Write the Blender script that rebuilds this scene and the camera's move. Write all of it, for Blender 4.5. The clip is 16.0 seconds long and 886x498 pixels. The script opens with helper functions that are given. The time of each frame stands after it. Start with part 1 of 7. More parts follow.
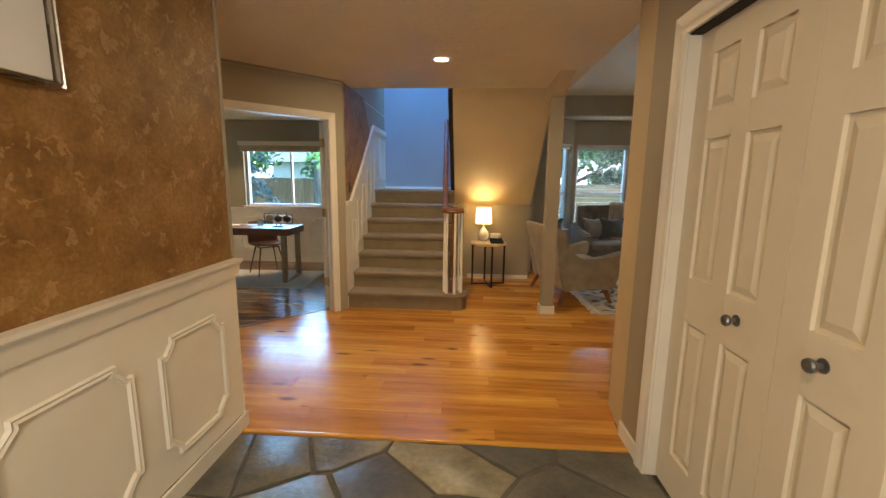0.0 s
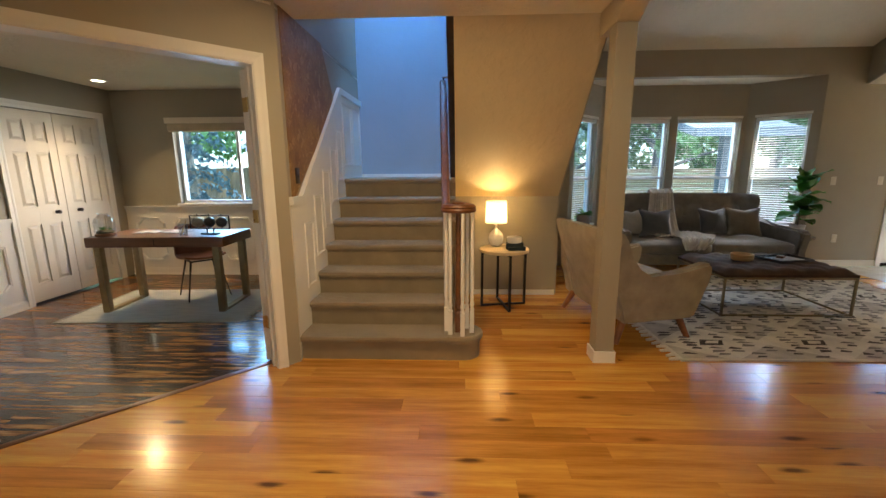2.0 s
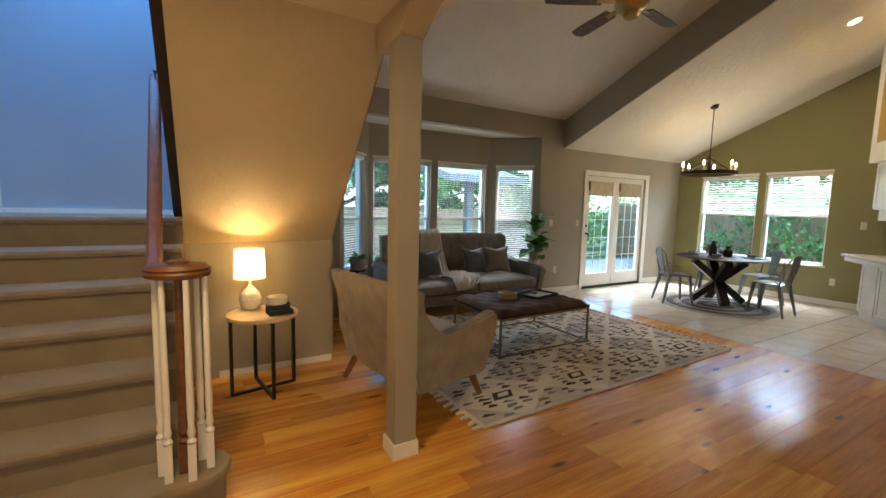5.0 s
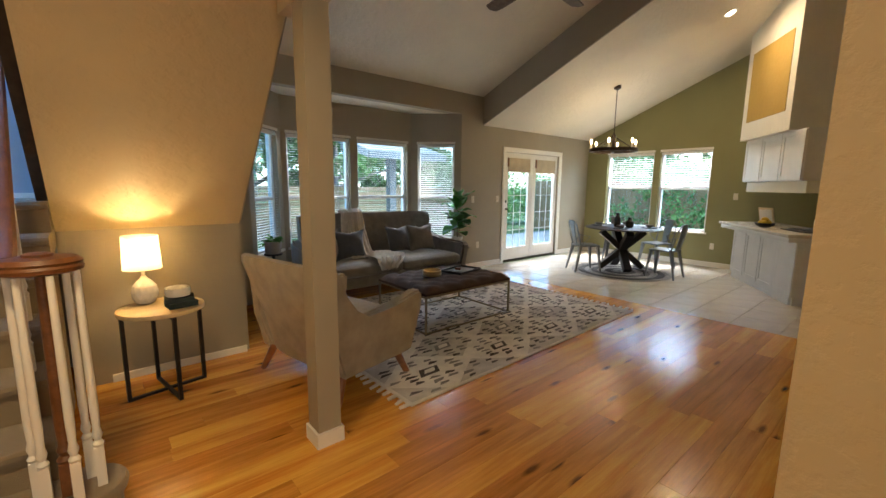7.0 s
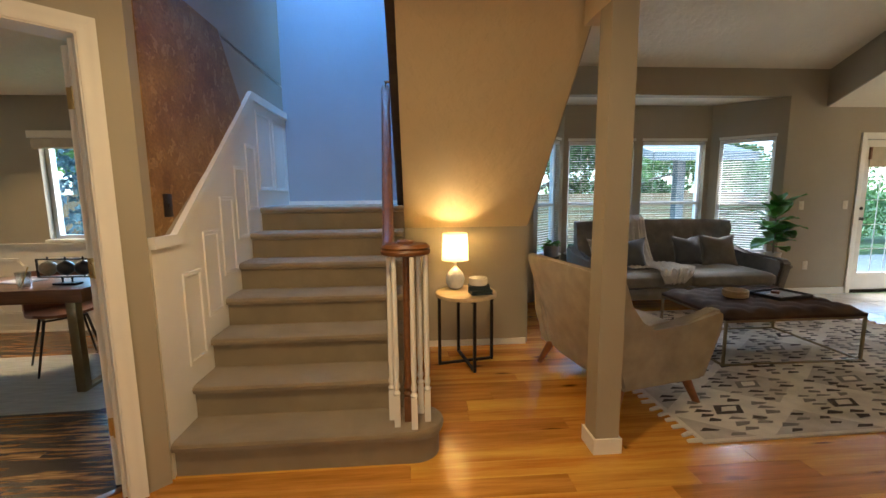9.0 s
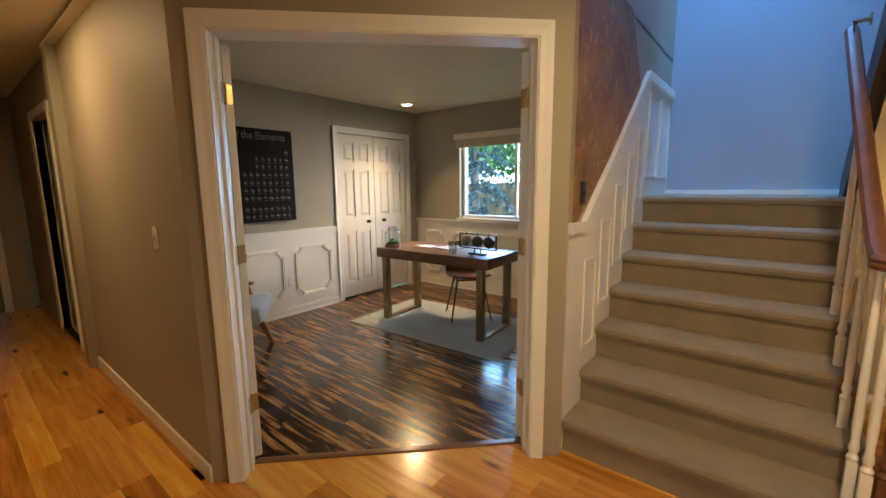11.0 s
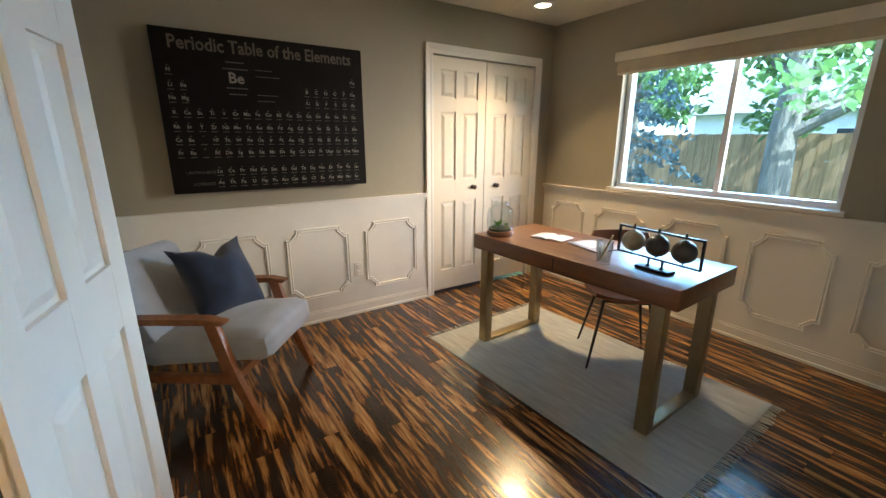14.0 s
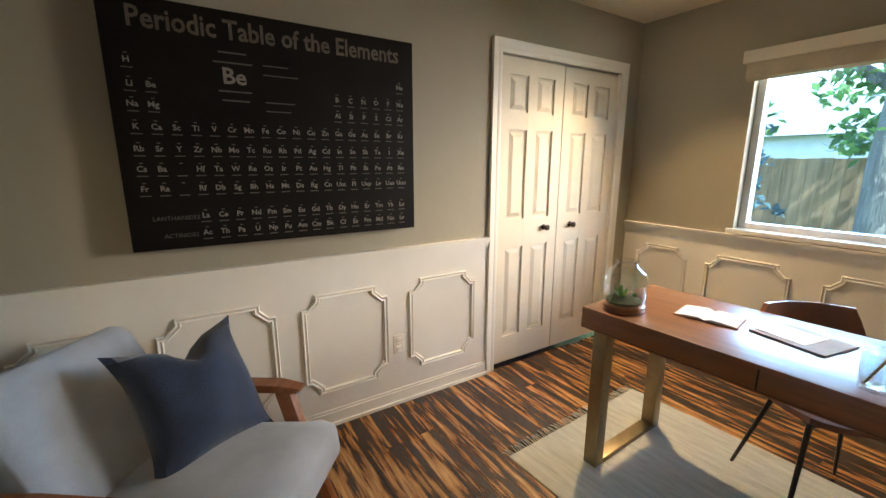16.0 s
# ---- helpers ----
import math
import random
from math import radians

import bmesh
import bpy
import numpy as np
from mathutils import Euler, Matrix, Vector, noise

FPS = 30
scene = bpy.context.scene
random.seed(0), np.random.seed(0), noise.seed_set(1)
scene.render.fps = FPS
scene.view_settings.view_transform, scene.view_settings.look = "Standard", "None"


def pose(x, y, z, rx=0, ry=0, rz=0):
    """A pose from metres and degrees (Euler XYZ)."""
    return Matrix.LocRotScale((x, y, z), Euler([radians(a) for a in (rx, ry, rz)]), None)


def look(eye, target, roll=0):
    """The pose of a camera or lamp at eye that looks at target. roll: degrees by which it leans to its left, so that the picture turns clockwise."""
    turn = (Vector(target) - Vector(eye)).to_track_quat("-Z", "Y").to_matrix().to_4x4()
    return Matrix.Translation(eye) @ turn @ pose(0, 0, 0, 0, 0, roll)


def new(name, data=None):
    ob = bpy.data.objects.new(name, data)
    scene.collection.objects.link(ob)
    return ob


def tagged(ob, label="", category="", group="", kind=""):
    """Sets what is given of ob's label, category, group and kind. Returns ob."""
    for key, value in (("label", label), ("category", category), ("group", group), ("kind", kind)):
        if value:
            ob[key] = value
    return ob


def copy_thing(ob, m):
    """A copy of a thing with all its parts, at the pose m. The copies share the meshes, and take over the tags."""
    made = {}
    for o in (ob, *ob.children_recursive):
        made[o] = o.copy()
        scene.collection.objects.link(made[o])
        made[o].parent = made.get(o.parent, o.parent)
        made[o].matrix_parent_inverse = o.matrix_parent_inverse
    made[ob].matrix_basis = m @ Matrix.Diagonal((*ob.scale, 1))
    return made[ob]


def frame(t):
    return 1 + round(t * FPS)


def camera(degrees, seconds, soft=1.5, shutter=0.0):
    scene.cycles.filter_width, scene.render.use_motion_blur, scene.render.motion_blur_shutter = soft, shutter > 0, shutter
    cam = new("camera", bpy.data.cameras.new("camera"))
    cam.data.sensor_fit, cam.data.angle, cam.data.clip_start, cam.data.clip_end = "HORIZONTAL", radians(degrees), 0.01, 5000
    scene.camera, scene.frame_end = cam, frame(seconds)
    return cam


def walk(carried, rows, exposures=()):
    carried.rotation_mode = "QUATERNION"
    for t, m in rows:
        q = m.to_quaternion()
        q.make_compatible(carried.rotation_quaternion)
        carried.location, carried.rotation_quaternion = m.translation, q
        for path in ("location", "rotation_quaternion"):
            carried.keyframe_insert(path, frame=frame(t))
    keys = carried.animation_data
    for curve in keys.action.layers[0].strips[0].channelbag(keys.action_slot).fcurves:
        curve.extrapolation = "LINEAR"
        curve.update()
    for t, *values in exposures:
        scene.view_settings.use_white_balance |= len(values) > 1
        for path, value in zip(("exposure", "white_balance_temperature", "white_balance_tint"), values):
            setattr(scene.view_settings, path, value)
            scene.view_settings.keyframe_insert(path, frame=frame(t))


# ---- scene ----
cam = camera(94.6, 16.0)
PATH = [
    (0, (0.31, -0.289, 1.43), (0.187, 1.68, 1.103), 0.7),
    (0.5, (0.267, 0.122, 1.423), (0.218, 2.09, 1.067), -0.3),
    (1, (0.254, 0.522, 1.406), (0.18, 2.485, 1.03), 1.0),
    (1.5, (0.182, 0.95, 1.388), (0.138, 2.911, 0.996), -0.2),
    (2, (0.143, 1.303, 1.384), (0.062, 3.265, 1.004), -0.4),
    (2.5, (0.121, 1.638, 1.373), (-0.061, 3.594, 0.999), 1.4),
    (3, (0.096, 1.925, 1.383), (-0.026, 3.896, 1.066), 0.4),
    (3.5, (0.122, 2.078, 1.393), (0.191, 4.056, 1.104), 0.2),
    (4, (0.19, 2.116, 1.424), (0.576, 4.064, 1.186), 1.2),
    (4.5, (0.243, 2.114, 1.418), (0.99, 3.958, 1.212), 1.3),
    (5, (0.256, 2.116, 1.418), (1.249, 3.84, 1.215), 1.4),
    (5.2, (0.26, 2.12, 1.419), (1.341, 3.79, 1.209), 1.7),
    (7.5, (0.316, 2.141, 1.412), (1.599, 3.645, 1.107), 0.6),
    (8, (0.288, 2.144, 1.395), (1.27, 3.859, 1.1), 0.0),
    (8.5, (0.236, 2.145, 1.378), (0.82, 4.038, 1.102), -0.6),
    (9, (0.18, 2.143, 1.388), (0.32, 4.121, 1.125), -0.6),
    (9.5, (0.105, 2.123, 1.406), (-0.195, 4.079, 1.115), -0.5),
    (10, (0.037, 2.103, 1.389), (-0.666, 3.952, 1.093), -0.2),
    (12.3, (-0.69, 2.611, 1.392), (-2.22, 3.845, 1.023), -0.7),
    (12.5, (-0.732, 2.715, 1.398), (-2.273, 3.931, 1.016), -0.5),
    (13, (-0.947, 2.968, 1.384), (-2.42, 4.255, 0.967), -0.6),
    (13.5, (-1.131, 3.222, 1.381), (-2.597, 4.496, 0.903), -1.2),
    (14, (-1.348, 3.393, 1.373), (-2.962, 4.454, 0.855), 0.1),
    (14.5, (-1.577, 3.424, 1.367), (-3.264, 4.362, 0.843), -0.2),
    (15, (-1.815, 3.424, 1.383), (-3.466, 4.421, 0.855), -1.1),
    (15.5, (-2.054, 3.501, 1.364), (-3.693, 4.536, 0.874), -0.9),
    (16, (-2.334, 3.576, 1.392), (-3.986, 4.626, 0.979), 0.1),
]
walk(cam, [(t, look(eye, target, roll)) for t, eye, target, roll in PATH], exposures=((0, 1.6), (10.2, 1.6), (12.5, 1.92), (14, 2.0), (16, 2.12)))


# ---- world, sun and lamps ----
world = bpy.data.worlds.new("sky")
scene.world = world
world.use_nodes = True
wn = world.node_tree
sky = wn.nodes.new("ShaderNodeTexSky")
sky.sky_type = 'NISHITA'
sky.sun_disc = False
SUN_AZ, SUN_EL = radians(104), radians(52)       # azimuth from +y towards +x
sky.sun_elevation, sky.sun_rotation = SUN_EL, SUN_AZ
wn.links.new(sky.outputs[0], wn.nodes["Background"].inputs[0])
wn.nodes["Background"].inputs[1].default_value = 0.36

sun_data = bpy.data.lights.new("sun", 'SUN')
sun_data.energy, sun_data.angle, sun_data.color = 4.2, radians(0.6), (1.0, 0.95, 0.88)
sun = new("sun", sun_data)
sun.matrix_world = look((math.sin(SUN_AZ) * math.cos(SUN_EL) * 40, math.cos(SUN_AZ) * math.cos(SUN_EL) * 40, math.sin(SUN_EL) * 40), (0, 0, 0))


def lamp(name, kind, m, watts, color, size=0.1, size_y=None, spread=180):
    d = bpy.data.lights.new(name, kind)
    d.energy, d.color = watts, color
    if kind == 'AREA':
        d.shape, d.size = ('RECTANGLE', size) if size_y else ('DISK', size)
        if size_y:
            d.size_y = size_y
        d.spread = radians(spread)
    else:
        d.shadow_soft_size = size
    o = new(name, d)
    o.matrix_world = m
    return o


WARM = (1.0, 0.73, 0.43)
down = lambda x, y, z: look((x, y, z), (x, y + 1e-4, z - 1))
lamp("hall_downlight_lamp", 'AREA', down(0.05, 3.34, 2.425), 8.6, (1.0, 0.72, 0.38), 0.12)
lamp("foyer_downlight_lamp", 'AREA', down(0.1, -0.6, 2.425), 7.5, WARM, 0.12)
lamp("office_downlight_lamp", 'AREA', look((-3.95, 6.05, 2.395), (-3.30, 5.45, 0)), 6.8, (1.0, 0.68, 0.35), 0.12, None, 100)
# added downlight, fixture unseen, for the warm light in the passage
lamp("passage_downlight_lamp", 'AREA', down(-3.6, 2.3, 2.425), 5.5, (1.0, 0.66, 0.32), 0.14)
lamp("dining_downlight_lamp", 'AREA', look((6.98, 4.14, 3.69), (6.98, 3.9, 2.7)), 8, WARM, 0.12)
lamp("table_lamp_bulb", 'POINT', pose(0.52, 5.52, 0.965), 3.6, (1.0, 0.66, 0.30), 0.035)
for i in range(6):
    a = i * math.tau / 6 + 0.3
    lamp("chandelier_bulb_lamp", 'POINT', pose(7.1 + 0.37 * math.cos(a), 5.70 + 0.37 * math.sin(a), 2.25), 0.8, WARM, 0.025)
# daylight panels outside the glazed openings; the last two are added indoors
SKYC = (0.94, 0.96, 1.0)
lamp("office_window_sky", 'AREA', look((-1.1, 8.9, 2.0), (-4.3, 4.0, 1.3)), 84, (1.0, 0.90, 0.82), 1.7, 1.7)
lamp("office_window_side_sky", 'AREA', look((-3.5, 9.0, 1.9), (-2.6, 3.6, 0.2)), 30, (0.46, 0.72, 1.0), 2.2, 1.6, 90)
lamp("bay_window_sky", 'AREA', look((3.3, 9.4, 3.3), (3.3, 6.4, 0.8)), 88, SKYC, 2.6, 1.2)
lamp("garden_door_sky", 'AREA', look((6.9, 8.6, 3.0), (6.5, 6.2, 0.5)), 120, SKYC, 1.8, 1.0)
lamp("dining_window_sky", 'AREA', look((10.3, 5.72, 3.0), (8.2, 5.5, 0.8)), 145, SKYC, 2.0, 1.0)
# added lamp under the unseen stairwell ceiling; no skylight is known there
lamp("stairwell_skylight_sky", 'AREA', look((-0.45, 5.85, 5.12), (-0.45, 6.34, 3.3)), 14.5, (0.11, 0.40, 1.0), 1.0, 0.5, 58)
# added fill inside the solid front door, brightening the foyer ahead
lamp("front_door_sky", 'AREA', look((0.1, -2.05, 1.5), (0.1, 0, 1.2)), 11, (1.0, 0.92, 0.80), 0.8, 1.6)


# ---- materials ----
def base_nodes(name):
    m = bpy.data.materials.new(name)
    m.use_nodes = True
    t = m.node_tree
    b = t.nodes["Principled BSDF"]
    return m, t, b


def node(t, kind, **sockets):
    n = t.nodes.new(kind)
    for k, v in sockets.items():
        n.inputs[k].default_value = v
    return n


def coords(t, scale=(1, 1, 1), turn=0.0):
    c = t.nodes.new("ShaderNodeTexCoord")
    mp = t.nodes.new("ShaderNodeMapping")
    mp.inputs["Scale"].default_value = scale
    mp.inputs["Rotation"].default_value = (0, 0, turn)
    t.links.new(c.outputs["Object"], mp.inputs["Vector"])
    return mp.outputs["Vector"]


def ramp(t, fac, stops):
    r = t.nodes.new("ShaderNodeValToRGB")
    e = r.color_ramp.elements
    while len(e) < len(stops):
        e.new(0.5)
    for el, (p, c) in zip(e, stops):
        el.position, el.color = p, (*c, 1)
    t.links.new(fac, r.inputs["Fac"])
    return r.outputs["Color"]


def blend(t, mode, fac, a, b):
    n = t.nodes.new("ShaderNodeMix")
    n.data_type, n.blend_type = 'RGBA', mode
    for sock, v in ((n.inputs[0], fac), (n.inputs[6], a), (n.inputs[7], b)):
        if hasattr(v, "is_output"):
            t.links.new(v, sock)
        elif isinstance(v, tuple):
            sock.default_value = (*v, 1)
        else:
            sock.default_value = v
    return n.outputs[2]


def noise_tex(t, vec, scale, detail=4, rough=0.55):
    n = node(t, "ShaderNodeTexNoise", Scale=scale, Detail=detail, Roughness=rough)
    t.links.new(vec, n.inputs["Vector"])
    return n.outputs["Fac"]


def bump(t, b, height, strength, distance=0.01):
    n = node(t, "ShaderNodeBump", Strength=strength, Distance=distance)
    t.links.new(height, n.inputs["Height"])
    t.links.new(n.outputs[0], b.inputs["Normal"])


def mat(name, color, rough=0.5, vary=0.12, scale=6.0, fine=80.0, relief=0.15, metal=0.0, dist=0.004, stretch=(1, 1, 1), sheen=0.0, rough_vary=0.1):
    """Paint, cloth, metal: one colour varied at two scales, fine relief and uneven gloss."""
    m, t, b = base_nodes(name)
    v = coords(t, stretch)
    big, small = noise_tex(t, v, scale), noise_tex(t, v, fine, 3)
    lo = tuple(c * (1 - vary) for c in color)
    hi = tuple(min(1, c * (1 + vary)) for c in color)
    c = ramp(t, big, [(0.3, lo), (0.7, hi)])
    c = blend(t, 'OVERLAY', 0.25 * min(1, vary * 5), c, ramp(t, small, [(0.25, (0.3, 0.3, 0.3)), (0.75, (0.7, 0.7, 0.7))]))
    t.links.new(c, b.inputs["Base Color"])
    r = node(t, "ShaderNodeMapRange")
    r.inputs["To Min"].default_value, r.inputs["To Max"].default_value = max(0.02, rough - rough_vary), min(1, rough + rough_vary)
    t.links.new(big, r.inputs["Value"])
    t.links.new(r.outputs[0], b.inputs["Roughness"])
    b.inputs["Metallic"].default_value = metal
    if sheen:
        b.inputs["Sheen Weight"].default_value = sheen
    if relief:
        bump(t, b, small, relief, dist)
    return m


def plaster(name, color, rough=0.62, knock=0.35):
    """Painted drywall with a hand-trowelled knock-down texture."""
    m, t, b = base_nodes(name)
    v = coords(t)
    big, small = noise_tex(t, v, 1.3, 3), noise_tex(t, v, 14, 6, 0.6)
    lo, hi = tuple(c * 0.95 for c in color), tuple(min(1, c * 1.05) for c in color)
    t.links.new(ramp(t, big, [(0.3, lo), (0.7, hi)]), b.inputs["Base Color"])
    flat = ramp(t, small, [(0.42, (0, 0, 0)), (0.56, (1, 1, 1))])
    b.inputs["Roughness"].default_value = rough
    bump(t, b, flat, knock, 0.004)
    return m


def wood(name, dark, light, rough=0.35, along='X', grain=1.0, relief=0.08, spread=0.25, coat=0.0, knots=0.0):
    """Planks or joinery: stretched grain, a tone of its own for each piece, sparse knots."""
    m, t, b = base_nodes(name)
    st = {'X': (1, 14, 14), 'Y': (14, 1, 14), 'Z': (14, 14, 1)}[along]
    info = t.nodes.new("ShaderNodeObjectInfo")
    geo = t.nodes.new("ShaderNodeNewGeometry")
    rnd = t.nodes.new("ShaderNodeMath")
    rnd.operation = 'ADD'
    t.links.new(info.outputs["Random"], rnd.inputs[0])
    t.links.new(geo.outputs["Random Per Island"], rnd.inputs[1])
    fr = t.nodes.new("ShaderNodeMath")
    fr.operation = 'FRACT'
    t.links.new(rnd.outputs[0], fr.inputs[0])
    v0 = coords(t, st)
    off = t.nodes.new("ShaderNodeVectorMath")
    off.operation = 'ADD'
    sc = t.nodes.new("ShaderNodeVectorMath")
    sc.operation = 'SCALE'
    sc.inputs[0].default_value = (31, 17, 11)
    t.links.new(fr.outputs[0], sc.inputs["Scale"])
    t.links.new(v0, off.inputs[0])
    t.links.new(sc.outputs[0], off.inputs[1])
    v = off.outputs[0]
    g1, g2 = noise_tex(t, v, 1.6 * grain, 6, 0.62), noise_tex(t, v, 9 * grain, 4, 0.6)
    c = ramp(t, g1, [(0.28, dark), (0.72, light)])
    c = blend(t, 'OVERLAY', 0.35, c, ramp(t, g2, [(0.2, (0.28, 0.28, 0.28)), (0.8, (0.72, 0.72, 0.72))]))
    tone = ramp(t, fr.outputs[0], [(0.0, (0.5 - spread,) * 3), (1.0, (0.5 + spread,) * 3)])
    c = blend(t, 'OVERLAY', 0.8, c, tone)
    if knots:
        kv = coords(t, {'X': (0.45, 1.6, 1), 'Y': (1.6, 0.45, 1), 'Z': (1.6, 1, 0.45)}[along])
        kn = node(t, "ShaderNodeTexVoronoi", Scale=3.0)
        kn.voronoi_dimensions = '2D'
        shift = t.nodes.new("ShaderNodeVectorMath")
        shift.operation = 'ADD'
        t.links.new(kv, shift.inputs[0])
        t.links.new(sc.outputs[0], shift.inputs[1])
        t.links.new(shift.outputs[0], kn.inputs["Vector"])
        wob = noise_tex(t, v0, 6, 3)
        add = t.nodes.new("ShaderNodeMath")
        add.operation = 'MULTIPLY_ADD'
        t.links.new(wob, add.inputs[0])
        add.inputs[1].default_value = 0.09
        t.links.new(kn.outputs["Distance"], add.inputs[2])
        k = ramp(t, add.outputs[0], [(0.085, (knots,) * 3), (0.16, (0, 0, 0))])
        few = t.nodes.new("ShaderNodeSeparateColor")
        t.links.new(kn.outputs["Color"], few.inputs[0])
        k = blend(t, 'MULTIPLY', 1.0, k, ramp(t, few.outputs[0], [(0.50, (0, 0, 0)), (0.66, (1, 1, 1))]))
        c = blend(t, 'MIX', k, c, tuple(x * 0.22 for x in dark))
    t.links.new(c, b.inputs["Base Color"])
    b.inputs["Roughness"].default_value = rough
    b.inputs["Coat Weight"].default_value = coat
    b.inputs["Coat Roughness"].default_value = 0.12
    bump(t, b, g2, relief, 0.002)
    return m


def strand_wood(name):
    """Dark strand-woven bamboo with long pale and black streaks."""
    m, t, b = base_nodes(name)
    info = t.nodes.new("ShaderNodeObjectInfo")
    geo = t.nodes.new("ShaderNodeNewGeometry")
    rnd = t.nodes.new("ShaderNodeMath")
    rnd.operation = 'ADD'
    t.links.new(info.outputs["Random"], rnd.inputs[0])
    t.links.new(geo.outputs["Random Per Island"], rnd.inputs[1])
    sc = t.nodes.new("ShaderNodeVectorMath")
    sc.operation = 'SCALE'
    sc.inputs[0].default_value = (23, 41, 7)
    t.links.new(rnd.outputs[0], sc.inputs["Scale"])
    off = t.nodes.new("ShaderNodeVectorMath")
    off.operation = 'ADD'
    t.links.new(coords(t, (1.25, 15, 15)), off.inputs[0])
    t.links.new(sc.outputs[0], off.inputs[1])
    v = off.outputs[0]
    a, s = noise_tex(t, v, 1.7, 6, 0.6), noise_tex(t, v, 5.5, 4, 0.6)
    c = ramp(t, a, [(0.38, (0.016, 0.009, 0.006)), (0.515, (0.062, 0.027, 0.012)), (0.545, (0.25, 0.115, 0.036)), (0.66, (0.46, 0.26, 0.10))])
    c = blend(t, 'OVERLAY', 0.6, c, ramp(t, s, [(0.3, (0.2, 0.2, 0.2)), (0.7, (0.75, 0.75, 0.75))]))
    t.links.new(c, b.inputs["Base Color"])
    b.inputs["Roughness"].default_value = 0.24
    b.inputs["Coat Weight"].default_value = 0.25
    b.inputs["Coat Roughness"].default_value = 0.08
    bump(t, b, s, 0.05, 0.001)
    return m


def cork(name):
    """Cork veneer: brown ground with torn pale and dark flakes."""
    m, t, b = base_nodes(name)
    v = coords(t)
    warp = noise_tex(t, v, 9, 5)
    dis = t.nodes.new("ShaderNodeVectorMath")
    dis.operation = 'MULTIPLY_ADD'
    t.links.new(warp, dis.inputs[0])
    dis.inputs[1].default_value = (0.24, 0.24, 0.34)
    t.links.new(v, dis.inputs[2])
    vo = node(t, "ShaderNodeTexVoronoi", Scale=26.0)
    t.links.new(dis.outputs[0], vo.inputs["Vector"])
    sep = t.nodes.new("ShaderNodeSeparateColor")
    t.links.new(vo.outputs["Color"], sep.inputs[0])
    n1, n2 = noise_tex(t, v, 5, 5), noise_tex(t, v, 70, 4)
    ground = ramp(t, n1, [(0.3, (0.17, 0.078, 0.016)), (0.5, (0.25, 0.125, 0.030)), (0.72, (0.33, 0.185, 0.055))])
    flake = ramp(t, sep.outputs[0], [(0.72, (0.30, 0.13, 0.036)), (0.86, (0.36, 0.20, 0.066)), (0.98, (0.46, 0.28, 0.11))])
    edge = ramp(t, sep.outputs[0], [(0.76, (0, 0, 0)), (0.90, (0.55, 0.55, 0.55))])
    c = blend(t, 'MIX', edge, ground, flake)
    c = blend(t, 'OVERLAY', 0.5, c, ramp(t, n2, [(0.3, (0.3, 0.3, 0.3)), (0.7, (0.7, 0.7, 0.7))]))
    t.links.new(c, b.inputs["Base Color"])
    b.inputs["Roughness"].default_value = 0.55
    bump(t, b, n2, 0.25, 0.004)
    return m


def glass(name, gloss=0.07, tint=(1, 1, 1), rim=4.0):
    m, t, b = base_nodes(name)
    tr = t.nodes.new("ShaderNodeBsdfTransparent")
    tr.inputs[0].default_value = (*tint, 1)
    gl = t.nodes.new("ShaderNodeBsdfGlossy")
    gl.inputs["Roughness"].default_value = 0.01
    mx = t.nodes.new("ShaderNodeMixShader")
    lw = node(t, "ShaderNodeLayerWeight", Blend=0.5)
    pw = t.nodes.new("ShaderNodeMath")
    pw.operation = 'POWER'
    t.links.new(lw.outputs["Facing"], pw.inputs[0])
    pw.inputs[1].default_value = rim
    ma = t.nodes.new("ShaderNodeMath")
    ma.operation = 'MULTIPLY_ADD'
    t.links.new(pw.outputs[0], ma.inputs[0])
    ma.inputs[1].default_value, ma.inputs[2].default_value = 0.55, gloss * 0.2
    t.links.new(ma.outputs[0], mx.inputs[0])
    t.links.new(tr.outputs[0], mx.inputs[1])
    t.links.new(gl.outputs[0], mx.inputs[2])
    t.links.new(mx.outputs[0], t.nodes["Material Output"].inputs["Surface"])
    return m


def glow(name, color, strength):
    m, t, b = base_nodes(name)
    b.inputs["Base Color"].default_value = (*color, 1)
    b.inputs["Emission Color"].default_value = (*color, 1)
    b.inputs["Emission Strength"].default_value = strength
    return m


def foliage(name, color, through_):
    """Thin leaves that let light through."""
    m, t, b = base_nodes(name)
    geo = t.nodes.new("ShaderNodeNewGeometry")
    c = ramp(t, geo.outputs["Random Per Island"], [(0.0, tuple(x * 0.55 for x in color)), (0.6, color), (1.0, tuple(min(1, x * 1.6) for x in color))])
    t.links.new(c, b.inputs["Base Color"])
    b.inputs["Roughness"].default_value = 0.55
    tr = t.nodes.new("ShaderNodeBsdfTranslucent")
    t.links.new(blend(t, 'MULTIPLY', 1.0, c, through_), tr.inputs[0])
    mx = t.nodes.new("ShaderNodeMixShader")
    mx.inputs[0].default_value = 0.5
    t.links.new(b.outputs[0], mx.inputs[1])
    t.links.new(tr.outputs[0], mx.inputs[2])
    t.links.new(mx.outputs[0], t.nodes["Material Output"].inputs["Surface"])
    return m


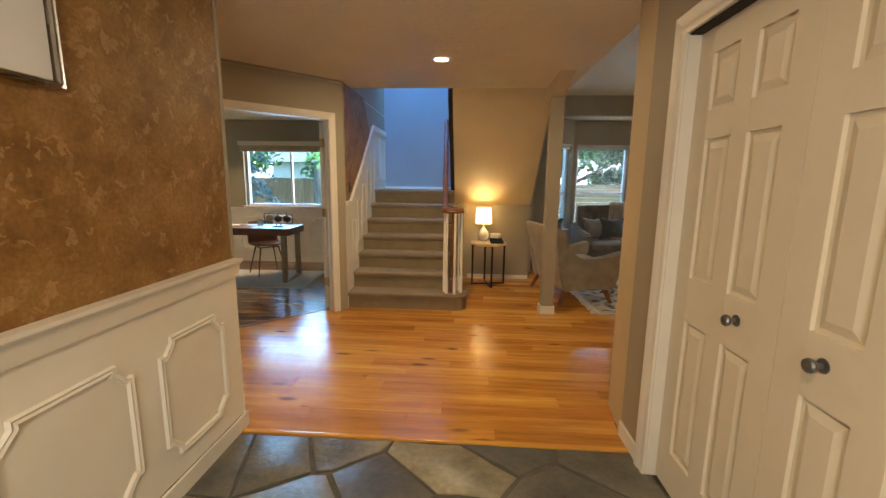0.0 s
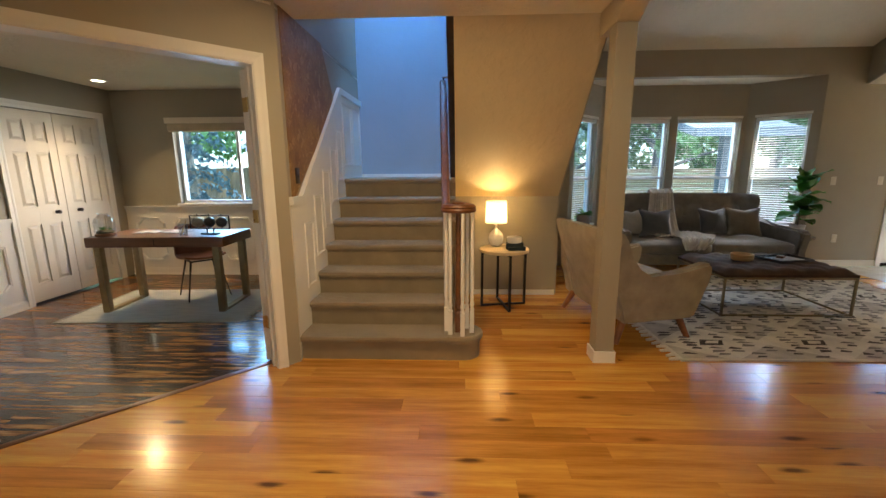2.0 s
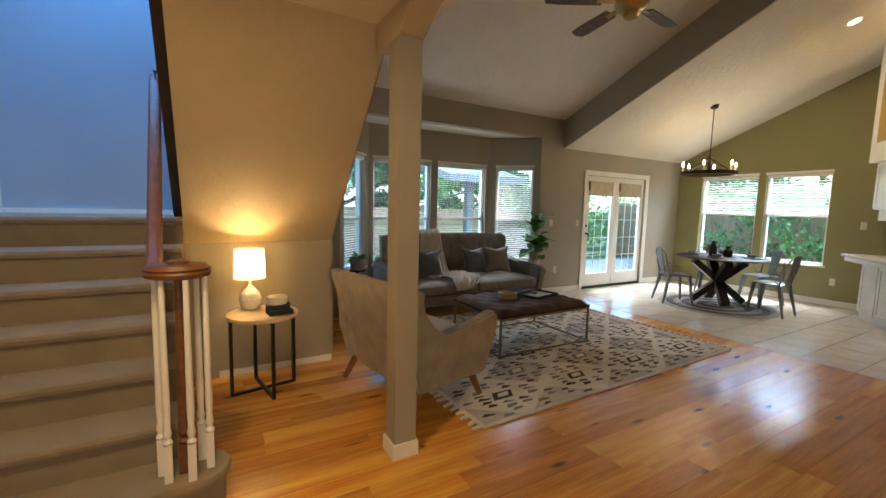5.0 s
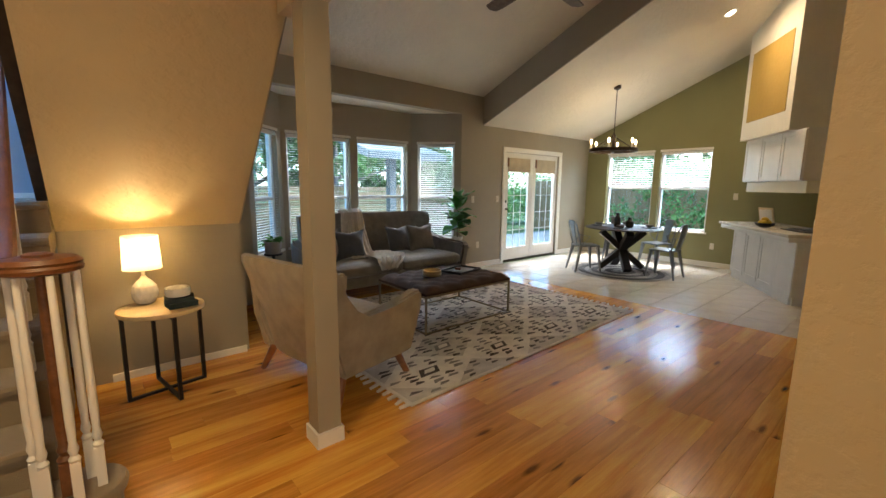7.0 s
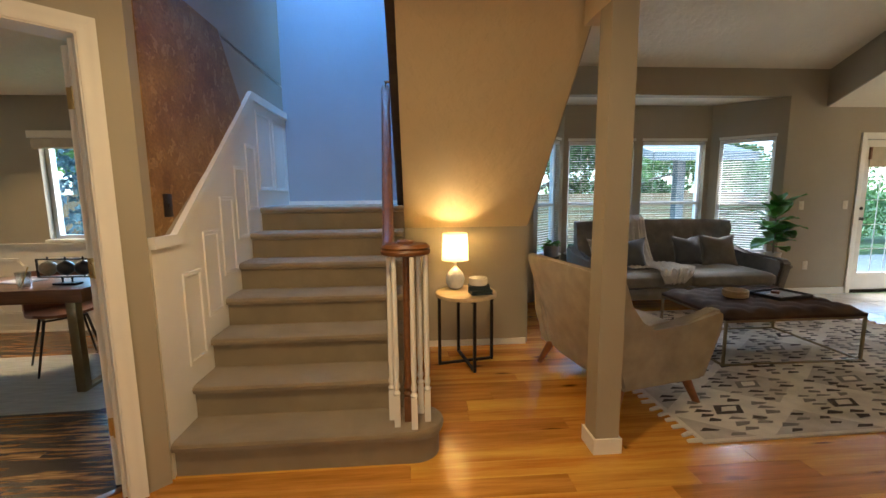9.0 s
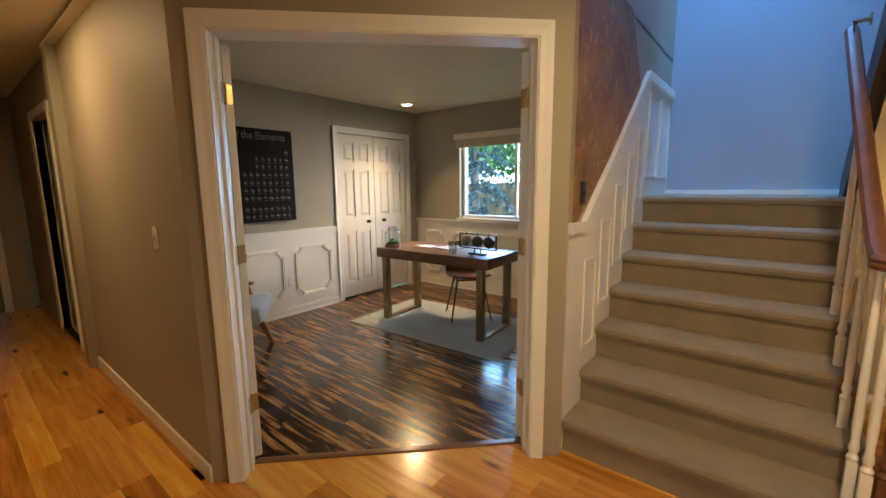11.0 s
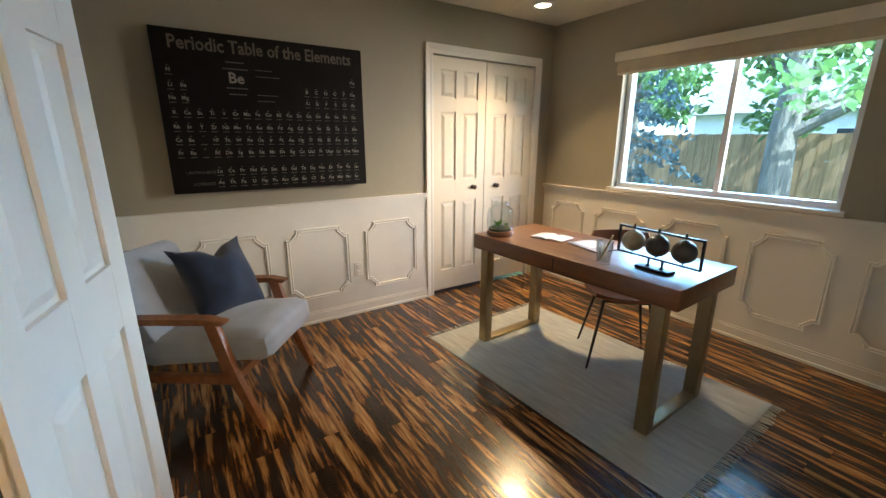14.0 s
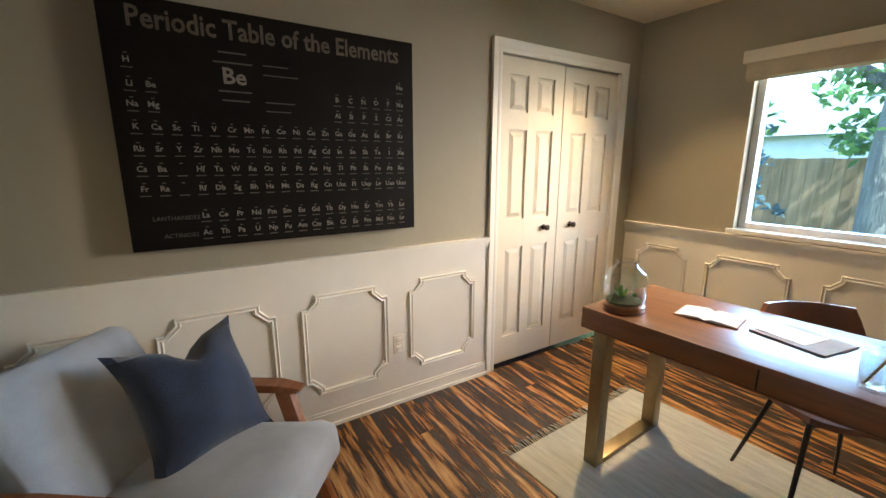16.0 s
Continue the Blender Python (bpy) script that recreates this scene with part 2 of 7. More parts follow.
M = {
    "wall_grey": plaster("grey_taupe_wall_paint", (0.35, 0.305, 0.225), knock=0.12),
    "wall_office": plaster("olive_grey_office_paint", (0.33, 0.30, 0.225), knock=0.10),
    "wall_green": plaster("sage_green_paint", (0.25, 0.235, 0.105), knock=0.12),
    # grey paint tinted blue: the stairwell's blue daylight is put into the colour
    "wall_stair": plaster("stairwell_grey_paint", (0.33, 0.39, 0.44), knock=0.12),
    "wall_beige": plaster("beige_paint", (0.57, 0.46, 0.285), 0.5, 0.45),
    "ceiling": plaster("knockdown_ceiling", (0.74, 0.66, 0.51), 0.55, 0.8),
    "white": mat("white_trim_paint", (0.78, 0.75, 0.67), 0.42, 0.04, 3, 60, 0.04),
    "cream": mat("cream_door_paint", (0.74, 0.68, 0.55), 0.52, 0.04, 3, 60, 0.05),
    "oak": wood("honey_oak_floor", (0.44, 0.165, 0.022), (0.76, 0.385, 0.070), 0.22, 'X', 0.8, 0.05, 0.22, 0.2, 0.95),
    "strand": strand_wood("dark_strand_bamboo"),
    "carpet": mat("beige_stair_carpet", (0.28, 0.212, 0.125), 0.95, 0.16, 5, 260, 0.8, dist=0.01, sheen=0.3),
    "cork": cork("cork_veneer"),
    "tile": mat("cream_floor_tile", (0.55, 0.50, 0.42), 0.22, 0.1, 4, 30, 0.04),
    "grout": mat("pale_grout", (0.42, 0.38, 0.31), 0.85, 0.1, 10, 120, 0.3),
    "slate_grout": mat("dark_mortar", (0.115, 0.11, 0.095), 0.9, 0.25, 10, 120, 0.5),
    "cherry": wood("red_cherry_rail", (0.095, 0.032, 0.008), (0.19, 0.072, 0.020), 0.42, 'Y', 1.0, 0.04, 0.05, 0.05),
    "walnut": wood("walnut_desk_wood", (0.14, 0.055, 0.022), (0.27, 0.12, 0.05), 0.3, 'X', 0.8, 0.04, 0.05, 0.2),
    "teak": wood("teak_frame_wood", (0.17, 0.06, 0.02), (0.32, 0.13, 0.05), 0.4, 'X', 1.0, 0.05, 0.08),
    "pale_wood": wood("pale_maple_top", (0.50, 0.37, 0.20), (0.66, 0.52, 0.32), 0.4, 'X', 0.7, 0.03, 0.04),
    "grey_wood": wood("weathered_grey_wood", (0.09, 0.07, 0.05), (0.22, 0.17, 0.12), 0.55, 'Z', 1.0, 0.15, 0.1),
    "black_wood": wood("black_stained_wood", (0.012, 0.009, 0.008), (0.04, 0.03, 0.025), 0.45, 'Z', 1.0, 0.1, 0.1),
    "sofa": mat("grey_tweed_upholstery", (0.175, 0.16, 0.14), 0.92, 0.2, 9, 340, 0.5, dist=0.003, sheen=0.25),
    "armchair": mat("oatmeal_tweed_upholstery", (0.36, 0.31, 0.23), 0.92, 0.16, 9, 340, 0.5, dist=0.003, sheen=0.25),
    "bluegrey": mat("pale_blue_grey_upholstery", (0.33, 0.36, 0.40), 0.9, 0.1, 9, 340, 0.4, dist=0.003, sheen=0.3),
    "navy": mat("navy_velvet", (0.015, 0.028, 0.062), 0.9, 0.3, 8, 200, 0.5, sheen=0.25),
    "slate_cloth": mat("slate_blue_cushion", (0.075, 0.085, 0.105), 0.9, 0.2, 8, 240, 0.4, sheen=0.3),
    "silver_cloth": mat("silver_grey_cushion", (0.27, 0.26, 0.25), 0.9, 0.15, 8, 240, 0.4, sheen=0.3),
    "throw": mat("cream_knit_throw", (0.66, 0.62, 0.55), 0.95, 0.12, 14, 120, 0.9, dist=0.01, sheen=0.3),
    "wool": mat("ivory_wool_pile", (0.84, 0.79, 0.70), 0.95, 0.14, 7, 220, 0.9, dist=0.01, sheen=0.2),
    "wool_dark": mat("charcoal_wool_pile", (0.085, 0.068, 0.058), 0.95, 0.3, 12, 220, 0.9, dist=0.01),
    "wool_taupe": mat("pale_taupe_wool_pile", (0.64, 0.59, 0.52), 0.95, 0.16, 9, 220, 0.9, dist=0.01),
    "wool_grey": mat("grey_wool_pile", (0.27, 0.25, 0.225), 0.95, 0.2, 12, 220, 0.9, dist=0.01),
    "cotton_rug": mat("bleached_cotton_weave", (0.48, 0.50, 0.46), 0.95, 0.16, 5, 160, 0.7, dist=0.006, stretch=(1, 7, 1)),
    "braid": mat("grey_braided_jute", (0.075, 0.07, 0.066), 0.95, 0.3, 20, 120, 0.9, dist=0.008),
    "leather": mat("tufted_brown_leather", (0.075, 0.045, 0.032), 0.8, 0.25, 9, 90, 0.15),
    "tan_leather": mat("rust_leather", (0.19, 0.075, 0.035), 0.42, 0.2, 7, 70, 0.1),
    "black_metal": mat("black_powder_coat", (0.014, 0.014, 0.015), 0.42, 0.2, 12, 90, 0.05, 0.3),
    "bronze": mat("aged_brass_leg", (0.30, 0.235, 0.135), 0.36, 0.12, 14, 90, 0.04, 0.75),
    "steel": mat("galvanised_steel", (0.22, 0.23, 0.24), 0.34, 0.15, 14, 90, 0.04, 0.85),
    "chrome": mat("brushed_nickel", (0.46, 0.42, 0.36), 0.26, 0.06, 14, 90, 0.02, 1.0),
    "brass": mat("polished_brass", (0.50, 0.37, 0.16), 0.3, 0.1, 14, 90, 0.03, 1.0),
    "dark_bronze": mat("oil_rubbed_bronze", (0.05, 0.035, 0.025), 0.4, 0.2, 14, 90, 0.04, 0.8),
    "ceramic": mat("white_glazed_ceramic", (0.76, 0.73, 0.66), 0.25, 0.05, 10, 60, 0.03),
    "black_vase": mat("matt_black_pottery", (0.016, 0.016, 0.018), 0.5, 0.2, 10, 60, 0.05),
    "terracotta": mat("ribbed_white_pot", (0.62, 0.60, 0.56), 0.6, 0.08, 10, 60, 0.1),
    "soil": mat("potting_soil", (0.03, 0.02, 0.013), 0.95, 0.3, 30, 150, 0.9),
    "leaf": mat("fiddle_leaf_green", (0.06, 0.24, 0.03), 0.36, 0.3, 12, 60, 0.2),
    "paper": mat("white_paper", (0.64, 0.62, 0.58), 0.75, 0.05, 12, 90, 0.05),
    "book_black": mat("dark_teal_book_cloth", (0.012, 0.026, 0.026), 0.6, 0.2, 12, 150, 0.2),
    "canvas_black": mat("chalkboard_print", (0.010, 0.0085, 0.0075), 0.7, 0.3, 5, 60, 0.05),
    "chalk_brown": mat("faded_brown_title", (0.10, 0.083, 0.060), 0.7, 0.3, 14, 60, 0.0),
    "chalk": mat("chalk_grey_lettering", (0.21, 0.195, 0.165), 0.7, 0.15, 20, 120, 0.0),
    "chalk_dim": mat("faded_chalk_lettering", (0.085, 0.078, 0.066), 0.7, 0.2, 20, 120, 0.0),
    "shade": None,
    "blind": mat("white_blind_slat", (0.72, 0.71, 0.68), 0.5, 0.04, 5, 80, 0.04),
    "valance": mat("linen_valance", (0.52, 0.44, 0.31), 0.85, 0.1, 9, 160, 0.3),
    "vinyl": mat("white_vinyl_frame", (0.74, 0.76, 0.77), 0.4, 0.04, 5, 80, 0.03),
    "plate": mat("almond_switch_plate", (0.66, 0.60, 0.48), 0.4, 0.04, 5, 80, 0.02),
    "cab_white": mat("white_cabinet_paint", (0.72, 0.71, 0.69), 0.4, 0.05, 5, 80, 0.03),
    "counter": mat("cream_tile_counter", (0.66, 0.62, 0.55), 0.25, 0.06, 9, 60, 0.05),
    "mustard": plaster("ochre_panel_paint", (0.42, 0.28, 0.07), knock=0.2),
    # blue tint puts the cool cast of daylight into the pane colour
    "glass": glass("clear_window_glass", 0.16, (0.76, 0.91, 1.0)),
    "glass_ware": glass("clear_drinking_glass", 0.6, (0.88, 0.90, 0.90), 2.2),
    "grass": mat("lawn_grass", (0.06, 0.11, 0.025), 0.95, 0.4, 2.0, 60, 0.9, dist=0.03),
    "fence": wood("cedar_fence_board", (0.26, 0.15, 0.075), (0.44, 0.28, 0.15), 0.8, 'Z', 0.8, 0.2, 0.12),
    "bark": mat("rough_tree_bark", (0.24, 0.215, 0.185), 0.95, 0.35, 8, 30, 1.0, dist=0.03, stretch=(1, 1, 0.25)),
    "foliage": foliage("broad_leaf_foliage", (0.15, 0.27, 0.10), (1.0, 1.0, 0.7)),
    "spruce": foliage("blue_spruce_needles", (0.17, 0.26, 0.29), (1.0, 1.0, 1.0)),
    "patio_timber": mat("weathered_patio_timber", (0.20, 0.20, 0.20), 0.8, 0.2, 6, 60, 0.4),
    "roof": mat("grey_shingle_roof", (0.22, 0.22, 0.22), 0.9, 0.2, 6, 60, 0.5),
    "siding": mat("pale_house_siding", (0.66, 0.64, 0.60), 0.7, 0.08, 3, 60, 0.2),
    "patio": mat("patio_concrete", (0.13, 0.135, 0.14), 0.85, 0.15, 3, 60, 0.3),
    "pic_mat": mat("white_mat_board", (0.72, 0.73, 0.75), 0.6, 0.05, 2, 40, 0.02),
    "dark_gap": mat("dark_shadow_gap", (0.02, 0.017, 0.014), 0.8, 0.2, 8, 60, 0.05),
    "red_book": mat("faded_red_cover", (0.24, 0.06, 0.045), 0.6, 0.1, 8, 60, 0.05),
    "yellow": mat("lemon_yellow", (0.62, 0.42, 0.03), 0.5, 0.15, 12, 60, 0.1),
    "bulb": glow("warm_bulb_glow", (1.0, 0.72, 0.40), 9.0),
    "downlight": glow("downlight_diffuser", (1.0, 0.90, 0.72), 4.0),
    "stone_globe": mat("ivory_stone_globe", (0.34, 0.30, 0.22), 0.4, 0.25, 14, 60, 0.1),
    "dark_globe": mat("dark_marbled_globe", (0.05, 0.045, 0.045), 0.3, 0.6, 14, 40, 0.1),
    "moss": mat("terrarium_moss", (0.03, 0.055, 0.03), 0.9, 0.4, 40, 150, 0.9),
}
M["leather"].node_tree.nodes["Principled BSDF"].inputs["Specular IOR Level"].default_value = 0.2
M["canvas_black"].node_tree.nodes["Principled BSDF"].inputs["Specular IOR Level"].default_value = 0.12


def translucent(name, color):
    m, t, b = base_nodes(name)
    tr = t.nodes.new("ShaderNodeBsdfTranslucent")
    tr.inputs[0].default_value = (*color, 1)
    b.inputs["Base Color"].default_value = (*color, 1)
    b.inputs["Roughness"].default_value = 0.9
    weave = noise_tex(t, coords(t, (1, 1, 3)), 220, 2)
    bump(t, b, weave, 0.3, 0.002)
    mx = t.nodes.new("ShaderNodeMixShader")
    mx.inputs[0].default_value = 0.6
    t.links.new(b.outputs[0], mx.inputs[1])
    t.links.new(tr.outputs[0], mx.inputs[2])
    t.links.new(mx.outputs[0], t.nodes["Material Output"].inputs["Surface"])
    return m


M["shade"] = translucent("linen_lamp_shade", (0.86, 0.80, 0.66))


# ---- mesh helpers ----
def box(bm, x0, x1, y0, y1, z0, z1):
    v = [bm.verts.new((x, y, z)) for z in (z0, z1) for y in (y0, y1) for x in (x0, x1)]
    for f in ((0, 2, 3, 1), (4, 5, 7, 6), (0, 1, 5, 4), (2, 6, 7, 3), (0, 4, 6, 2), (1, 3, 7, 5)):
        bm.faces.new([v[i] for i in f])
    return v


def boxes(*rows):
    bm = bmesh.new()
    for r in rows:
        box(bm, *r)
    return bm


def soft_box(x0, x1, y0, y1, z0, z1, r=0.01, seg=2, bm=None):
    b2 = bmesh.new()
    box(b2, x0, x1, y0, y1, z0, z1)
    bmesh.ops.bevel(b2, geom=b2.edges[:], offset=r, segments=seg, affect='EDGES', profile=0.6)
    return merge(bm, b2)


def merge(bm, b2):
    if bm is None:
        return b2
    tmp = bpy.data.meshes.new("tmp")
    b2.to_mesh(tmp)
    b2.free()
    bm.from_mesh(tmp)
    bpy.data.meshes.remove(tmp)
    return bm


def moved(bm, m):
    bmesh.ops.transform(bm, matrix=m, verts=bm.verts[:])
    return bm


def prism(bm, pts, axis, a, b):
    """A flat outline, given in the two other axes in order, carried along axis from a to b."""
    def at(p, q):
        return {'x': (q, p[0], p[1]), 'y': (p[0], q, p[1]), 'z': (p[0], p[1], q)}[axis]
    lo, hi = [bm.verts.new(at(p, a)) for p in pts], [bm.verts.new(at(p, b)) for p in pts]
    bm.faces.new(lo[::-1])
    bm.faces.new(hi)
    for i in range(len(pts)):
        j = (i + 1) % len(pts)
        bm.faces.new((lo[i], lo[j], hi[j], hi[i]))
    return bm


def lathe(profile, n=24, bm=None, cx=0.0, cy=0.0):
    """Turned form from (radius, height) pairs."""
    bm = bm or bmesh.new()
    rings = []
    for r, z in profile:
        rings.append([bm.verts.new((cx + r * math.cos(i * math.tau / n), cy + r * math.sin(i * math.tau / n), z)) for i in range(n)])
    for p, q in zip(rings, rings[1:]):
        for i in range(n):
            bm.faces.new((p[i], p[(i + 1) % n], q[(i + 1) % n], q[i]))
    bm.faces.new(rings[0][::-1])
    bm.faces.new(rings[-1])
    return bm


def tube(pts, r, n=8, bm=None, closed=False):
    """A round bar along a run of points; r may be one radius or one for each point."""
    bm = bm or bmesh.new()
    pts = [Vector(p) for p in pts]
    k = len(pts)
    rs = r if isinstance(r, (list, tuple)) else [r] * k
    rings = []
    for i, p in enumerate(pts):
        a = pts[i - 1] if (i > 0 or closed) else p
        b = pts[(i + 1) % k] if (i < k - 1 or closed) else p
        d = (b - a).normalized()
        up = Vector((0, 0, 1)) if abs(d.z) < 0.95 else Vector((1, 0, 0))
        s = d.cross(up).normalized()
        u = s.cross(d).normalized()
        rings.append([bm.verts.new(p + rs[i] * (s * math.cos(j * math.tau / n) + u * math.sin(j * math.tau / n))) for j in range(n)])
    for i in range(k if closed else k - 1):
        p, q = rings[i], rings[(i + 1) % k]
        for j in range(n):
            bm.faces.new((p[j], p[(j + 1) % n], q[(j + 1) % n], q[j]))
    if not closed:
        bm.faces.new(rings[0][::-1])
        bm.faces.new(rings[-1])
    return bm


def finish(bm, name, material, smooth=True):
    bmesh.ops.recalc_face_normals(bm, faces=bm.faces[:])
    me = bpy.data.meshes.new(name)
    bm.to_mesh(me)
    bm.free()
    me.materials.append(material)
    if smooth:
        for p in me.polygons:
            p.use_smooth = True
        me.set_sharp_from_angle(angle=radians(35))
    return me


def part(name, bm, material, parent, label="", m=None):
    ob = new(name, finish(bm, name, material))
    ob.parent = parent
    if m is not None:
        ob.matrix_basis = m
    return tagged(ob, label)


def again(ob, m, parent=None):
    """The same mesh once more, as an object of its own."""
    o = new(ob.name.split(".")[0], ob.data)
    o.parent = parent or ob.parent
    o.matrix_basis = m
    return o


def thing(name, label, category, m=None, group="", kind=""):
    ob = new(name)
    ob.empty_display_size = 0.1
    if m is not None:
        ob.matrix_basis = m
    return tagged(ob, label, category, group, kind)


def solid(name, bm, material, label, category, kind="", m=None, group=""):
    ob = new(name, finish(bm, name, material))
    if m is not None:
        ob.matrix_basis = m
    return tagged(ob, label, category, group, kind)


def structure(name, bm, material, label, category):
    return solid(name, bm, material, label, category, "structure")


def holed(bm, axis, p0, p1, a0, a1, z0, z1, holes=()):
    """A wall slab across axis ('x': faces at x=p0 and p1, running in y) with rectangular holes (a0, a1, z0, z1)."""
    cuts = sorted({a0, a1, *[h[0] for h in holes], *[h[1] for h in holes]})
    for lo, hi in zip(cuts, cuts[1:]):
        spans = sorted((h[2], h[3]) for h in holes if h[0] <= lo and h[1] >= hi)
        z = z0
        for s0, s1 in spans + [(z1, z1)]:
            if s0 > z + 1e-4:
                box(bm, *((p0, p1, lo, hi) if axis == 'x' else (lo, hi, p0, p1)), z, s0)
            z = max(z, s1)
    bmesh.ops.remove_doubles(bm, verts=bm.verts[:], dist=1e-4)
    return bm


def frame_strip(bm, pts, at, width=0.028, depth=0.014):
    """A closed bead of moulding along a flat outline; at(u, v, d) maps it into place."""
    n = len(pts)
    prof = ((-0.5, 0.0), (-0.32, 1.0), (0.0, 0.62), (0.3, 0.95), (0.5, 0.0))
    rings = []
    for i in range(n):
        p, a, b = Vector(pts[i]), Vector(pts[i - 1]), Vector(pts[(i + 1) % n])
        d1, d2 = (p - a).normalized(), (b - p).normalized()
        n1, n2 = Vector((-d1.y, d1.x)), Vector((-d2.y, d2.x))
        mi = n1 + n2
        mi = mi / max(0.5, mi.dot(n1)) if mi.length > 1e-6 else n1
        rings.append([bm.verts.new(at(*(p + mi * (o * width)), h * depth)) for o, h in prof])
    for i in range(n):
        p, q = rings[i], rings[(i + 1) % n]
        for j in range(len(prof) - 1):
            bm.faces.new((p[j], p[j + 1], q[j + 1], q[j]))


def notched(u0, u1, v0, v1, c=0.07, s=0.022):
    """A rectangle whose corners are stepped and cut across."""
    return [(u0 + c, v0), (u1 - c, v0), (u1 - c, v0 + s), (u1 - s, v0 + c), (u1, v0 + c),
            (u1, v1 - c), (u1 - s, v1 - c), (u1 - c, v1 - s), (u1 - c, v1), (u0 + c, v1),
            (u0 + c, v1 - s), (u0 + s, v1 - c), (u0, v1 - c), (u0, v0 + c), (u0 + s, v0 + c), (u0 + c, v0 + s)]


# ---- large structure ----
CEIL = 2.44
VL = lambda y: 2.91 + 0.42 * (7.19 - y)      # vault west of the drop
VR = lambda y: 2.45 + 0.42 * (7.19 - y)      # vault east of the drop

# foyer
bm = holed(bmesh.new(), 'x', -1.10, -0.98, -2.3, 1.84, 0.0, CEIL)
structure("wall_foyer_west", bm, M["cork"], "cork veneer foyer wall above white wainscot", "wall")
bm = boxes((-0.9795, -0.972, -2.3, 1.84, 0.09, 0.93))
wains = structure("wainscot_foyer", bm, M["white"], "white painted wainscot panelling on the foyer wall", "wainscot")
bm = bmesh.new()
prism(bm, [(-0.972, 0.90), (-0.958, 0.90), (-0.95, 0.935), (-0.945, 0.965), (-0.925, 0.985), (-0.925, 1.0), (-0.98, 1.0), (-0.98, 0.90)], 'y', -2.3, 1.845)
part("chair_rail", bm, M["white"], wains)
part("baseboard", boxes((-0.972, -0.958, -2.3, 1.845, 0.0, 0.085), (-1.10, -0.958, 1.84, 1.852, 0.0, 0.085)), M["white"], wains)
for y0, y1 in ((1.25, 1.68), (0.62, 1.09), (-0.02, 0.46), (-0.7, -0.18)):
    bm = bmesh.new()
    frame_strip(bm, notched(y0, y1, 0.21, 0.74), lambda u, v, d: (-0.972 + d, u, v))
    part("panel_moulding", bm, M["white"], wains)
part("corner_bead", boxes((-1.103, -0.974, 1.84, 1.848, 1.0, CEIL), (-0.98, -0.974, 1.825, 1.84, 1.0, CEIL)), M["wall_grey"], wains, "painted corner bead")

bm = holed(bmesh.new(), 'x', 1.21, 1.36, -2.3, 1.93, 0.0, CEIL, [(-0.30, 1.60, -1, 2.05)])
structure("wall_foyer_east", bm, M["wall_grey"], "taupe painted foyer wall with closet opening", "wall")
bm = bmesh.new()
prism(bm, [(1.21, 1.93), (1.25, 2.26), (1.36, 2.26), (1.36, 1.93)], 'z', 0, CEIL)
structure("wall_foyer_end", bm, M["wall_beige"], "beige painted wall end beside the living room", "wall")
bm = holed(bmesh.new(), 'y', -2.45, -2.3, -1.1, 1.36, 0.0, CEIL, [(-0.4, 0.6, -1, 2.1)])
structure("wall_front", bm, M["wall_grey"], "taupe wall around the front door", "wall")
structure("closet_interior", boxes((1.9, 1.95, -0.4, 1.7, 0, CEIL), (1.36, 1.95, -0.42, -0.4, 0, CEIL), (1.36, 1.95, 1.7, 1.72, 0, CEIL)), M["wall_grey"], "plain inside walls of the foyer closet", "wall")
structure("baseboard_foyer_east", boxes((1.198, 1.21, 1.70, 1.93, 0, 0.085)), M["white"], "white painted baseboard", "baseboard")

# ceilings
bm = boxes((-1.10, 1.37, -2.45, 4.42, CEIL, CEIL + 0.12), (-7.2, -1.10, 1.72, 4.42, CEIL, CEIL + 0.12))
structure("ceiling_hall", bm, M["ceiling"], "knock-down textured hall ceiling", "ceiling")
bm = bmesh.new()
prism(bm, [(-4.5, 2.80), (-2.3, 2.80), (-1.04, 4.06), (-1.04, 6.75), (-4.5, 6.75)], 'z', 2.405, 2.42)
structure("ceiling_office", bm, M["ceiling"], "textured office ceiling", "ceiling")
bm = bmesh.new()
prism(bm, [(1.9, VL(1.9)), (7.32, VL(7.32)), (7.32, VL(7.32) + 0.1), (1.9, VL(1.9) + 0.1)], 'x', 1.2, 5.55)
prism(bm, [(1.9, VR(1.9)), (7.32, VR(7.32)), (7.32, VR(7.32) + 0.1), (1.9, VR(1.9) + 0.1)], 'x', 5.49, 9.0)
structure("ceiling_vault", bm, M["ceiling"], "sloping textured vaulted ceiling of the living room", "ceiling")
bm = bmesh.new()
prism(bm, [(1.9, VR(1.9)), (7.19, VR(7.19)), (7.19, VL(7.19)), (1.9, VL(1.9))], 'x', 5.47, 5.49)
structure("ceiling_drop", bm, M["wall_grey"], "taupe painted drop between two vaulted ceilings", "wall")

# living and dining walls
bm = holed(bmesh.new(), 'y', 7.19, 7.32, 1.2, 8.86, 0.0, 2.45, [(1.68, 4.98, -1, 2.45), (6.08, 7.74, 0.03, 2.05)])
box(bm, 1.2, 4.98, 7.19, 7.32, 2.58, 2.93)
box(bm, 4.98, 5.49, 7.19, 7.32, 2.45, 2.93)
box(bm, 1.2, 1.68, 7.19, 7.32, 2.45, 2.58)
structure("wall_living_north", bm, M["wall_grey"], "taupe painted living room wall with bay and garden doors", "wall")
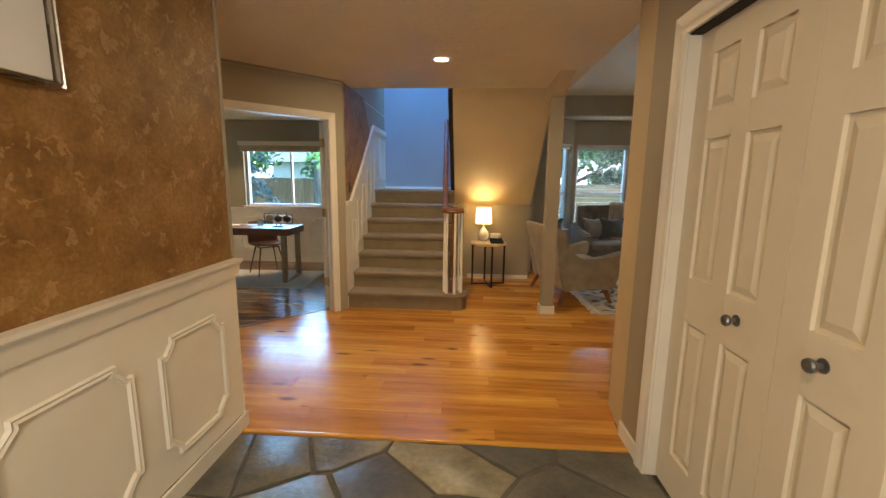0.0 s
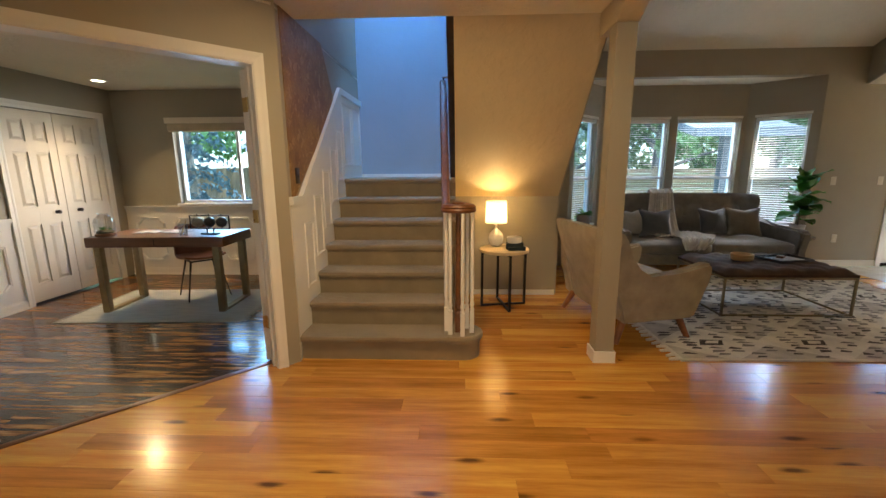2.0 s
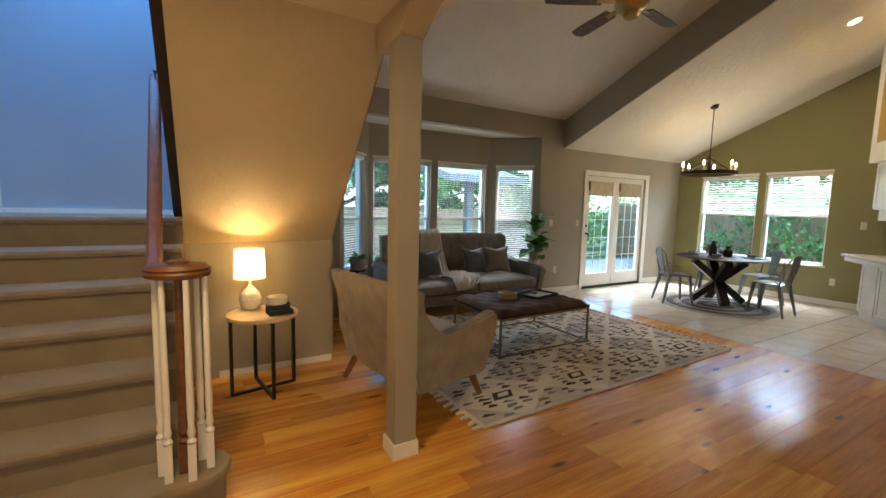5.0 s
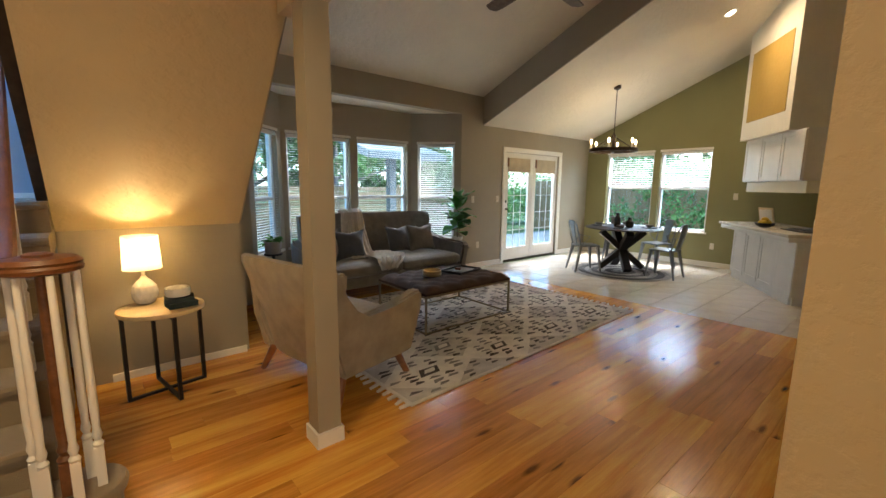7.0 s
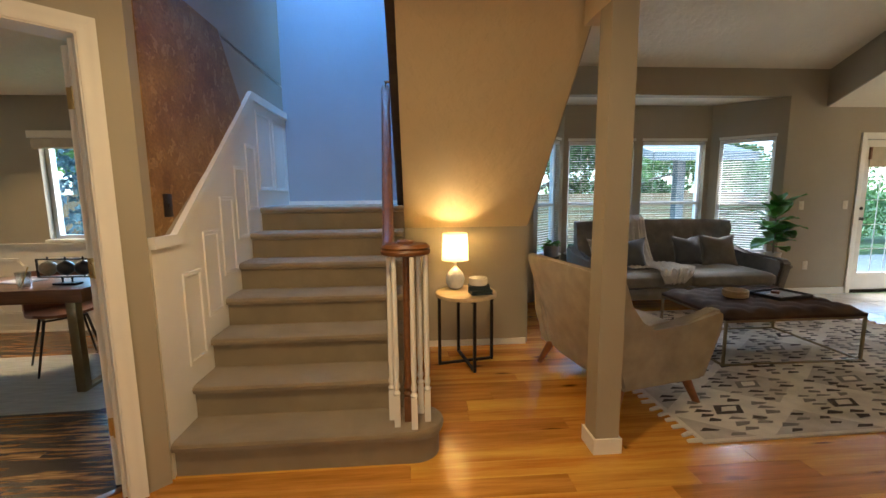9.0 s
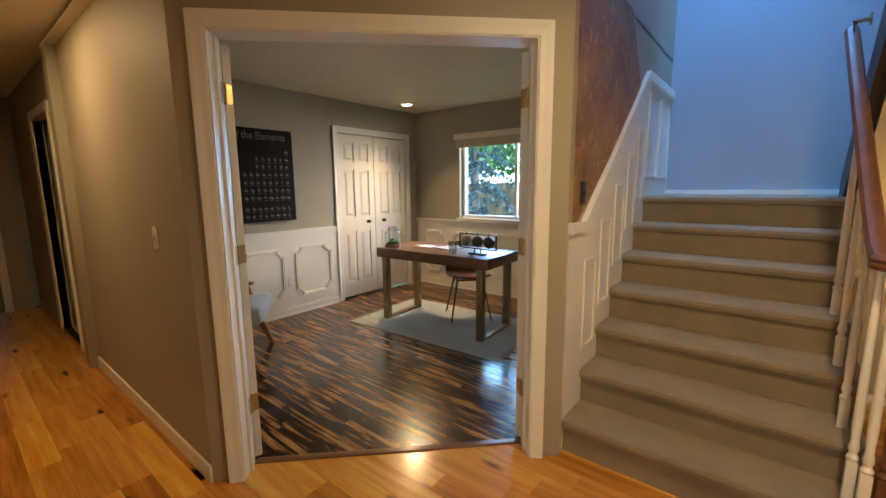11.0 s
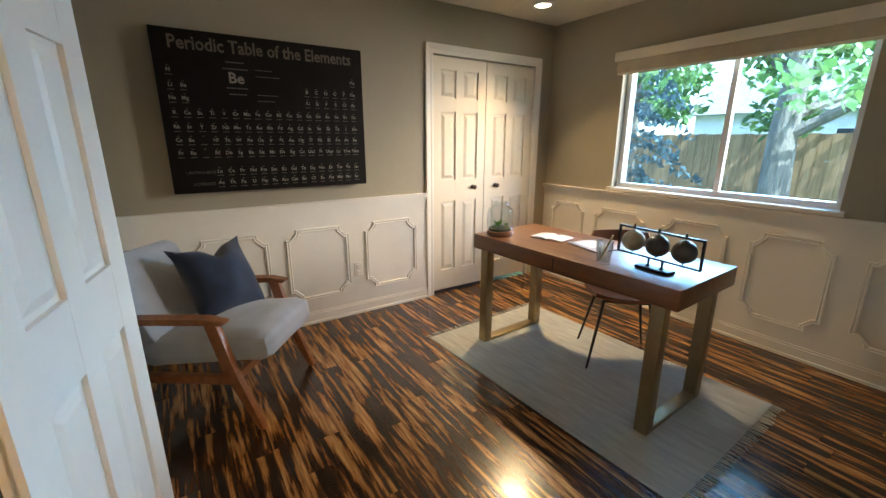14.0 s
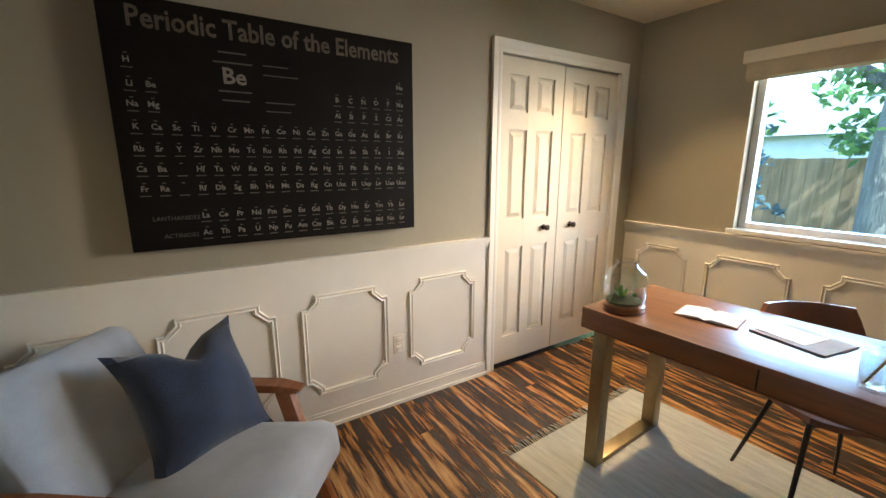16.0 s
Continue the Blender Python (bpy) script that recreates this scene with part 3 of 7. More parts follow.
# bay
bay = [((1.68, 7.19), (2.26, 7.77)), ((2.26, 7.77), (4.38, 7.77)), ((4.38, 7.77), (4.98, 7.19))]
bm = bmesh.new()
holed(bm, 'y', 7.77, 7.90, 2.20, 4.44, 0.0, 2.58, [(2.33, 3.27, 0.56, 2.10), (3.39, 4.31, 0.56, 2.10)])
structure("wall_bay_back", bm, M["wall_grey"], "taupe painted bay wall with paired windows", "wall")
for nm, (p, q) in (("wall_bay_west", bay[0]), ("wall_bay_east", bay[2])):
    L = math.hypot(q[0] - p[0], q[1] - p[1])
    ang = math.degrees(math.atan2(q[1] - p[1], q[0] - p[0]))
    bm = holed(bmesh.new(), 'y', 0, 0.13, 0, L, 0, 2.58, [(0.11, L - 0.11, 0.56, 2.10)])
    o = structure(nm, bm, M["wall_grey"], "angled taupe bay wall with a tall window", "wall")
    o.matrix_basis = pose(p[0], p[1], 0, 0, 0, ang)
bm = bmesh.new()
prism(bm, [(1.55, 7.32), (2.2, 7.95), (4.44, 7.95), (5.1, 7.32)], 'z', 2.58, 2.66)
structure("ceiling_bay", bm, M["ceiling"], "flat ceiling of the window bay", "ceiling")
bm = holed(bmesh.new(), 'x', 8.86, 9.0, 1.9, 7.32, 0.0, 2.45, [(4.74, 5.63, 0.62, 2.12), (5.75, 6.72, 0.62, 2.12)])
prism(bm, [(1.9, 2.45), (7.32, 2.45), (7.32, VR(7.32) + 0.05), (1.9, VR(1.9) + 0.05)], 'x', 8.86, 9.0)
structure("wall_dining_east", bm, M["wall_green"], "sage green painted dining wall under a sloping ceiling", "wall")
bm = boxes((1.36, 9.0, 1.9, 2.06, 0, 5.2))
structure("wall_living_south", bm, M["wall_beige"], "plain beige living room wall", "wall")
bm = bmesh.new()
prism(bm, [(2.0, 2.47), (4.45, 2.47), (5.80, 1.12), (5.80, 0), (7.32, 0), (7.32, VL(7.32)), (2.0, VL(2.0))], 'x', 1.201, 1.225)
structure("wall_stair_side", bm, M["wall_grey"], "taupe wall along the upper stair flight", "wall")
for nm, rows in (("baseboard_living", ((4.98, 6.0, 7.176, 7.19, 0, 0.09), (7.82, 8.86, 7.176, 7.19, 0, 0.09))),
                 ("baseboard_dining", ((8.846, 8.86, 2.1, 7.176, 0, 0.09),))):
    structure(nm, boxes(*rows), M["white"], "white painted baseboard", "baseboard")

# stairwell and the upper flight's underside
bm = bmesh.new()
prism(bm, [(0.10, 5.77), (1.20, 5.77), (1.20, 5.89), (0.10, 5.89)], 'z', 0, 1.10)
structure("wall_under_stairs", bm, M["wall_grey"], "taupe wall under the sloping stair soffit", "wall")
bm = bmesh.new()
prism(bm, [(5.77, 1.10), (4.421, 2.44), (4.421, 2.90), (4.70, 2.90), (6.0, 1.50), (6.0, 1.10)], 'x', 0.10, 1.20)
structure("stair_soffit", bm, M["wall_beige"], "beige sloping underside of the upper stairs", "wall")
bm = bmesh.new()
prism(bm, [(5.80, 1.10), (4.421, 2.47), (4.421, 2.80), (5.80, 1.42)], 'x', 0.046, 0.098)
structure("stair_stringer", bm, M["black_wood"], "dark-stained wooden stringer edging the upper stairs", "trim")
structure("baseboard_stairs", boxes((0.30, 1.20, 5.758, 5.77, 0, 0.055)), M["white"], "white painted baseboard", "baseboard")
bm = boxes((-1.16, -1.04, 4.06, 6.39, 0.0, 5.2))
structure("wall_stair_west", bm, M["wall_grey"], "grey stairwell wall above white wainscot", "wall")
bm = bmesh.new()
prism(bm, [(4.16, 1.16), (4.16, 2.44), (4.98, 2.44), (5.30, 2.0)], 'x', -1.04, -1.034)
structure("cork_panel", bm, M["cork"], "cork veneer panel on the stair wall", "panel")
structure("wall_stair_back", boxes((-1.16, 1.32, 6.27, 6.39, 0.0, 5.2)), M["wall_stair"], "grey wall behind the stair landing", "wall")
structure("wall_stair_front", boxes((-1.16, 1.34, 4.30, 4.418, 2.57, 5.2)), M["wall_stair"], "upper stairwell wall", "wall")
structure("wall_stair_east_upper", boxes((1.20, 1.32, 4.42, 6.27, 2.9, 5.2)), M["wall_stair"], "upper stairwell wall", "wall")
# opening added out of view to let sky light into the stairwell
structure("ceiling_stairwell", boxes((-1.16, 1.34, 4.30, 4.75, 5.2, 5.3), (-1.16, 1.34, 6.1, 6.39, 5.2, 5.3), (-1.16, -1.05, 4.75, 6.1, 5.2, 5.3), (0.2, 1.34, 4.75, 6.1, 5.2, 5.3)), M["wall_stair"], "unseen stairwell ceiling with an added opening for light", "ceiling")

# carpeted lower flight
RISE, RUN, Y1 = 1.305 / 7, 0.232, 4.09


def tread_bm(x0, x1, y0, y1, z, r_end=0.0):
    """One carpeted step: riser set back under a rounded nosing; r_end rounds the free end of the first step."""
    bm = bmesh.new()
    prof = [(y0 + 0.03, 0), (y0 + 0.03, z - 0.05), (y0 + 0.006, z - 0.043), (y0, z - 0.022), (y0 + 0.006, z - 0.006), (y0 + 0.03, z), (y1, z), (y1, 0)]
    return prism(bm, prof, 'x', x0, x1)


stairs = thing("staircase", "beige carpeted staircase rising to a landing", "staircase", kind="structure")
for i in range(1, 7):
    z, y = RISE * i, Y1 + RUN * (i - 1)
    part("step", tread_bm(-1.03, 0.10 if i > 1 else 0.05, y, y + RUN + 0.05, z), M["carpet"], stairs)
bm = bmesh.new()
z = RISE
out = [(0.05, Y1 + 0.30), (0.05, Y1)] + [(0.16 + 0.16 * math.sin(a), Y1 + 0.15 - 0.15 * math.cos(a)) for a in [k * math.pi / 12 for k in range(0, 13)]]
inn = [(0.05, Y1 + 0.28), (0.05, Y1 + 0.028)] + [(0.16 + 0.135 * math.sin(a), Y1 + 0.15 - 0.122 * math.cos(a)) for a in [k * math.pi / 12 for k in range(0, 13)]]
prism(bm, inn, 'z', 0, z - 0.045)
mid = [((a[0] * 0.3 + b[0] * 0.7), (a[1] * 0.3 + b[1] * 0.7)) for a, b in zip(inn, out)]
levels = [(mid, z - 0.05), (out, z - 0.03), (out, z - 0.012), (mid, z)]
rings = [[bm.verts.new((p[0], p[1], h)) for p in pts] for pts, h in levels]
for p, q in zip(rings, rings[1:]):
    for i in range(len(p)):
        j = (i + 1) % len(p)
        bm.faces.new((p[i], p[j], q[j], q[i]))
bm.faces.new(rings[0][::-1])
bm.faces.new(rings[-1])
part("bullnose_end", bm, M["carpet"], stairs)
part("landing", boxes((-1.03, 0.10, Y1 + 6 * RUN + 0.07, 6.27, RISE * 7 - 0.3, RISE * 7), (0.10, 1.2, 5.90, 6.27, RISE * 7 - 0.3, RISE * 7)), M["carpet"], stairs)
part("landing_nosing", moved(tread_bm(-1.03, 0.10, Y1 + 6 * RUN, Y1 + 6 * RUN + 0.1, RISE * 7), Matrix.Identity(4)), M["carpet"], stairs)
part("landing_baseboard", boxes((-1.03, 1.2, 6.255, 6.27, RISE * 7, RISE * 7 + 0.035)), M["white"], stairs)
# white wainscot climbing with the stairs
bm = bmesh.new()
prism(bm, [(4.10, 0.0), (4.10, 1.16), (4.30, 1.16), (5.45, 2.12), (6.27, 2.12), (6.27, 1.2), (5.6, 1.2), (4.3, 0.1)], 'x', -1.04, -1.030)
w2 = structure("wainscot_stairs", bm, M["white"], "white wainscot panelling climbing along the stairs", "wainscot")
bm = bmesh.new()
prism(bm, [(4.10, 1.15), (4.30, 1.15), (5.45, 2.11), (6.27, 2.11), (6.27, 2.17), (5.42, 2.17), (4.28, 1.205), (4.10, 1.205)], 'x', -1.04, -1.008)
part("sloped_rail", bm, M["white"], w2)
for y0, z0_, z1_ in ((4.34, 0.50, 0.98), (4.58, 0.70, 1.18), (4.82, 0.90, 1.38), (5.06, 1.11, 1.58), (5.28, 1.30, 1.76)):
    bm = bmesh.new()
    frame_strip(bm, [(y0, z0_), (y0 + 0.165, z0_), (y0 + 0.165, z1_), (y0, z1_)], lambda u, v, d: (-1.030 + d * 0.5, u, v), 0.026)
    part("panel_moulding", bm, M["white"], w2)
for y0, y1 in ((5.52, 5.82), (5.90, 6.20)):
    bm = bmesh.new()
    frame_strip(bm, [(y0, 1.45), (y1, 1.45), (y1, 2.04), (y0, 2.04)], lambda u, v, d: (-1.030 + d * 0.55, u, v), 0.024)
    part("panel_moulding", bm, M["white"], w2)

# square post at the corner of the low ceiling
bm = bmesh.new()
prism(bm, [(4.425, 2.283), (4.13, 2.283), (4.09, 2.295), (4.03, 2.335), (3.95, 2.385), (3.84, 2.42), (3.70, 2.439), (4.425, 2.439)], 'x', 1.118, 1.262)
structure("post_header", bm, M["wall_beige"], "beige plaster header curving from the post into the ceiling", "trim")
post = structure("post", boxes((1.125, 1.255, 4.115, 4.245, 0, 2.283)), M["wall_grey"], "square taupe painted post under the ceiling corner", "post")
part("base_trim", boxes((1.112, 1.268, 4.102, 4.258, 0, 0.085)), M["white"], post, "white painted base trim")

# angled office wall: y = x + 5.10 on the hall side
DIAG = pose(-2.30, 2.80, 0, 0, 0, 45)            # local x runs along the wall, y into the office
DL = 1.26 * math.sqrt(2)
D0, D1 = 0.235, 1.632                              # clear door opening along the wall
bm = holed(bmesh.new(), 'y', 0.0, 0.125, 0.085, DL + 0.02, 0.0, CEIL, [(D0 - 0.015, D1 + 0.015, -1, 2.05)])
structure("wall_office_angled", bm, M["wall_grey"], "angled taupe wall with the double office doorway", "wall").matrix_basis = DIAG


def casing(name, m, a0, a1, top, width=0.07, depth=0.125, label="white moulded door casing"):
    """Jamb lining and stepped casing on both faces of an opening a0..a1, in a wall whose local y runs through it."""
    t = thing(name, label, "door frame", m, kind="structure")
    bm = boxes((a0 - 0.015, a0, -0.004, depth + 0.004, 0, top), (a1, a1 + 0.015, -0.004, depth + 0.004, 0, top), (a0 - 0.015, a1 + 0.015, -0.004, depth + 0.004, top, top + 0.015))
    part("jamb", bm, M["white"], t)
    for side, y in ((-1, 0.0), (1, depth)):
        for x, s in ((a0, -1), (a1, 1)):
            bm = bmesh.new()
            pr = [(0.006, 0), (0.006, 0.010), (0.018, 0.014), (0.03, 0.012), (0.045, 0.018), (width, 0.020), (width, 0)]
            prism(bm, [(x + s * u, y + side * d) for u, d in pr], 'z', 0, top + width)
            part("side_casing", bm, M["white"], t)
        bm = bmesh.new()
        pr = [(0.006, 0), (0.006, 0.010), (0.018, 0.014), (0.03, 0.012), (0.045, 0.018), (width, 0.0205), (width, 0)]
        prism(bm, [(y + side * d, top + u) for u, d in pr], 'x', a0 - width + 0.001, a1 + width - 0.001)
        part("head_casing", bm, M["white"], t)
    return t


casing("office_door_frame", DIAG, D0, D1, 2.035)
bm = boxes((D0, D0 + 0.012, 0.055, 0.075, 0, 2.03), (D1 - 0.012, D1, 0.055, 0.075, 0, 2.03))
structure("office_door_stop", bm, M["white"], "thin white door stop in the office doorway", "trim").matrix_basis = DIAG

# passage to the west
bm = holed(bmesh.new(), 'y', 2.86, 2.92, -7.2, -2.24, 0.0, CEIL, [(-5.75, -4.95, -1, 2.05)])
structure("wall_passage_north", bm, M["wall_grey"], "taupe passage wall with a side doorway", "wall")
structure("wall_passage_south", boxes((-7.2, -1.10, 1.72, 1.84, 0, CEIL)), M["wall_grey"], "taupe passage wall", "wall")
bm = holed(bmesh.new(), 'x', -7.2, -7.08, 1.84, 2.80, 0.0, CEIL, [(1.93, 2.55, -1, 2.05)])
structure("wall_passage_end", bm, M["wall_grey"], "taupe wall at the end of the passage", "wall")
structure("baseboard_passage", boxes((-4.87, -2.24, 2.848, 2.86, 0, 0.085), (-7.08, -1.1, 1.84, 1.852, 0, 0.085)), M["white"], "white painted baseboard", "baseboard")
casing("passage_end_door_frame", pose(-7.08, 0, 0, 0, 0, 90), 1.93, 2.55, 2.035, 0.07, 0.12)
casing("passage_side_door_frame", pose(0, 2.86, 0), -5.75, -4.95, 2.035, 0.07, 0.06)
bm = holed(bmesh.new(), 'x', -9.5, -9.4, 0.6, 4.0, 0, CEIL, [(2.27, 2.97, 0.05, 2.1)])
for b_ in ((-9.5, -7.2, 0.5, 0.6, 0, CEIL), (-7.3, -7.2, 0.6, 1.84, 0, CEIL), (-7.3, -7.2, 2.8, 4.0, 0, CEIL), (-9.5, -7.2, 4.0, 4.1, 0, CEIL), (-9.5, -7.2, 0.5, 4.1, CEIL, CEIL + 0.1)):
    box(bm, *b_)
structure("wall_far_room", bm, M["wall_stair"], "grey walls of the room past the passage", "wall")
structure("wall_side_room", boxes((-5.9, -4.8, 3.6, 3.7, 0, CEIL), (-5.95, -5.85, 2.92, 3.7, 0, CEIL), (-4.85, -4.75, 2.92, 3.7, 0, CEIL), (-5.95, -4.75, 2.9, 3.7, CEIL, CEIL + 0.1)), M["wall_grey"], "small dark room off the passage", "wall")

# office
bm = holed(bmesh.new(), 'x', -4.45, -4.33, 2.80, 6.75, 0.0, 2.405, [(5.25, 6.38, -1, 2.03)])
structure("wall_office_west", bm, M["wall_office"], "olive grey office wall with a closet", "wall")
bm = holed(bmesh.new(), 'y', 6.62, 6.76, -4.45, -1.04, 0.0, 2.405, [(-3.56, -2.05, 0.97, 2.0)])
structure("wall_office_north", bm, M["wall_office"], "olive grey office wall with a sliding window", "wall")
structure("wall_office_east", boxes((-1.172, -1.16, 4.1, 6.62, 0, 2.405)), M["wall_office"], "olive grey office wall", "wall")
structure("wall_office_south", boxes((-4.33, -2.3, 2.92, 2.932, 0, 2.405)), M["wall_office"], "olive grey office wall", "wall")
structure("office_closet_interior", boxes((-5.0, -4.95, 5.0, 6.6, 0, 2.4), (-5.0, -4.45, 4.95, 5.0, 0, 2.4), (-5.0, -4.45, 6.6, 6.65, 0, 2.4)), M["wall_office"], "plain inside walls of the office closet", "wall")


def wainscot(name, at, u0, u1, panels, v0=0.21, v1=0.73):
    """White boarded dado: flat board, rail, skirting and notched panel beads on one wall."""
    def slab(a, b, v_lo, v_hi, d0, d1, bm=None):
        bm = bm or bmesh.new()
        pts = [at(a, v_lo, d0), at(b, v_lo, d0), at(b, v_hi, d0), at(a, v_hi, d0), at(a, v_lo, d1), at(b, v_lo, d1), at(b, v_hi, d1), at(a, v_hi, d1)]
        v = [bm.verts.new(p) for p in pts]
        for f in ((0, 1, 2, 3), (4, 5, 6, 7), (0, 1, 5, 4), (1, 2, 6, 5), (2, 3, 7, 6), (3, 0, 4, 7)):
            bm.faces.new([v[i] for i in f])
        return bm
    t = structure(name, slab(u0, u1, 0.085, 0.90, 0.0, 0.006), M["white"], "white wainscot with notched panel mouldings", "wainscot")
    bm = slab(u0, u1, 0.872, 0.905, 0, 0.016)
    slab(u0, u1, 0.905, 0.925, 0, 0.028, bm)
    slab(u0, u1, 0.925, 0.937, 0, 0.036, bm)
    part("chair_rail", bm, M["white"], t)
    bm = slab(u0, u1, 0.0, 0.075, 0, 0.016)
    slab(u0, u1, 0.075, 0.09, 0, 0.011, bm)
    slab(u0, u1, 0.0, 0.018, 0, 0.028, bm)
    part("baseboard", bm, M["white"], t)
    for a, b in panels:
        bm = bmesh.new()
        frame_strip(bm, notched(a, b, v0, v1), lambda u, v, d: at(u, v, 0.006 + d))
        part("panel_moulding", bm, M["white"], t)
    return t


wainscot("wainscot_office_west", lambda u, v, d: (-4.33 + d, u, v), 2.95, 5.18, ((4.62, 5.06), (4.02, 4.46), (3.43, 3.88), (2.98, 3.28)))
wainscot("wainscot_office_north", lambda u, v, d: (u, 6.62 - d, v), -4.33, -1.19, ((-4.20, -3.83), (-3.68, -3.22), (-3.05, -2.60), (-2.44, -2.02), (-1.86, -1.44)), 0.21, 0.77)

# grounds of the floors; the boards, stones and tiles are laid on them further down
floor_oak = structure("floor_oak", boxes((-7.2, 1.36, 1.79, 5.9, -0.1, -0.012), (1.36, 5.36, 1.9, 7.9, -0.1, -0.012)), M["dark_gap"], "honey oak plank floor with dark knots", "floor")
bm = bmesh.new()
prism(bm, [(-4.33, 2.92), (-2.35, 2.92), (-1.16, 4.11), (-1.16, 6.62), (-4.33, 6.62)], 'z', -0.1, -0.008)
floor_office = structure("floor_office", bm, M["dark_gap"], "dark streaked strand bamboo plank floor", "floor")
floor_slate = structure("floor_slate", boxes((-0.98, 1.9, -2.4, 1.79, -0.1, -0.008)), M["slate_grout"], "grey flagstone foyer floor with mortar joints", "floor")
floor_tile = structure("floor_tile", boxes((5.36, 8.86, 1.9, 7.19, -0.1, -0.006)), M["grout"], "cream tiled dining floor", "floor")
structure("floor_far_room", boxes((-9.5, -7.2, 0.5, 4.1, -0.1, -0.002), (-5.9, -4.8, 2.92, 3.7, -0.1, -0.002)), M["carpet"], "carpeted floor of the far rooms", "floor")
structure("ground", boxes((-400, 400, -400, 400, -0.5, -0.16)), M["grass"], "lawn around the house", "ground")


# ---- doors ----
def panel_door(parent, w, h, t, name="door_leaf", material=None, rows=((0.094, 0.409), (0.503, 0.788), (0.842, 0.951)), m=None, stile=0.115):
    """A moulded panel door leaf: hinge edge at local x=0, faces at y=0 and y=t, two columns of sunk and raised panels on each face."""
    bm = bmesh.new()
    panels = []
    gap = stile * 0.9
    cw = (w - 2 * stile - gap) / 2
    cols = ((stile, stile + cw), (stile + cw + gap, w - stile))
    zs = [(a * h, b * h) for a, b in rows]
    box(bm, 0, w, 0.0135, t - 0.0135, 0, h)
    for x0, x1 in ((0, cols[0][0]), (cols[0][1], cols[1][0]), (cols[1][1], w)):
        box(bm, x0, x1, 0, t, 0, h)
    edges = [0.0] + [z for r in zs for z in r] + [h]
    for c0, c1 in cols:
        for i in range(0, len(edges), 2):
            box(bm, c0, c1, 0.0004, t - 0.0004, edges[i], edges[i + 1])
        for z0, z1 in zs:
            panels.append((c0, c1, z0, z1))
    leaf = part(name, bm, material or M["cream"], parent, m=m)
    for c0, c1, z0, z1 in panels:
        pb = bmesh.new()
        rings = []
        for k, y in ((0.042, 0.003), (0.015, 0.0134), (0.015, t - 0.0134), (0.042, t - 0.003)):
            rings.append([pb.verts.new((x, y, z)) for x, z in ((c0 + k, z0 + k), (c1 - k, z0 + k), (c1 - k, z1 - k), (c0 + k, z1 - k))])
        for p, q in zip(rings, rings[1:]):
            for i in range(4):
                pb.faces.new((p[i], p[(i + 1) % 4], q[(i + 1) % 4], q[i]))
        pb.faces.new(rings[0])
        pb.faces.new(rings[-1])
        bmesh.ops.recalc_face_normals(pb, faces=pb.faces[:])
        raised = part("raised_panel", pb, material or M["cream"], leaf)
        for f in raised.data.polygons:
            f.use_smooth = False
    return leaf


def knob_on(parent, x, y, z, side=-1, material=None):
    bm = lathe([(0.010, 0), (0.021, 0.003), (0.021, 0.005), (0.008, 0.008), (0.0075, 0.020), (0.013, 0.025), (0.019, 0.031), (0.021, 0.039), (0.018, 0.046), (0.008, 0.050)], 18)
    return part("knob", bm, material or M["chrome"], parent, "round brushed metal knob", m=pose(x, y, z, 90 if side < 0 else -90, 0, 0))


# foyer closet: leaves in the opening at x = 1.26, seen from the west
closet = thing("door_closet_foyer", "cream six-panel double closet doors with metal knobs", "closet door", pose(1.262, 1.60, 0.012, 0, 0, -90), kind="structure")
for i, x in enumerate((0.003, 0.634, 1.267)):
    leaf = panel_door(closet, 0.628, 2.03, 0.035, m=pose(x, 0, 0), stile=0.105)
    if i < 2:
        knob_on(leaf, 0.44 if i == 0 else 0.17, 0, 0.945, -1, M["steel"])
t = thing("closet_door_frame", "white moulded casing round the foyer closet", "door frame", pose(1.21, 0, 0, 0, 0, 90), kind="structure")
for x, s in ((1.60, 1), (-0.30, -1)):
    bm = bmesh.new()
    pr = [(0.0, 0.0), (0.0, 0.012), (0.014, 0.016), (0.03, 0.012), (0.05, 0.02), (0.08, 0.022), (0.08, 0)]
    prism(bm, [(x + s * u, d) for u, d in pr], 'z', 0, 2.13)
    part("side_casing", bm, M["white"], t)
    part("jamb", boxes((x - 0.001 if s > 0 else x - 0.014, x + 0.014 if s > 0 else x + 0.001, -0.14, -0.001, 0, 2.045)), M["white"], t)
bm = bmesh.new()
prism(bm, [(d, 2.05 + u) for u, d in pr], 'x', -0.379, 1.679)
part("head_casing", bm, M["white"], t)
part("head_track", boxes((-0.30, 1.60, -0.10, -0.005, 2.043, 2.049)), M["dark_gap"], t, "dark metal door track")

# front door behind the start of the walk
fd = thing("door_front", "white panelled front door", "door", pose(-0.39, -2.36, 0.0), kind="structure")
leaf = panel_door(fd, 0.98, 2.09, 0.045, material=M["white"])
knob_on(leaf, 0.9, 0.045, 0.95, 1, M["brass"])

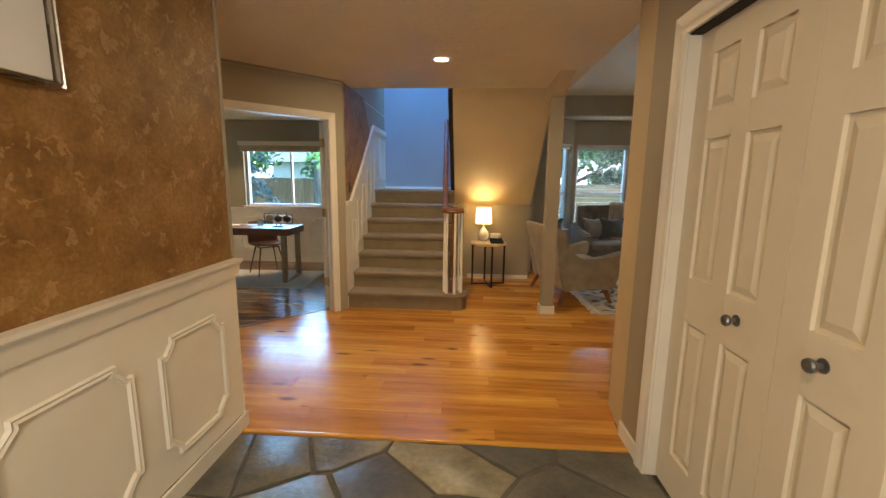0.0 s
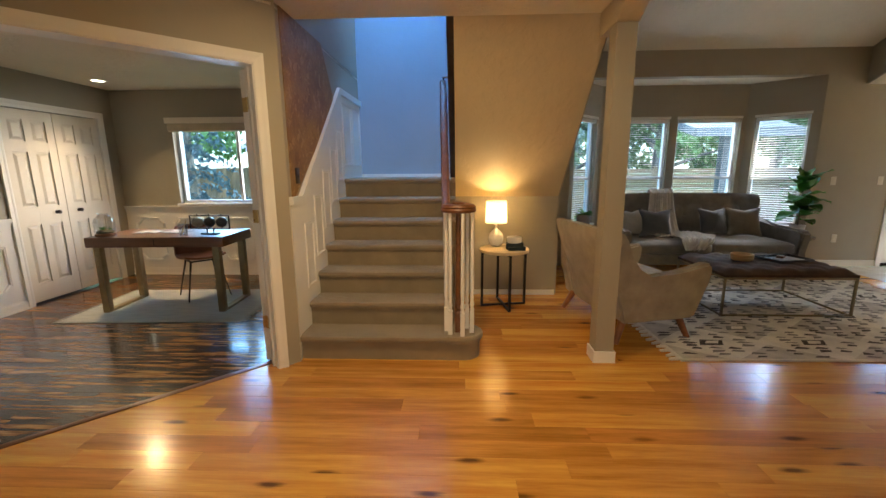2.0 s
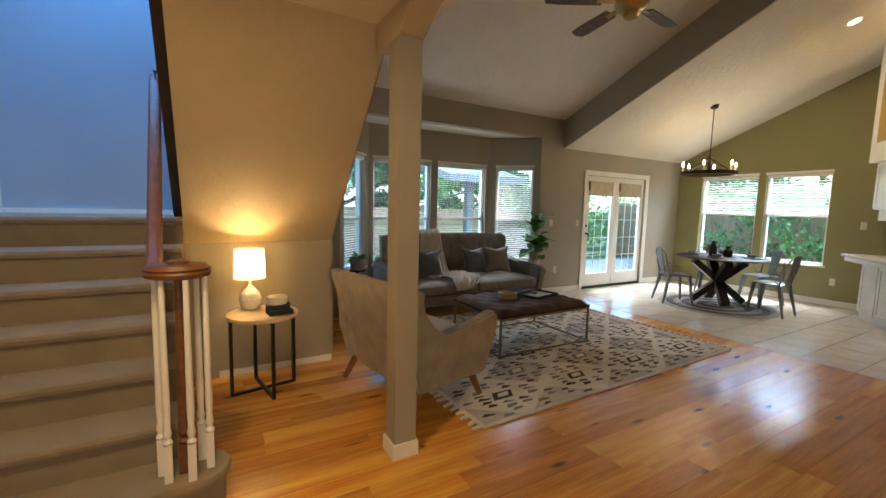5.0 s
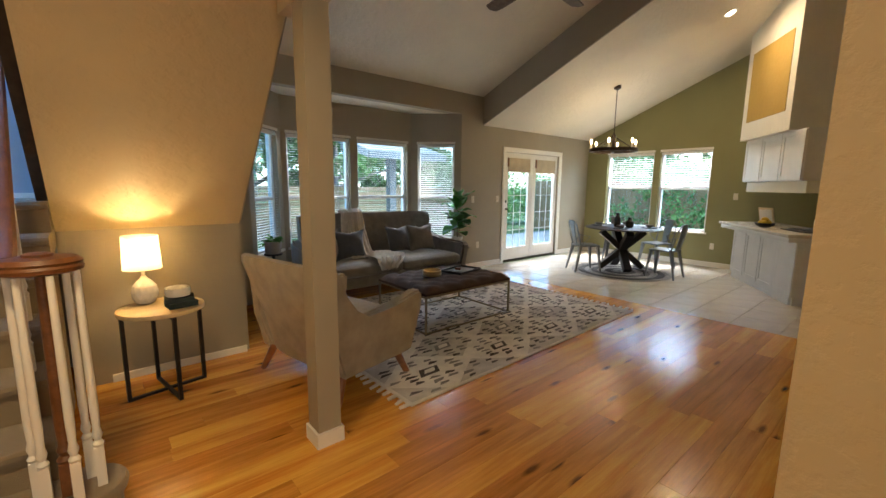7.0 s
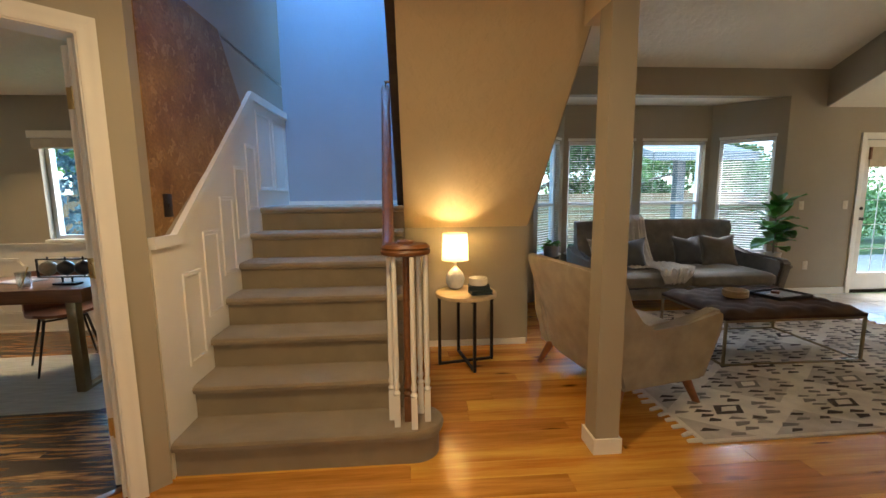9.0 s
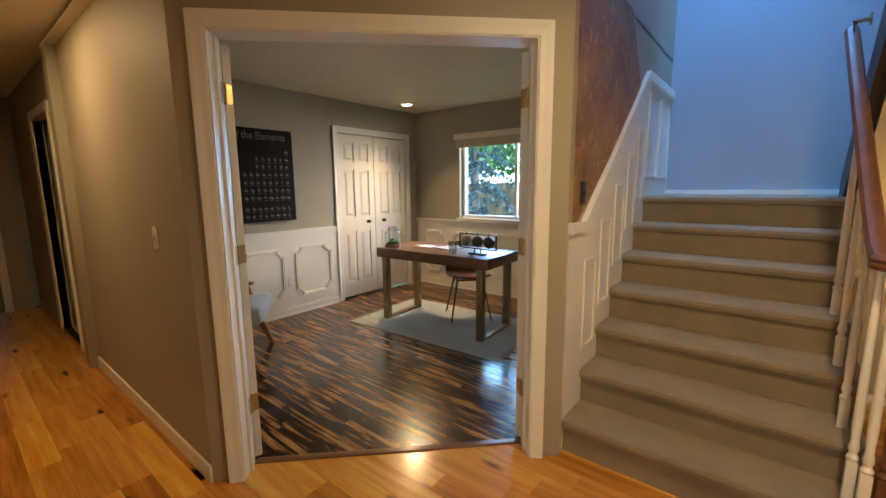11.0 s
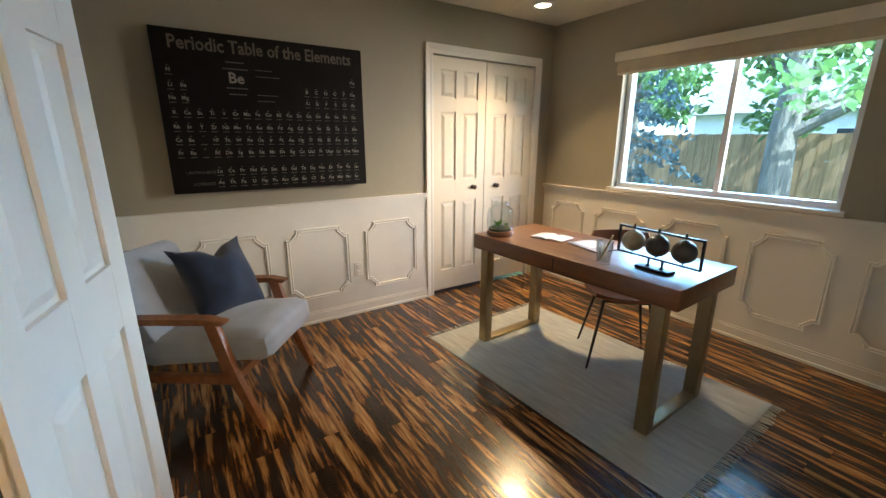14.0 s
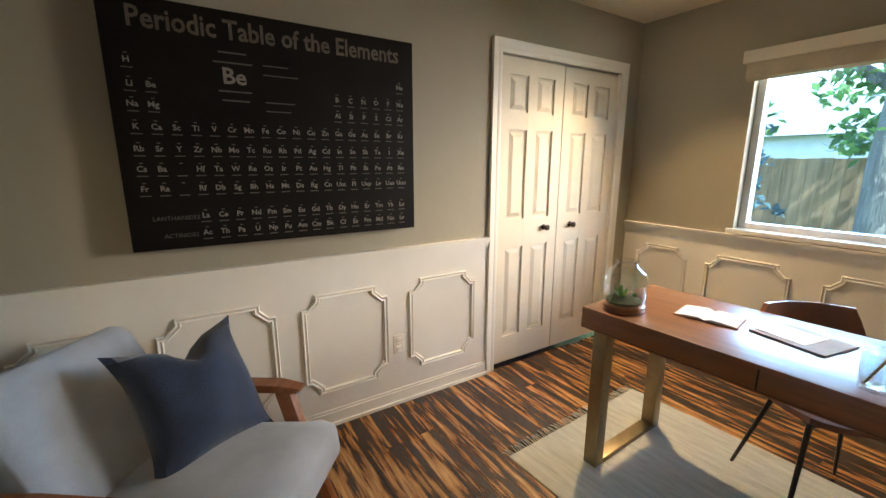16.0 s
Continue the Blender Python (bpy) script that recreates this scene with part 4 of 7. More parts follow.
# office double doors, both swung into the office
for hx, ang, w, y0 in ((D0, 124, 0.685, -0.035), (D1, 51, 0.685, 0.0)):
    d = thing("door_office", "white six-panel office door standing wide open on brass hinges", "door", DIAG @ pose(hx + (0.003 if hx == D0 else -0.003), 0.139, 0.012, 0, 0, ang), group="office double doors", kind="structure")
    leaf = panel_door(d, w, 2.015, 0.035, material=M["white"], m=pose(0.018, y0, 0))
    for z in (0.30, 1.065, 1.80):
        part("hinge", tube([(0, 0, z - 0.045), (0, 0, z + 0.045)], 0.0065, 8), M["brass"], d, "brass butt hinge")
        part("hinge_plate", boxes((0.0155, 0.0178, y0 + 0.001, y0 + 0.034, z - 0.045, z + 0.045), (0.004, 0.0155, -0.0015 + (0.0015 if y0 else 0.0), 0.0015 + (0.0015 if y0 else 0.0), z - 0.045, z + 0.045)), M["brass"], d, "brass hinge plate on the door edge")
hl = thing("hinge_leaves_office", "brass hinge leaves let into the office door jambs", "hinge", DIAG, kind="structure")
for hx, s in ((D0, 1), (D1, -1)):
    for z in (0.312, 1.077, 1.812):
        bm = boxes((hx + min(0, s * 0.002), hx + max(0, s * 0.002), 0.078, 0.118, z - 0.045, z + 0.045))
        for dz in (-0.028, 0.0, 0.028):
            bm = merge(bm, moved(lathe([(0.004, 0), (0.004, 0.0012)], 8), pose(hx + s * 0.002, 0.095 + (0.009 if dz == 0 else -0.004), z + dz, 0, 90 * s, 0)))
        part("hinge_leaf", bm, M["brass"], hl)

# office closet
oc = thing("door_closet_office", "cream six-panel double closet doors with dark knobs", "closet door", pose(-4.345, 5.253, 0.025, 0, 0, 90), kind="structure")
for i, x in enumerate((0.0, 0.567)):
    leaf = panel_door(oc, 0.559, 1.995, 0.035, m=pose(x, 0, 0), stile=0.085)
    knob_on(leaf, 0.43 if i == 0 else 0.13, 0, 0.93, -1, M["dark_bronze"])
t = thing("office_closet_frame", "white moulded casing round the office closet", "door frame", pose(-4.33, 0, 0, 0, 0, 90), kind="structure")
for x, s in ((6.38, 1), (5.25, -1)):
    bm = bmesh.new()
    pr = [(0.0, 0.0), (0.0, -0.012), (0.014, -0.016), (0.03, -0.012), (0.045, -0.02), (0.072, -0.022), (0.072, 0)]
    prism(bm, [(x + s * u, d) for u, d in pr], 'z', 0, 2.10)
    part("side_casing", bm, M["white"], t)
    part("jamb", boxes((x - 0.001 if s > 0 else x - 0.012, x + 0.012 if s > 0 else x + 0.001, 0.001, 0.11, 0, 2.028)), M["white"], t)
bm = bmesh.new()
prism(bm, [(d, 2.03 + u) for u, d in pr], 'x', 5.25 - 0.071, 6.38 + 0.071)
part("head_casing", bm, M["white"], t)


# ---- small fittings ----
def wall_plate(name, label, m, kind_="switch", material=None):
    t = thing(name, label, kind_, m)
    part("plate", soft_box(-0.035, 0.035, -0.006, 0, -0.057, 0.057, 0.003), material or M["plate"], t)
    if kind_ == "switch":
        part("toggle", soft_box(-0.006, 0.006, -0.014, -0.005, -0.012, 0.012, 0.002), material or M["plate"], t)
    else:
        for z in (-0.026, 0.026):
            part("socket", soft_box(-0.017, 0.017, -0.009, -0.005, z - 0.015, z + 0.015, 0.004), material or M["plate"], t)
    return t


wall_plate("wall_outlet", "white power outlet in the office wainscot", pose(-4.324, 4.54, 0.37, 0, 0, 90), "outlet", M["white"])
wall_plate("light_switch", "dark switch plate on the cork stair panel", pose(-1.034, 4.27, 1.35, 0, 0, 90), "switch", M["dark_bronze"])
wall_plate("light_switch", "almond double switch plate beside the bay", pose(5.26, 7.19, 1.2), "switch")
wall_plate("light_switch", "almond switch plate beside the garden doors", pose(5.88, 7.19, 1.2), "switch")
wall_plate("wall_outlet", "almond power outlet low on the living room wall", pose(5.4, 7.19, 0.40), "outlet")
wall_plate("light_switch", "almond switch plate on the green wall", pose(8.86, 4.32, 1.29, 0, 0, -90), "switch")
wall_plate("wall_outlet", "almond power outlet low on the green wall", pose(8.86, 4.6, 0.38, 0, 0, -90), "outlet")
wall_plate("light_switch", "almond switch plate on the passage wall", pose(-2.65, 2.86, 1.15), "switch")


def downlight(m):
    t = thing("recessed_downlight", "lit round recessed ceiling downlight with white trim", "ceiling light", m, group="recessed downlights")
    bm = bmesh.new()
    n = 28
    prof = ((0.060, -0.004), (0.066, -0.008), (0.088, -0.005), (0.091, 0.0))
    rings = [[bm.verts.new((r * math.cos(i * math.tau / n), r * math.sin(i * math.tau / n), z)) for i in range(n)] for r, z in prof]
    for p, q in zip(rings, rings[1:]):
        for i in range(n):
            bm.faces.new((p[i], p[(i + 1) % n], q[(i + 1) % n], q[i]))
    part("trim_ring", bm, M["white"], t)
    part("diffuser", lathe([(0.0605, -0.0035), (0.0605, -0.001)], 24), M["downlight"], t)
    return t


downlight(pose(0.05, 3.34, CEIL))
downlight(pose(0.1, -0.6, CEIL))
downlight(pose(-3.95, 6.05, 2.405))
# added trim and diffuser for the unseen passage lamp
downlight(pose(-3.6, 2.3, CEIL))
downlight(pose(6.98, 4.14, VR(4.14), math.degrees(math.atan(-0.42)), 0, 0))

# framed picture on the cork wall
pic = thing("framed_picture", "pale abstract print in a thin silver frame", "picture", pose(-0.98, 0.66, 2.0, 0, 0, 90))
part("backing", boxes((-0.29, 0.29, -0.012, 0, -0.28, 0.28)), M["pic_mat"], pic)
bm = bmesh.new()
frame_strip(bm, [(-0.305, -0.295), (0.305, -0.295), (0.305, 0.295), (-0.305, 0.295)], lambda u, v, d: (u, -d, v), 0.020, 0.03)
part("frame", bm, M["chrome"], pic, "thin silver frame")


# ---- stair rail ----
def baluster_bm(h, r=0.016, blk=0.17):
    """Square-blocked turned spindle."""
    bm = boxes((-r, r, -r, r, 0, blk))
    prof = [(r * 1.0, blk), (r * 1.25, blk + 0.012), (r * 0.7, blk + 0.028), (r * 1.1, blk + 0.05), (r * 0.75, blk + 0.08), (r * 0.95, blk + 0.16), (r * 0.85, h * 0.6), (r * 0.72, h)]
    return lathe(prof, 12, bm)


rail = thing("stair_handrail", "red cherry stair handrail with volute cap and white spindles", "handrail", pose(0, 0, 0))
z0, zc = RISE, 1.085
posts = [(0.045, 4.235), (0.075, 4.165), (0.165, 4.135), (0.235, 4.205), (0.20, 4.29)]
first = None
for x, y in posts:
    if first is None:
        first = part("spindle", baluster_bm(zc - z0), M["white"], rail, "white painted turned spindle", m=pose(x, y, z0))
    else:
        again(first, pose(x, y, z0))
bm = baluster_bm(zc - z0, 0.024, 0.14)
part("newel_post", bm, M["cherry"], rail, "turned cherry newel post", m=pose(0.135, 4.22, z0))
bm = bmesh.new()
n = 28
prof = ((0.80, 0.0), (0.97, 0.008), (1.0, 0.022), (0.95, 0.032), (0.99, 0.042), (0.86, 0.058), (0.55, 0.062))
rings = [[bm.verts.new((0.135 + 0.128 * r * math.cos(i * math.tau / n), 4.22 + 0.105 * r * math.sin(i * math.tau / n), zc + h)) for i in range(n)] for r, h in prof]
for p, q in zip(rings, rings[1:]):
    for i in range(n):
        bm.faces.new((p[i], p[(i + 1) % n], q[(i + 1) % n], q[i]))
bm.faces.new(rings[0][::-1])
bm.faces.new(rings[-1])
bm = merge(bm, moved(lathe([(0.045, 0), (0.045, 0.012), (0.03, 0.016)], 16), pose(0.135, 4.22, zc + 0.06)))
part("volute_cap", bm, M["cherry"], rail)
bm = bmesh.new()
path = [(0.045, 4.24, zc + 0.03), (0.042, 4.34, zc + 0.07), (0.034, 4.48, zc + 0.19), (0.006, 5.0, zc + 0.68), (-0.018, 5.46, zc + 1.12)]
sec = ((-0.028, -0.022), (-0.032, 0.004), (-0.022, 0.026), (0, 0.033), (0.022, 0.026), (0.032, 0.004), (0.028, -0.022))
rings = [[bm.verts.new((p[0] + u, p[1], p[2] + v)) for u, v in sec] for p in path]
for p, q in zip(rings, rings[1:]):
    for i in range(len(sec)):
        bm.faces.new((p[i], p[(i + 1) % len(sec)], q[(i + 1) % len(sec)], q[i]))
bm.faces.new(rings[0])
bm.faces.new(rings[-1][::-1])
part("rail", bm, M["cherry"], rail)
part("bracket", merge(tube([(-0.014, 5.42, zc + 1.08), (-0.014, 5.42, zc + 1.16), (0.05, 5.42, zc + 1.16)], 0.014, 8), moved(lathe([(0.034, 0), (0.034, 0.006), (0.014, 0.012)], 14), pose(0.05, 5.42, zc + 1.16, 0, -90, 0))), M["chrome"], rail, "brushed metal wall bracket")
for y, k in ((4.47, 2), (4.70, 3), (4.92, 4)):
    zt = zc + 0.19 + (y - 4.48) * 0.94 - 0.02
    part("spindle", baluster_bm(zt - RISE * k, 0.016, 0.12), M["white"], rail, "white painted turned spindle", m=pose(0.034 - (y - 4.48) * 0.053, y, RISE * k))

# ---- side table with lamp and books ----
st = thing("side_table", "round pale-wood side table on a black metal cross base", "side table", pose(0.595, 5.40, 0, 0, 0, 10))
part("tabletop", lathe([(0.235, 0.568), (0.25, 0.573), (0.252, 0.585), (0.248, 0.598), (0.235, 0.600)], 40), M["pale_wood"], st)
bm = bmesh.new()
for a in range(4):
    c, s = math.cos(a * math.pi / 2), math.sin(a * math.pi / 2)
    part("leg", boxes((-0.011, 0.011, -0.011, 0.011, 0.018, 0.568)), M["black_metal"], st, m=pose(0.226 * c, 0.226 * s, 0, 0, 0, a * 90))
for ang, dz in ((0, 0), (90, 0.0015)):
    part("cross_bar", boxes((-0.236, 0.236, -0.011, 0.011, dz, 0.018 + dz)), M["black_metal"], st, m=pose(0, 0, 0, 0, 0, ang))
    part("top_bar", boxes((-0.215, 0.215, -0.010, 0.010, 0.548, 0.566 + dz)), M["black_metal"], st, m=pose(0, 0, 0, 0, 0, ang))

lampt = thing("table_lamp", "white faceted ceramic table lamp, lit under a linen shade", "lamp", pose(0.52, 5.52, 0.601))
bm = bmesh.new()
rows = [(0.036, 0.0), (0.058, 0.012), (0.074, 0.045), (0.080, 0.085), (0.068, 0.128), (0.044, 0.16), (0.022, 0.18), (0.014, 0.195)]
n = 12
rings = [[bm.verts.new((r * math.cos((i + 0.5 * (k % 2)) * math.tau / n), r * math.sin((i + 0.5 * (k % 2)) * math.tau / n), z)) for i in range(n)] for k, (r, z) in enumerate(rows)]
for k, (p, q) in enumerate(zip(rings, rings[1:])):
    for i in range(n):
        j = (i + 1) % n
        if k % 2 == 0:
            bm.faces.new((p[i], p[j], q[i]))
            bm.faces.new((p[j], q[j], q[i]))
        else:
            bm.faces.new((p[i], q[j], q[i]))
            bm.faces.new((p[i], p[j], q[j]))
bm.faces.new(rings[0][::-1])
bm.faces.new(rings[-1])
me = part("base", bm, M["ceramic"], lampt)
for p in me.data.polygons:
    p.use_smooth = False
bm = bmesh.new()
n = 36
for r0, r1 in ((0.112, 0.104),):
    a = [bm.verts.new((r0 * math.cos(i * math.tau / n), r0 * math.sin(i * math.tau / n), 0.245)) for i in range(n)]
    b = [bm.verts.new((r1 * math.cos(i * math.tau / n), r1 * math.sin(i * math.tau / n), 0.468)) for i in range(n)]
    for i in range(n):
        bm.faces.new((a[i], a[(i + 1) % n], b[(i + 1) % n], b[i]))
bmesh.ops.solidify(bm, geom=bm.faces[:], thickness=0.0015)
part("shade", bm, M["shade"], lampt, "cream linen drum shade")
part("bulb", lathe([(0.012, 0.20), (0.013, 0.245), (0.022, 0.27), (0.028, 0.295), (0.02, 0.32), (0.008, 0.328)], 14), M["ceramic"], lampt)
bk = thing("book", "dark cloth-bound book lying on the side table", "book", pose(0.70, 5.31, 0.6015, 0, 0, 8))
part("cover", boxes((-0.085, 0.085, -0.06, 0.06, 0, 0.003), (-0.085, 0.085, -0.06, 0.06, 0.030, 0.033), (-0.085, -0.081, -0.06, 0.06, 0.003, 0.030)), M["book_black"], bk)
part("page_block", boxes((-0.080, 0.082, -0.057, 0.057, 0.0032, 0.0298)), M["book_black"], bk, "dark-edged page block")
bk2 = copy_thing(bk, pose(0.69, 5.32, 0.635, 0, 0, -6))
dish = thing("bowl", "small white ceramic bowl on the books", "bowl", pose(0.685, 5.325, 0.669))
bm = lathe([(0.050, 0), (0.070, 0.006), (0.076, 0.03), (0.074, 0.060), (0.068, 0.060), (0.066, 0.012), (0.01, 0.010)], 28)
part("body", bm, M["ceramic"], dish)

# ---- office furniture ----
DESK = pose(-2.815, 5.36, 0, 0, 0, 2.6)
desk = thing("desk", "walnut writing desk with thick top on brass sled legs", "desk", DESK)
part("desktop", soft_box(-0.665, 0.665, -0.295, 0.295, 0.668, 0.765, 0.004), M["walnut"], desk)
part("drawer_seam", boxes((-0.62, 0.62, -0.2962, -0.2948, 0.676, 0.678), (-0.003, 0.003, -0.2962, -0.2948, 0.678, 0.75)), M["dark_gap"], desk, "thin dark drawer joint")
for sx in (-1, 1):
    x = sx * 0.575
    for sy in (-1, 1):
        part("leg", soft_box(x - 0.032, x + 0.032, sy * 0.25 - 0.03, sy * 0.25 + 0.03, 0.0, 0.667, 0.003), M["bronze"], desk, "aged brass square leg")
    part("sled_bar", soft_box(x - 0.0315, x + 0.0315, -0.2195, 0.2195, 0.0, 0.030, 0.003), M["bronze"], desk, "aged brass floor bar")


def on_desk(x, y, z=0.7655, turn=0.0):
    return DESK @ pose(x, y, z, 0, 0, turn)


# bell jar terrarium
jar = thing("terrarium", "clear glass bell terrarium with succulents on a wood base", "terrarium", on_desk(-0.54, -0.18))
part("base", lathe([(0.078, 0), (0.086, 0.006), (0.086, 0.026), (0.078, 0.032)], 28), M["walnut"], jar)
part("soil", lathe([(0.070, 0.0325), (0.074, 0.045), (0.05, 0.058), (0.01, 0.062)], 20), M["moss"], jar)
bm = bmesh.new()
n = 28
prof = ((0.080, 0.033), (0.086, 0.05), (0.087, 0.135), (0.078, 0.172), (0.050, 0.192), (0.042, 0.205), (0.044, 0.222))
rings = [[bm.verts.new((r * math.cos(i * math.tau / n), r * math.sin(i * math.tau / n), z)) for i in range(n)] for r, z in prof]
for p, q in zip(rings, rings[1:]):
    for i in range(n):
        bm.faces.new((p[i], p[(i + 1) % n], q[(i + 1) % n], q[i]))
o = part("dome", bm, M["glass_ware"], jar, "clear glass dome")
o.visible_shadow = False


def rosette(r, k, tilt=50):
    bm = bmesh.new()
    for i in range(k):
        a = i * 2.4
        f = 0.35 + 0.65 * i / k
        l, e = r * f, radians(85 - tilt * f)
        b2 = bmesh.new()
        pts = [(0, 0, 0), (0.3 * l, 0.2 * l, 0.02 * l), (0.72 * l, 0.16 * l, 0.1 * l), (l, 0, 0.16 * l), (0.72 * l, -0.16 * l, 0.1 * l), (0.3 * l, -0.2 * l, 0.02 * l)]
        v = [b2.verts.new(p) for p in pts]
        mid = b2.verts.new((0.5 * l, 0, -0.05 * l))
        for j in range(6):
            b2.faces.new((v[j], v[(j + 1) % 6], mid))
        bm = merge(bm, moved(b2, Matrix.Rotation(a, 4, 'Z') @ Matrix.Rotation(-e, 4, 'Y')))
    return bm


for x, y, r, k in ((0.0, -0.02, 0.05, 13), (0.03, 0.03, 0.038, 10), (-0.035, 0.02, 0.06, 9)):
    part("succulent", rosette(r, k), M["leaf"], jar, m=pose(x, y, 0.056))

# notebook, papers, tumbler, globes
nb = thing("notebook", "open notebook with white pages on the desk", "notebook", on_desk(-0.28, 0.03, turn=8))
for s in (-1, 1):
    bm = bmesh.new()
    prof = [(0, 0.004), (s * 0.02, 0.013), (s * 0.06, 0.011), (s * 0.11, 0.006), (s * 0.11, 0.002), (0, 0.002)]
    prism(bm, prof, 'y', -0.075, 0.075)
    part("page_block", bm, M["paper"], nb)
part("cover", boxes((-0.115, 0.115, -0.08, 0.08, 0, 0.0018)), M["red_book"], nb, "faded red cover")
pp = thing("paper_sheets", "loose white sheets and a magazine on the desk", "paper", on_desk(0.03, 0.06, turn=-14))
part("magazine", boxes((-0.14, 0.10, -0.10, 0.10, 0, 0.006)), M["silver_cloth"], pp)
part("sheet", boxes((-0.13, 0.03, -0.075, 0.07, 0.0065, 0.008)), M["paper"], pp)
tm = thing("tumbler", "clear drinking glass with a pen on the desk", "glass", on_desk(0.24, -0.20))
bm = bmesh.new()
prof = ((0.030, 0.004), (0.035, 0.0), (0.040, 0.06), (0.043, 0.115), (0.040, 0.115), (0.037, 0.06), (0.031, 0.012), (0.005, 0.010))
rings = [[bm.verts.new((r * math.cos(i * math.tau / 20), r * math.sin(i * math.tau / 20), z)) for i in range(20)] for r, z in prof]
for p, q in zip(rings, rings[1:]):
    for i in range(20):
        bm.faces.new((p[i], p[(i + 1) % 20], q[(i + 1) % 20], q[i]))
o = part("body", bm, M["glass_ware"], tm)
o.visible_shadow = False
part("pen", tube([(-0.02, 0.0, 0.014), (0.035, 0.005, 0.15)], 0.004, 6), M["brass"], tm)

gl = thing("globe_stand", "three small globes in a black metal frame stand", "ornament", on_desk(0.455, -0.11, turn=-6))
part("foot", soft_box(-0.085, 0.085, -0.035, 0.035, 0, 0.016, 0.006), M["black_metal"], gl)
for s in (-1, 1):
    part("stem", lathe([(0.014, 0.016), (0.006, 0.022), (0.005, 0.036), (0.009, 0.044), (0.004, 0.052)], 10), M["black_metal"], gl, m=pose(s * 0.035, 0, 0))
fw, fz0, fz1 = 0.212, 0.052, 0.192
part("frame", boxes((-fw, fw, -0.006, 0.006, fz0, fz0 + 0.009), (-fw, fw, -0.006, 0.006, fz1 - 0.009, fz1), (-fw, -fw + 0.009, -0.006, 0.006, fz0 + 0.009, fz1 - 0.009), (fw - 0.009, fw, -0.006, 0.006, fz0 + 0.009, fz1 - 0.009)), M["black_metal"], gl)
for i, mt in enumerate(("stone_globe", "dark_globe", "dark_globe")):
    x = (i - 1) * 0.128
    g = [(0.003, -0.062), (0.004, -0.055)] + [(0.054 * math.sin(k * math.pi / 12), -0.052 * math.cos(k * math.pi / 12)) for k in range(1, 12)] + [(0.004, 0.055), (0.003, 0.062)]
    ball = part("globe", lathe(g, 24), M[mt], gl, ("ivory stone globe", "dark marbled globe", "dark brown globe")[i], m=pose(x, 0, 0.122))
    part("pin", tube([(0, 0, -0.075), (0, 0, -0.061)], 0.003, 6), M["black_metal"], ball)
    part("finial", lathe([(0.004, 0.061), (0.007, 0.072), (0.003, 0.086)], 8), M["black_metal"], ball)

# desk chair: shell seat on thin black legs, facing the desk from the window side
dc = thing("desk_chair", "rust leather shell chair on thin black metal legs", "chair", pose(-2.74, 5.66, 0, 0, 0, 226))
bm = bmesh.new()
rows = []
for i in range(15):
    s = i / 14
    if s < 0.5:
        k = s / 0.5
        y, z, w = 0.21 - 0.40 * k, 0.455 - 0.02 * math.sin(k * math.pi) + 0.006 * k, 0.20 + 0.025 * math.sin(k * math.pi * 0.8)
    else:
        k = (s - 0.5) / 0.5
        y, z, w = -0.19 - 0.07 * k - 0.02 * math.sin(k * math.pi / 2), 0.461 + 0.33 * k, 0.222 - 0.05 * k ** 3
    rows.append([bm.verts.new((w * u, y + (0.05 if s > 0.45 else 0.0) * u * u * min(1, (s - 0.3) * 3), z + 0.03 * abs(u) ** 2.4 * (1 - s))) for u in [j / 6 - 1 for j in range(13)]])
for p, q in zip(rows, rows[1:]):
    for j in range(12):
        bm.faces.new((p[j], p[j + 1], q[j + 1], q[j]))
bmesh.ops.recalc_face_normals(bm, faces=bm.faces[:])
bmesh.ops.solidify(bm, geom=bm.faces[:], thickness=0.022)
part("shell_seat", bm, M["tan_leather"], dc)
for sx in (-1, 1):
    for sy in (-1, 1):
        part("leg", tube([(sx * 0.13, sy * 0.11, 0.43), (sx * 0.21, sy * 0.20, 0.006)], [0.011, 0.007], 8), M["black_metal"], dc)
part("under_frame", boxes((-0.14, 0.14, -0.12, -0.10, 0.418, 0.432), (-0.14, 0.14, 0.10, 0.12, 0.418, 0.432), (-0.14, -0.12, -0.10, 0.10, 0.418, 0.432), (0.12, 0.14, -0.10, 0.10, 0.418, 0.432)), M["black_metal"], dc)


def cushion_bm(w, h, t, pinch=0.2, sag=0.0, n=14):
    """A filled square cushion standing in x-z: plump middle, drawn-out corners."""
    bm = bmesh.new()
    def side(s):
        grid = []
        for i in range(n + 1):
            row = []
            for j in range(n + 1):
                u, v = i / n * 2 - 1, j / n * 2 - 1
                e = (1 - u ** 2) * (1 - v ** 2)
                d = t * 0.5 * e ** 0.6 if e > 0 else 0.0
                x = u * w / 2 * (1 - pinch * (1 - v * v) * abs(u) ** 3)
                z = v * h / 2 * (1 - pinch * (1 - u * u) * abs(v) ** 3)
                if sag and v > 0:
                    z -= sag * h * math.exp(-(u / 0.22) ** 2) * v ** 2
                d *= 1 + 0.10 * math.sin(5 * u + 2 * v) * math.sin(4 * v - u)
                row.append(bm.verts.new((x, s * d, z)))
            grid.append(row)
        for i in range(n):
            for j in range(n):
                bm.faces.new((grid[i][j], grid[i + 1][j], grid[i + 1][j + 1], grid[i][j + 1]))
    side(-1)
    side(1)
    bmesh.ops.remove_doubles(bm, verts=bm.verts[:], dist=1e-4)
    return bm


def cushion(name, label, m, w, h, t, material, sag=0.0, group=""):
    return solid(name, cushion_bm(w, h, t, sag=sag), material, label, "cushion", m=m, group=group)


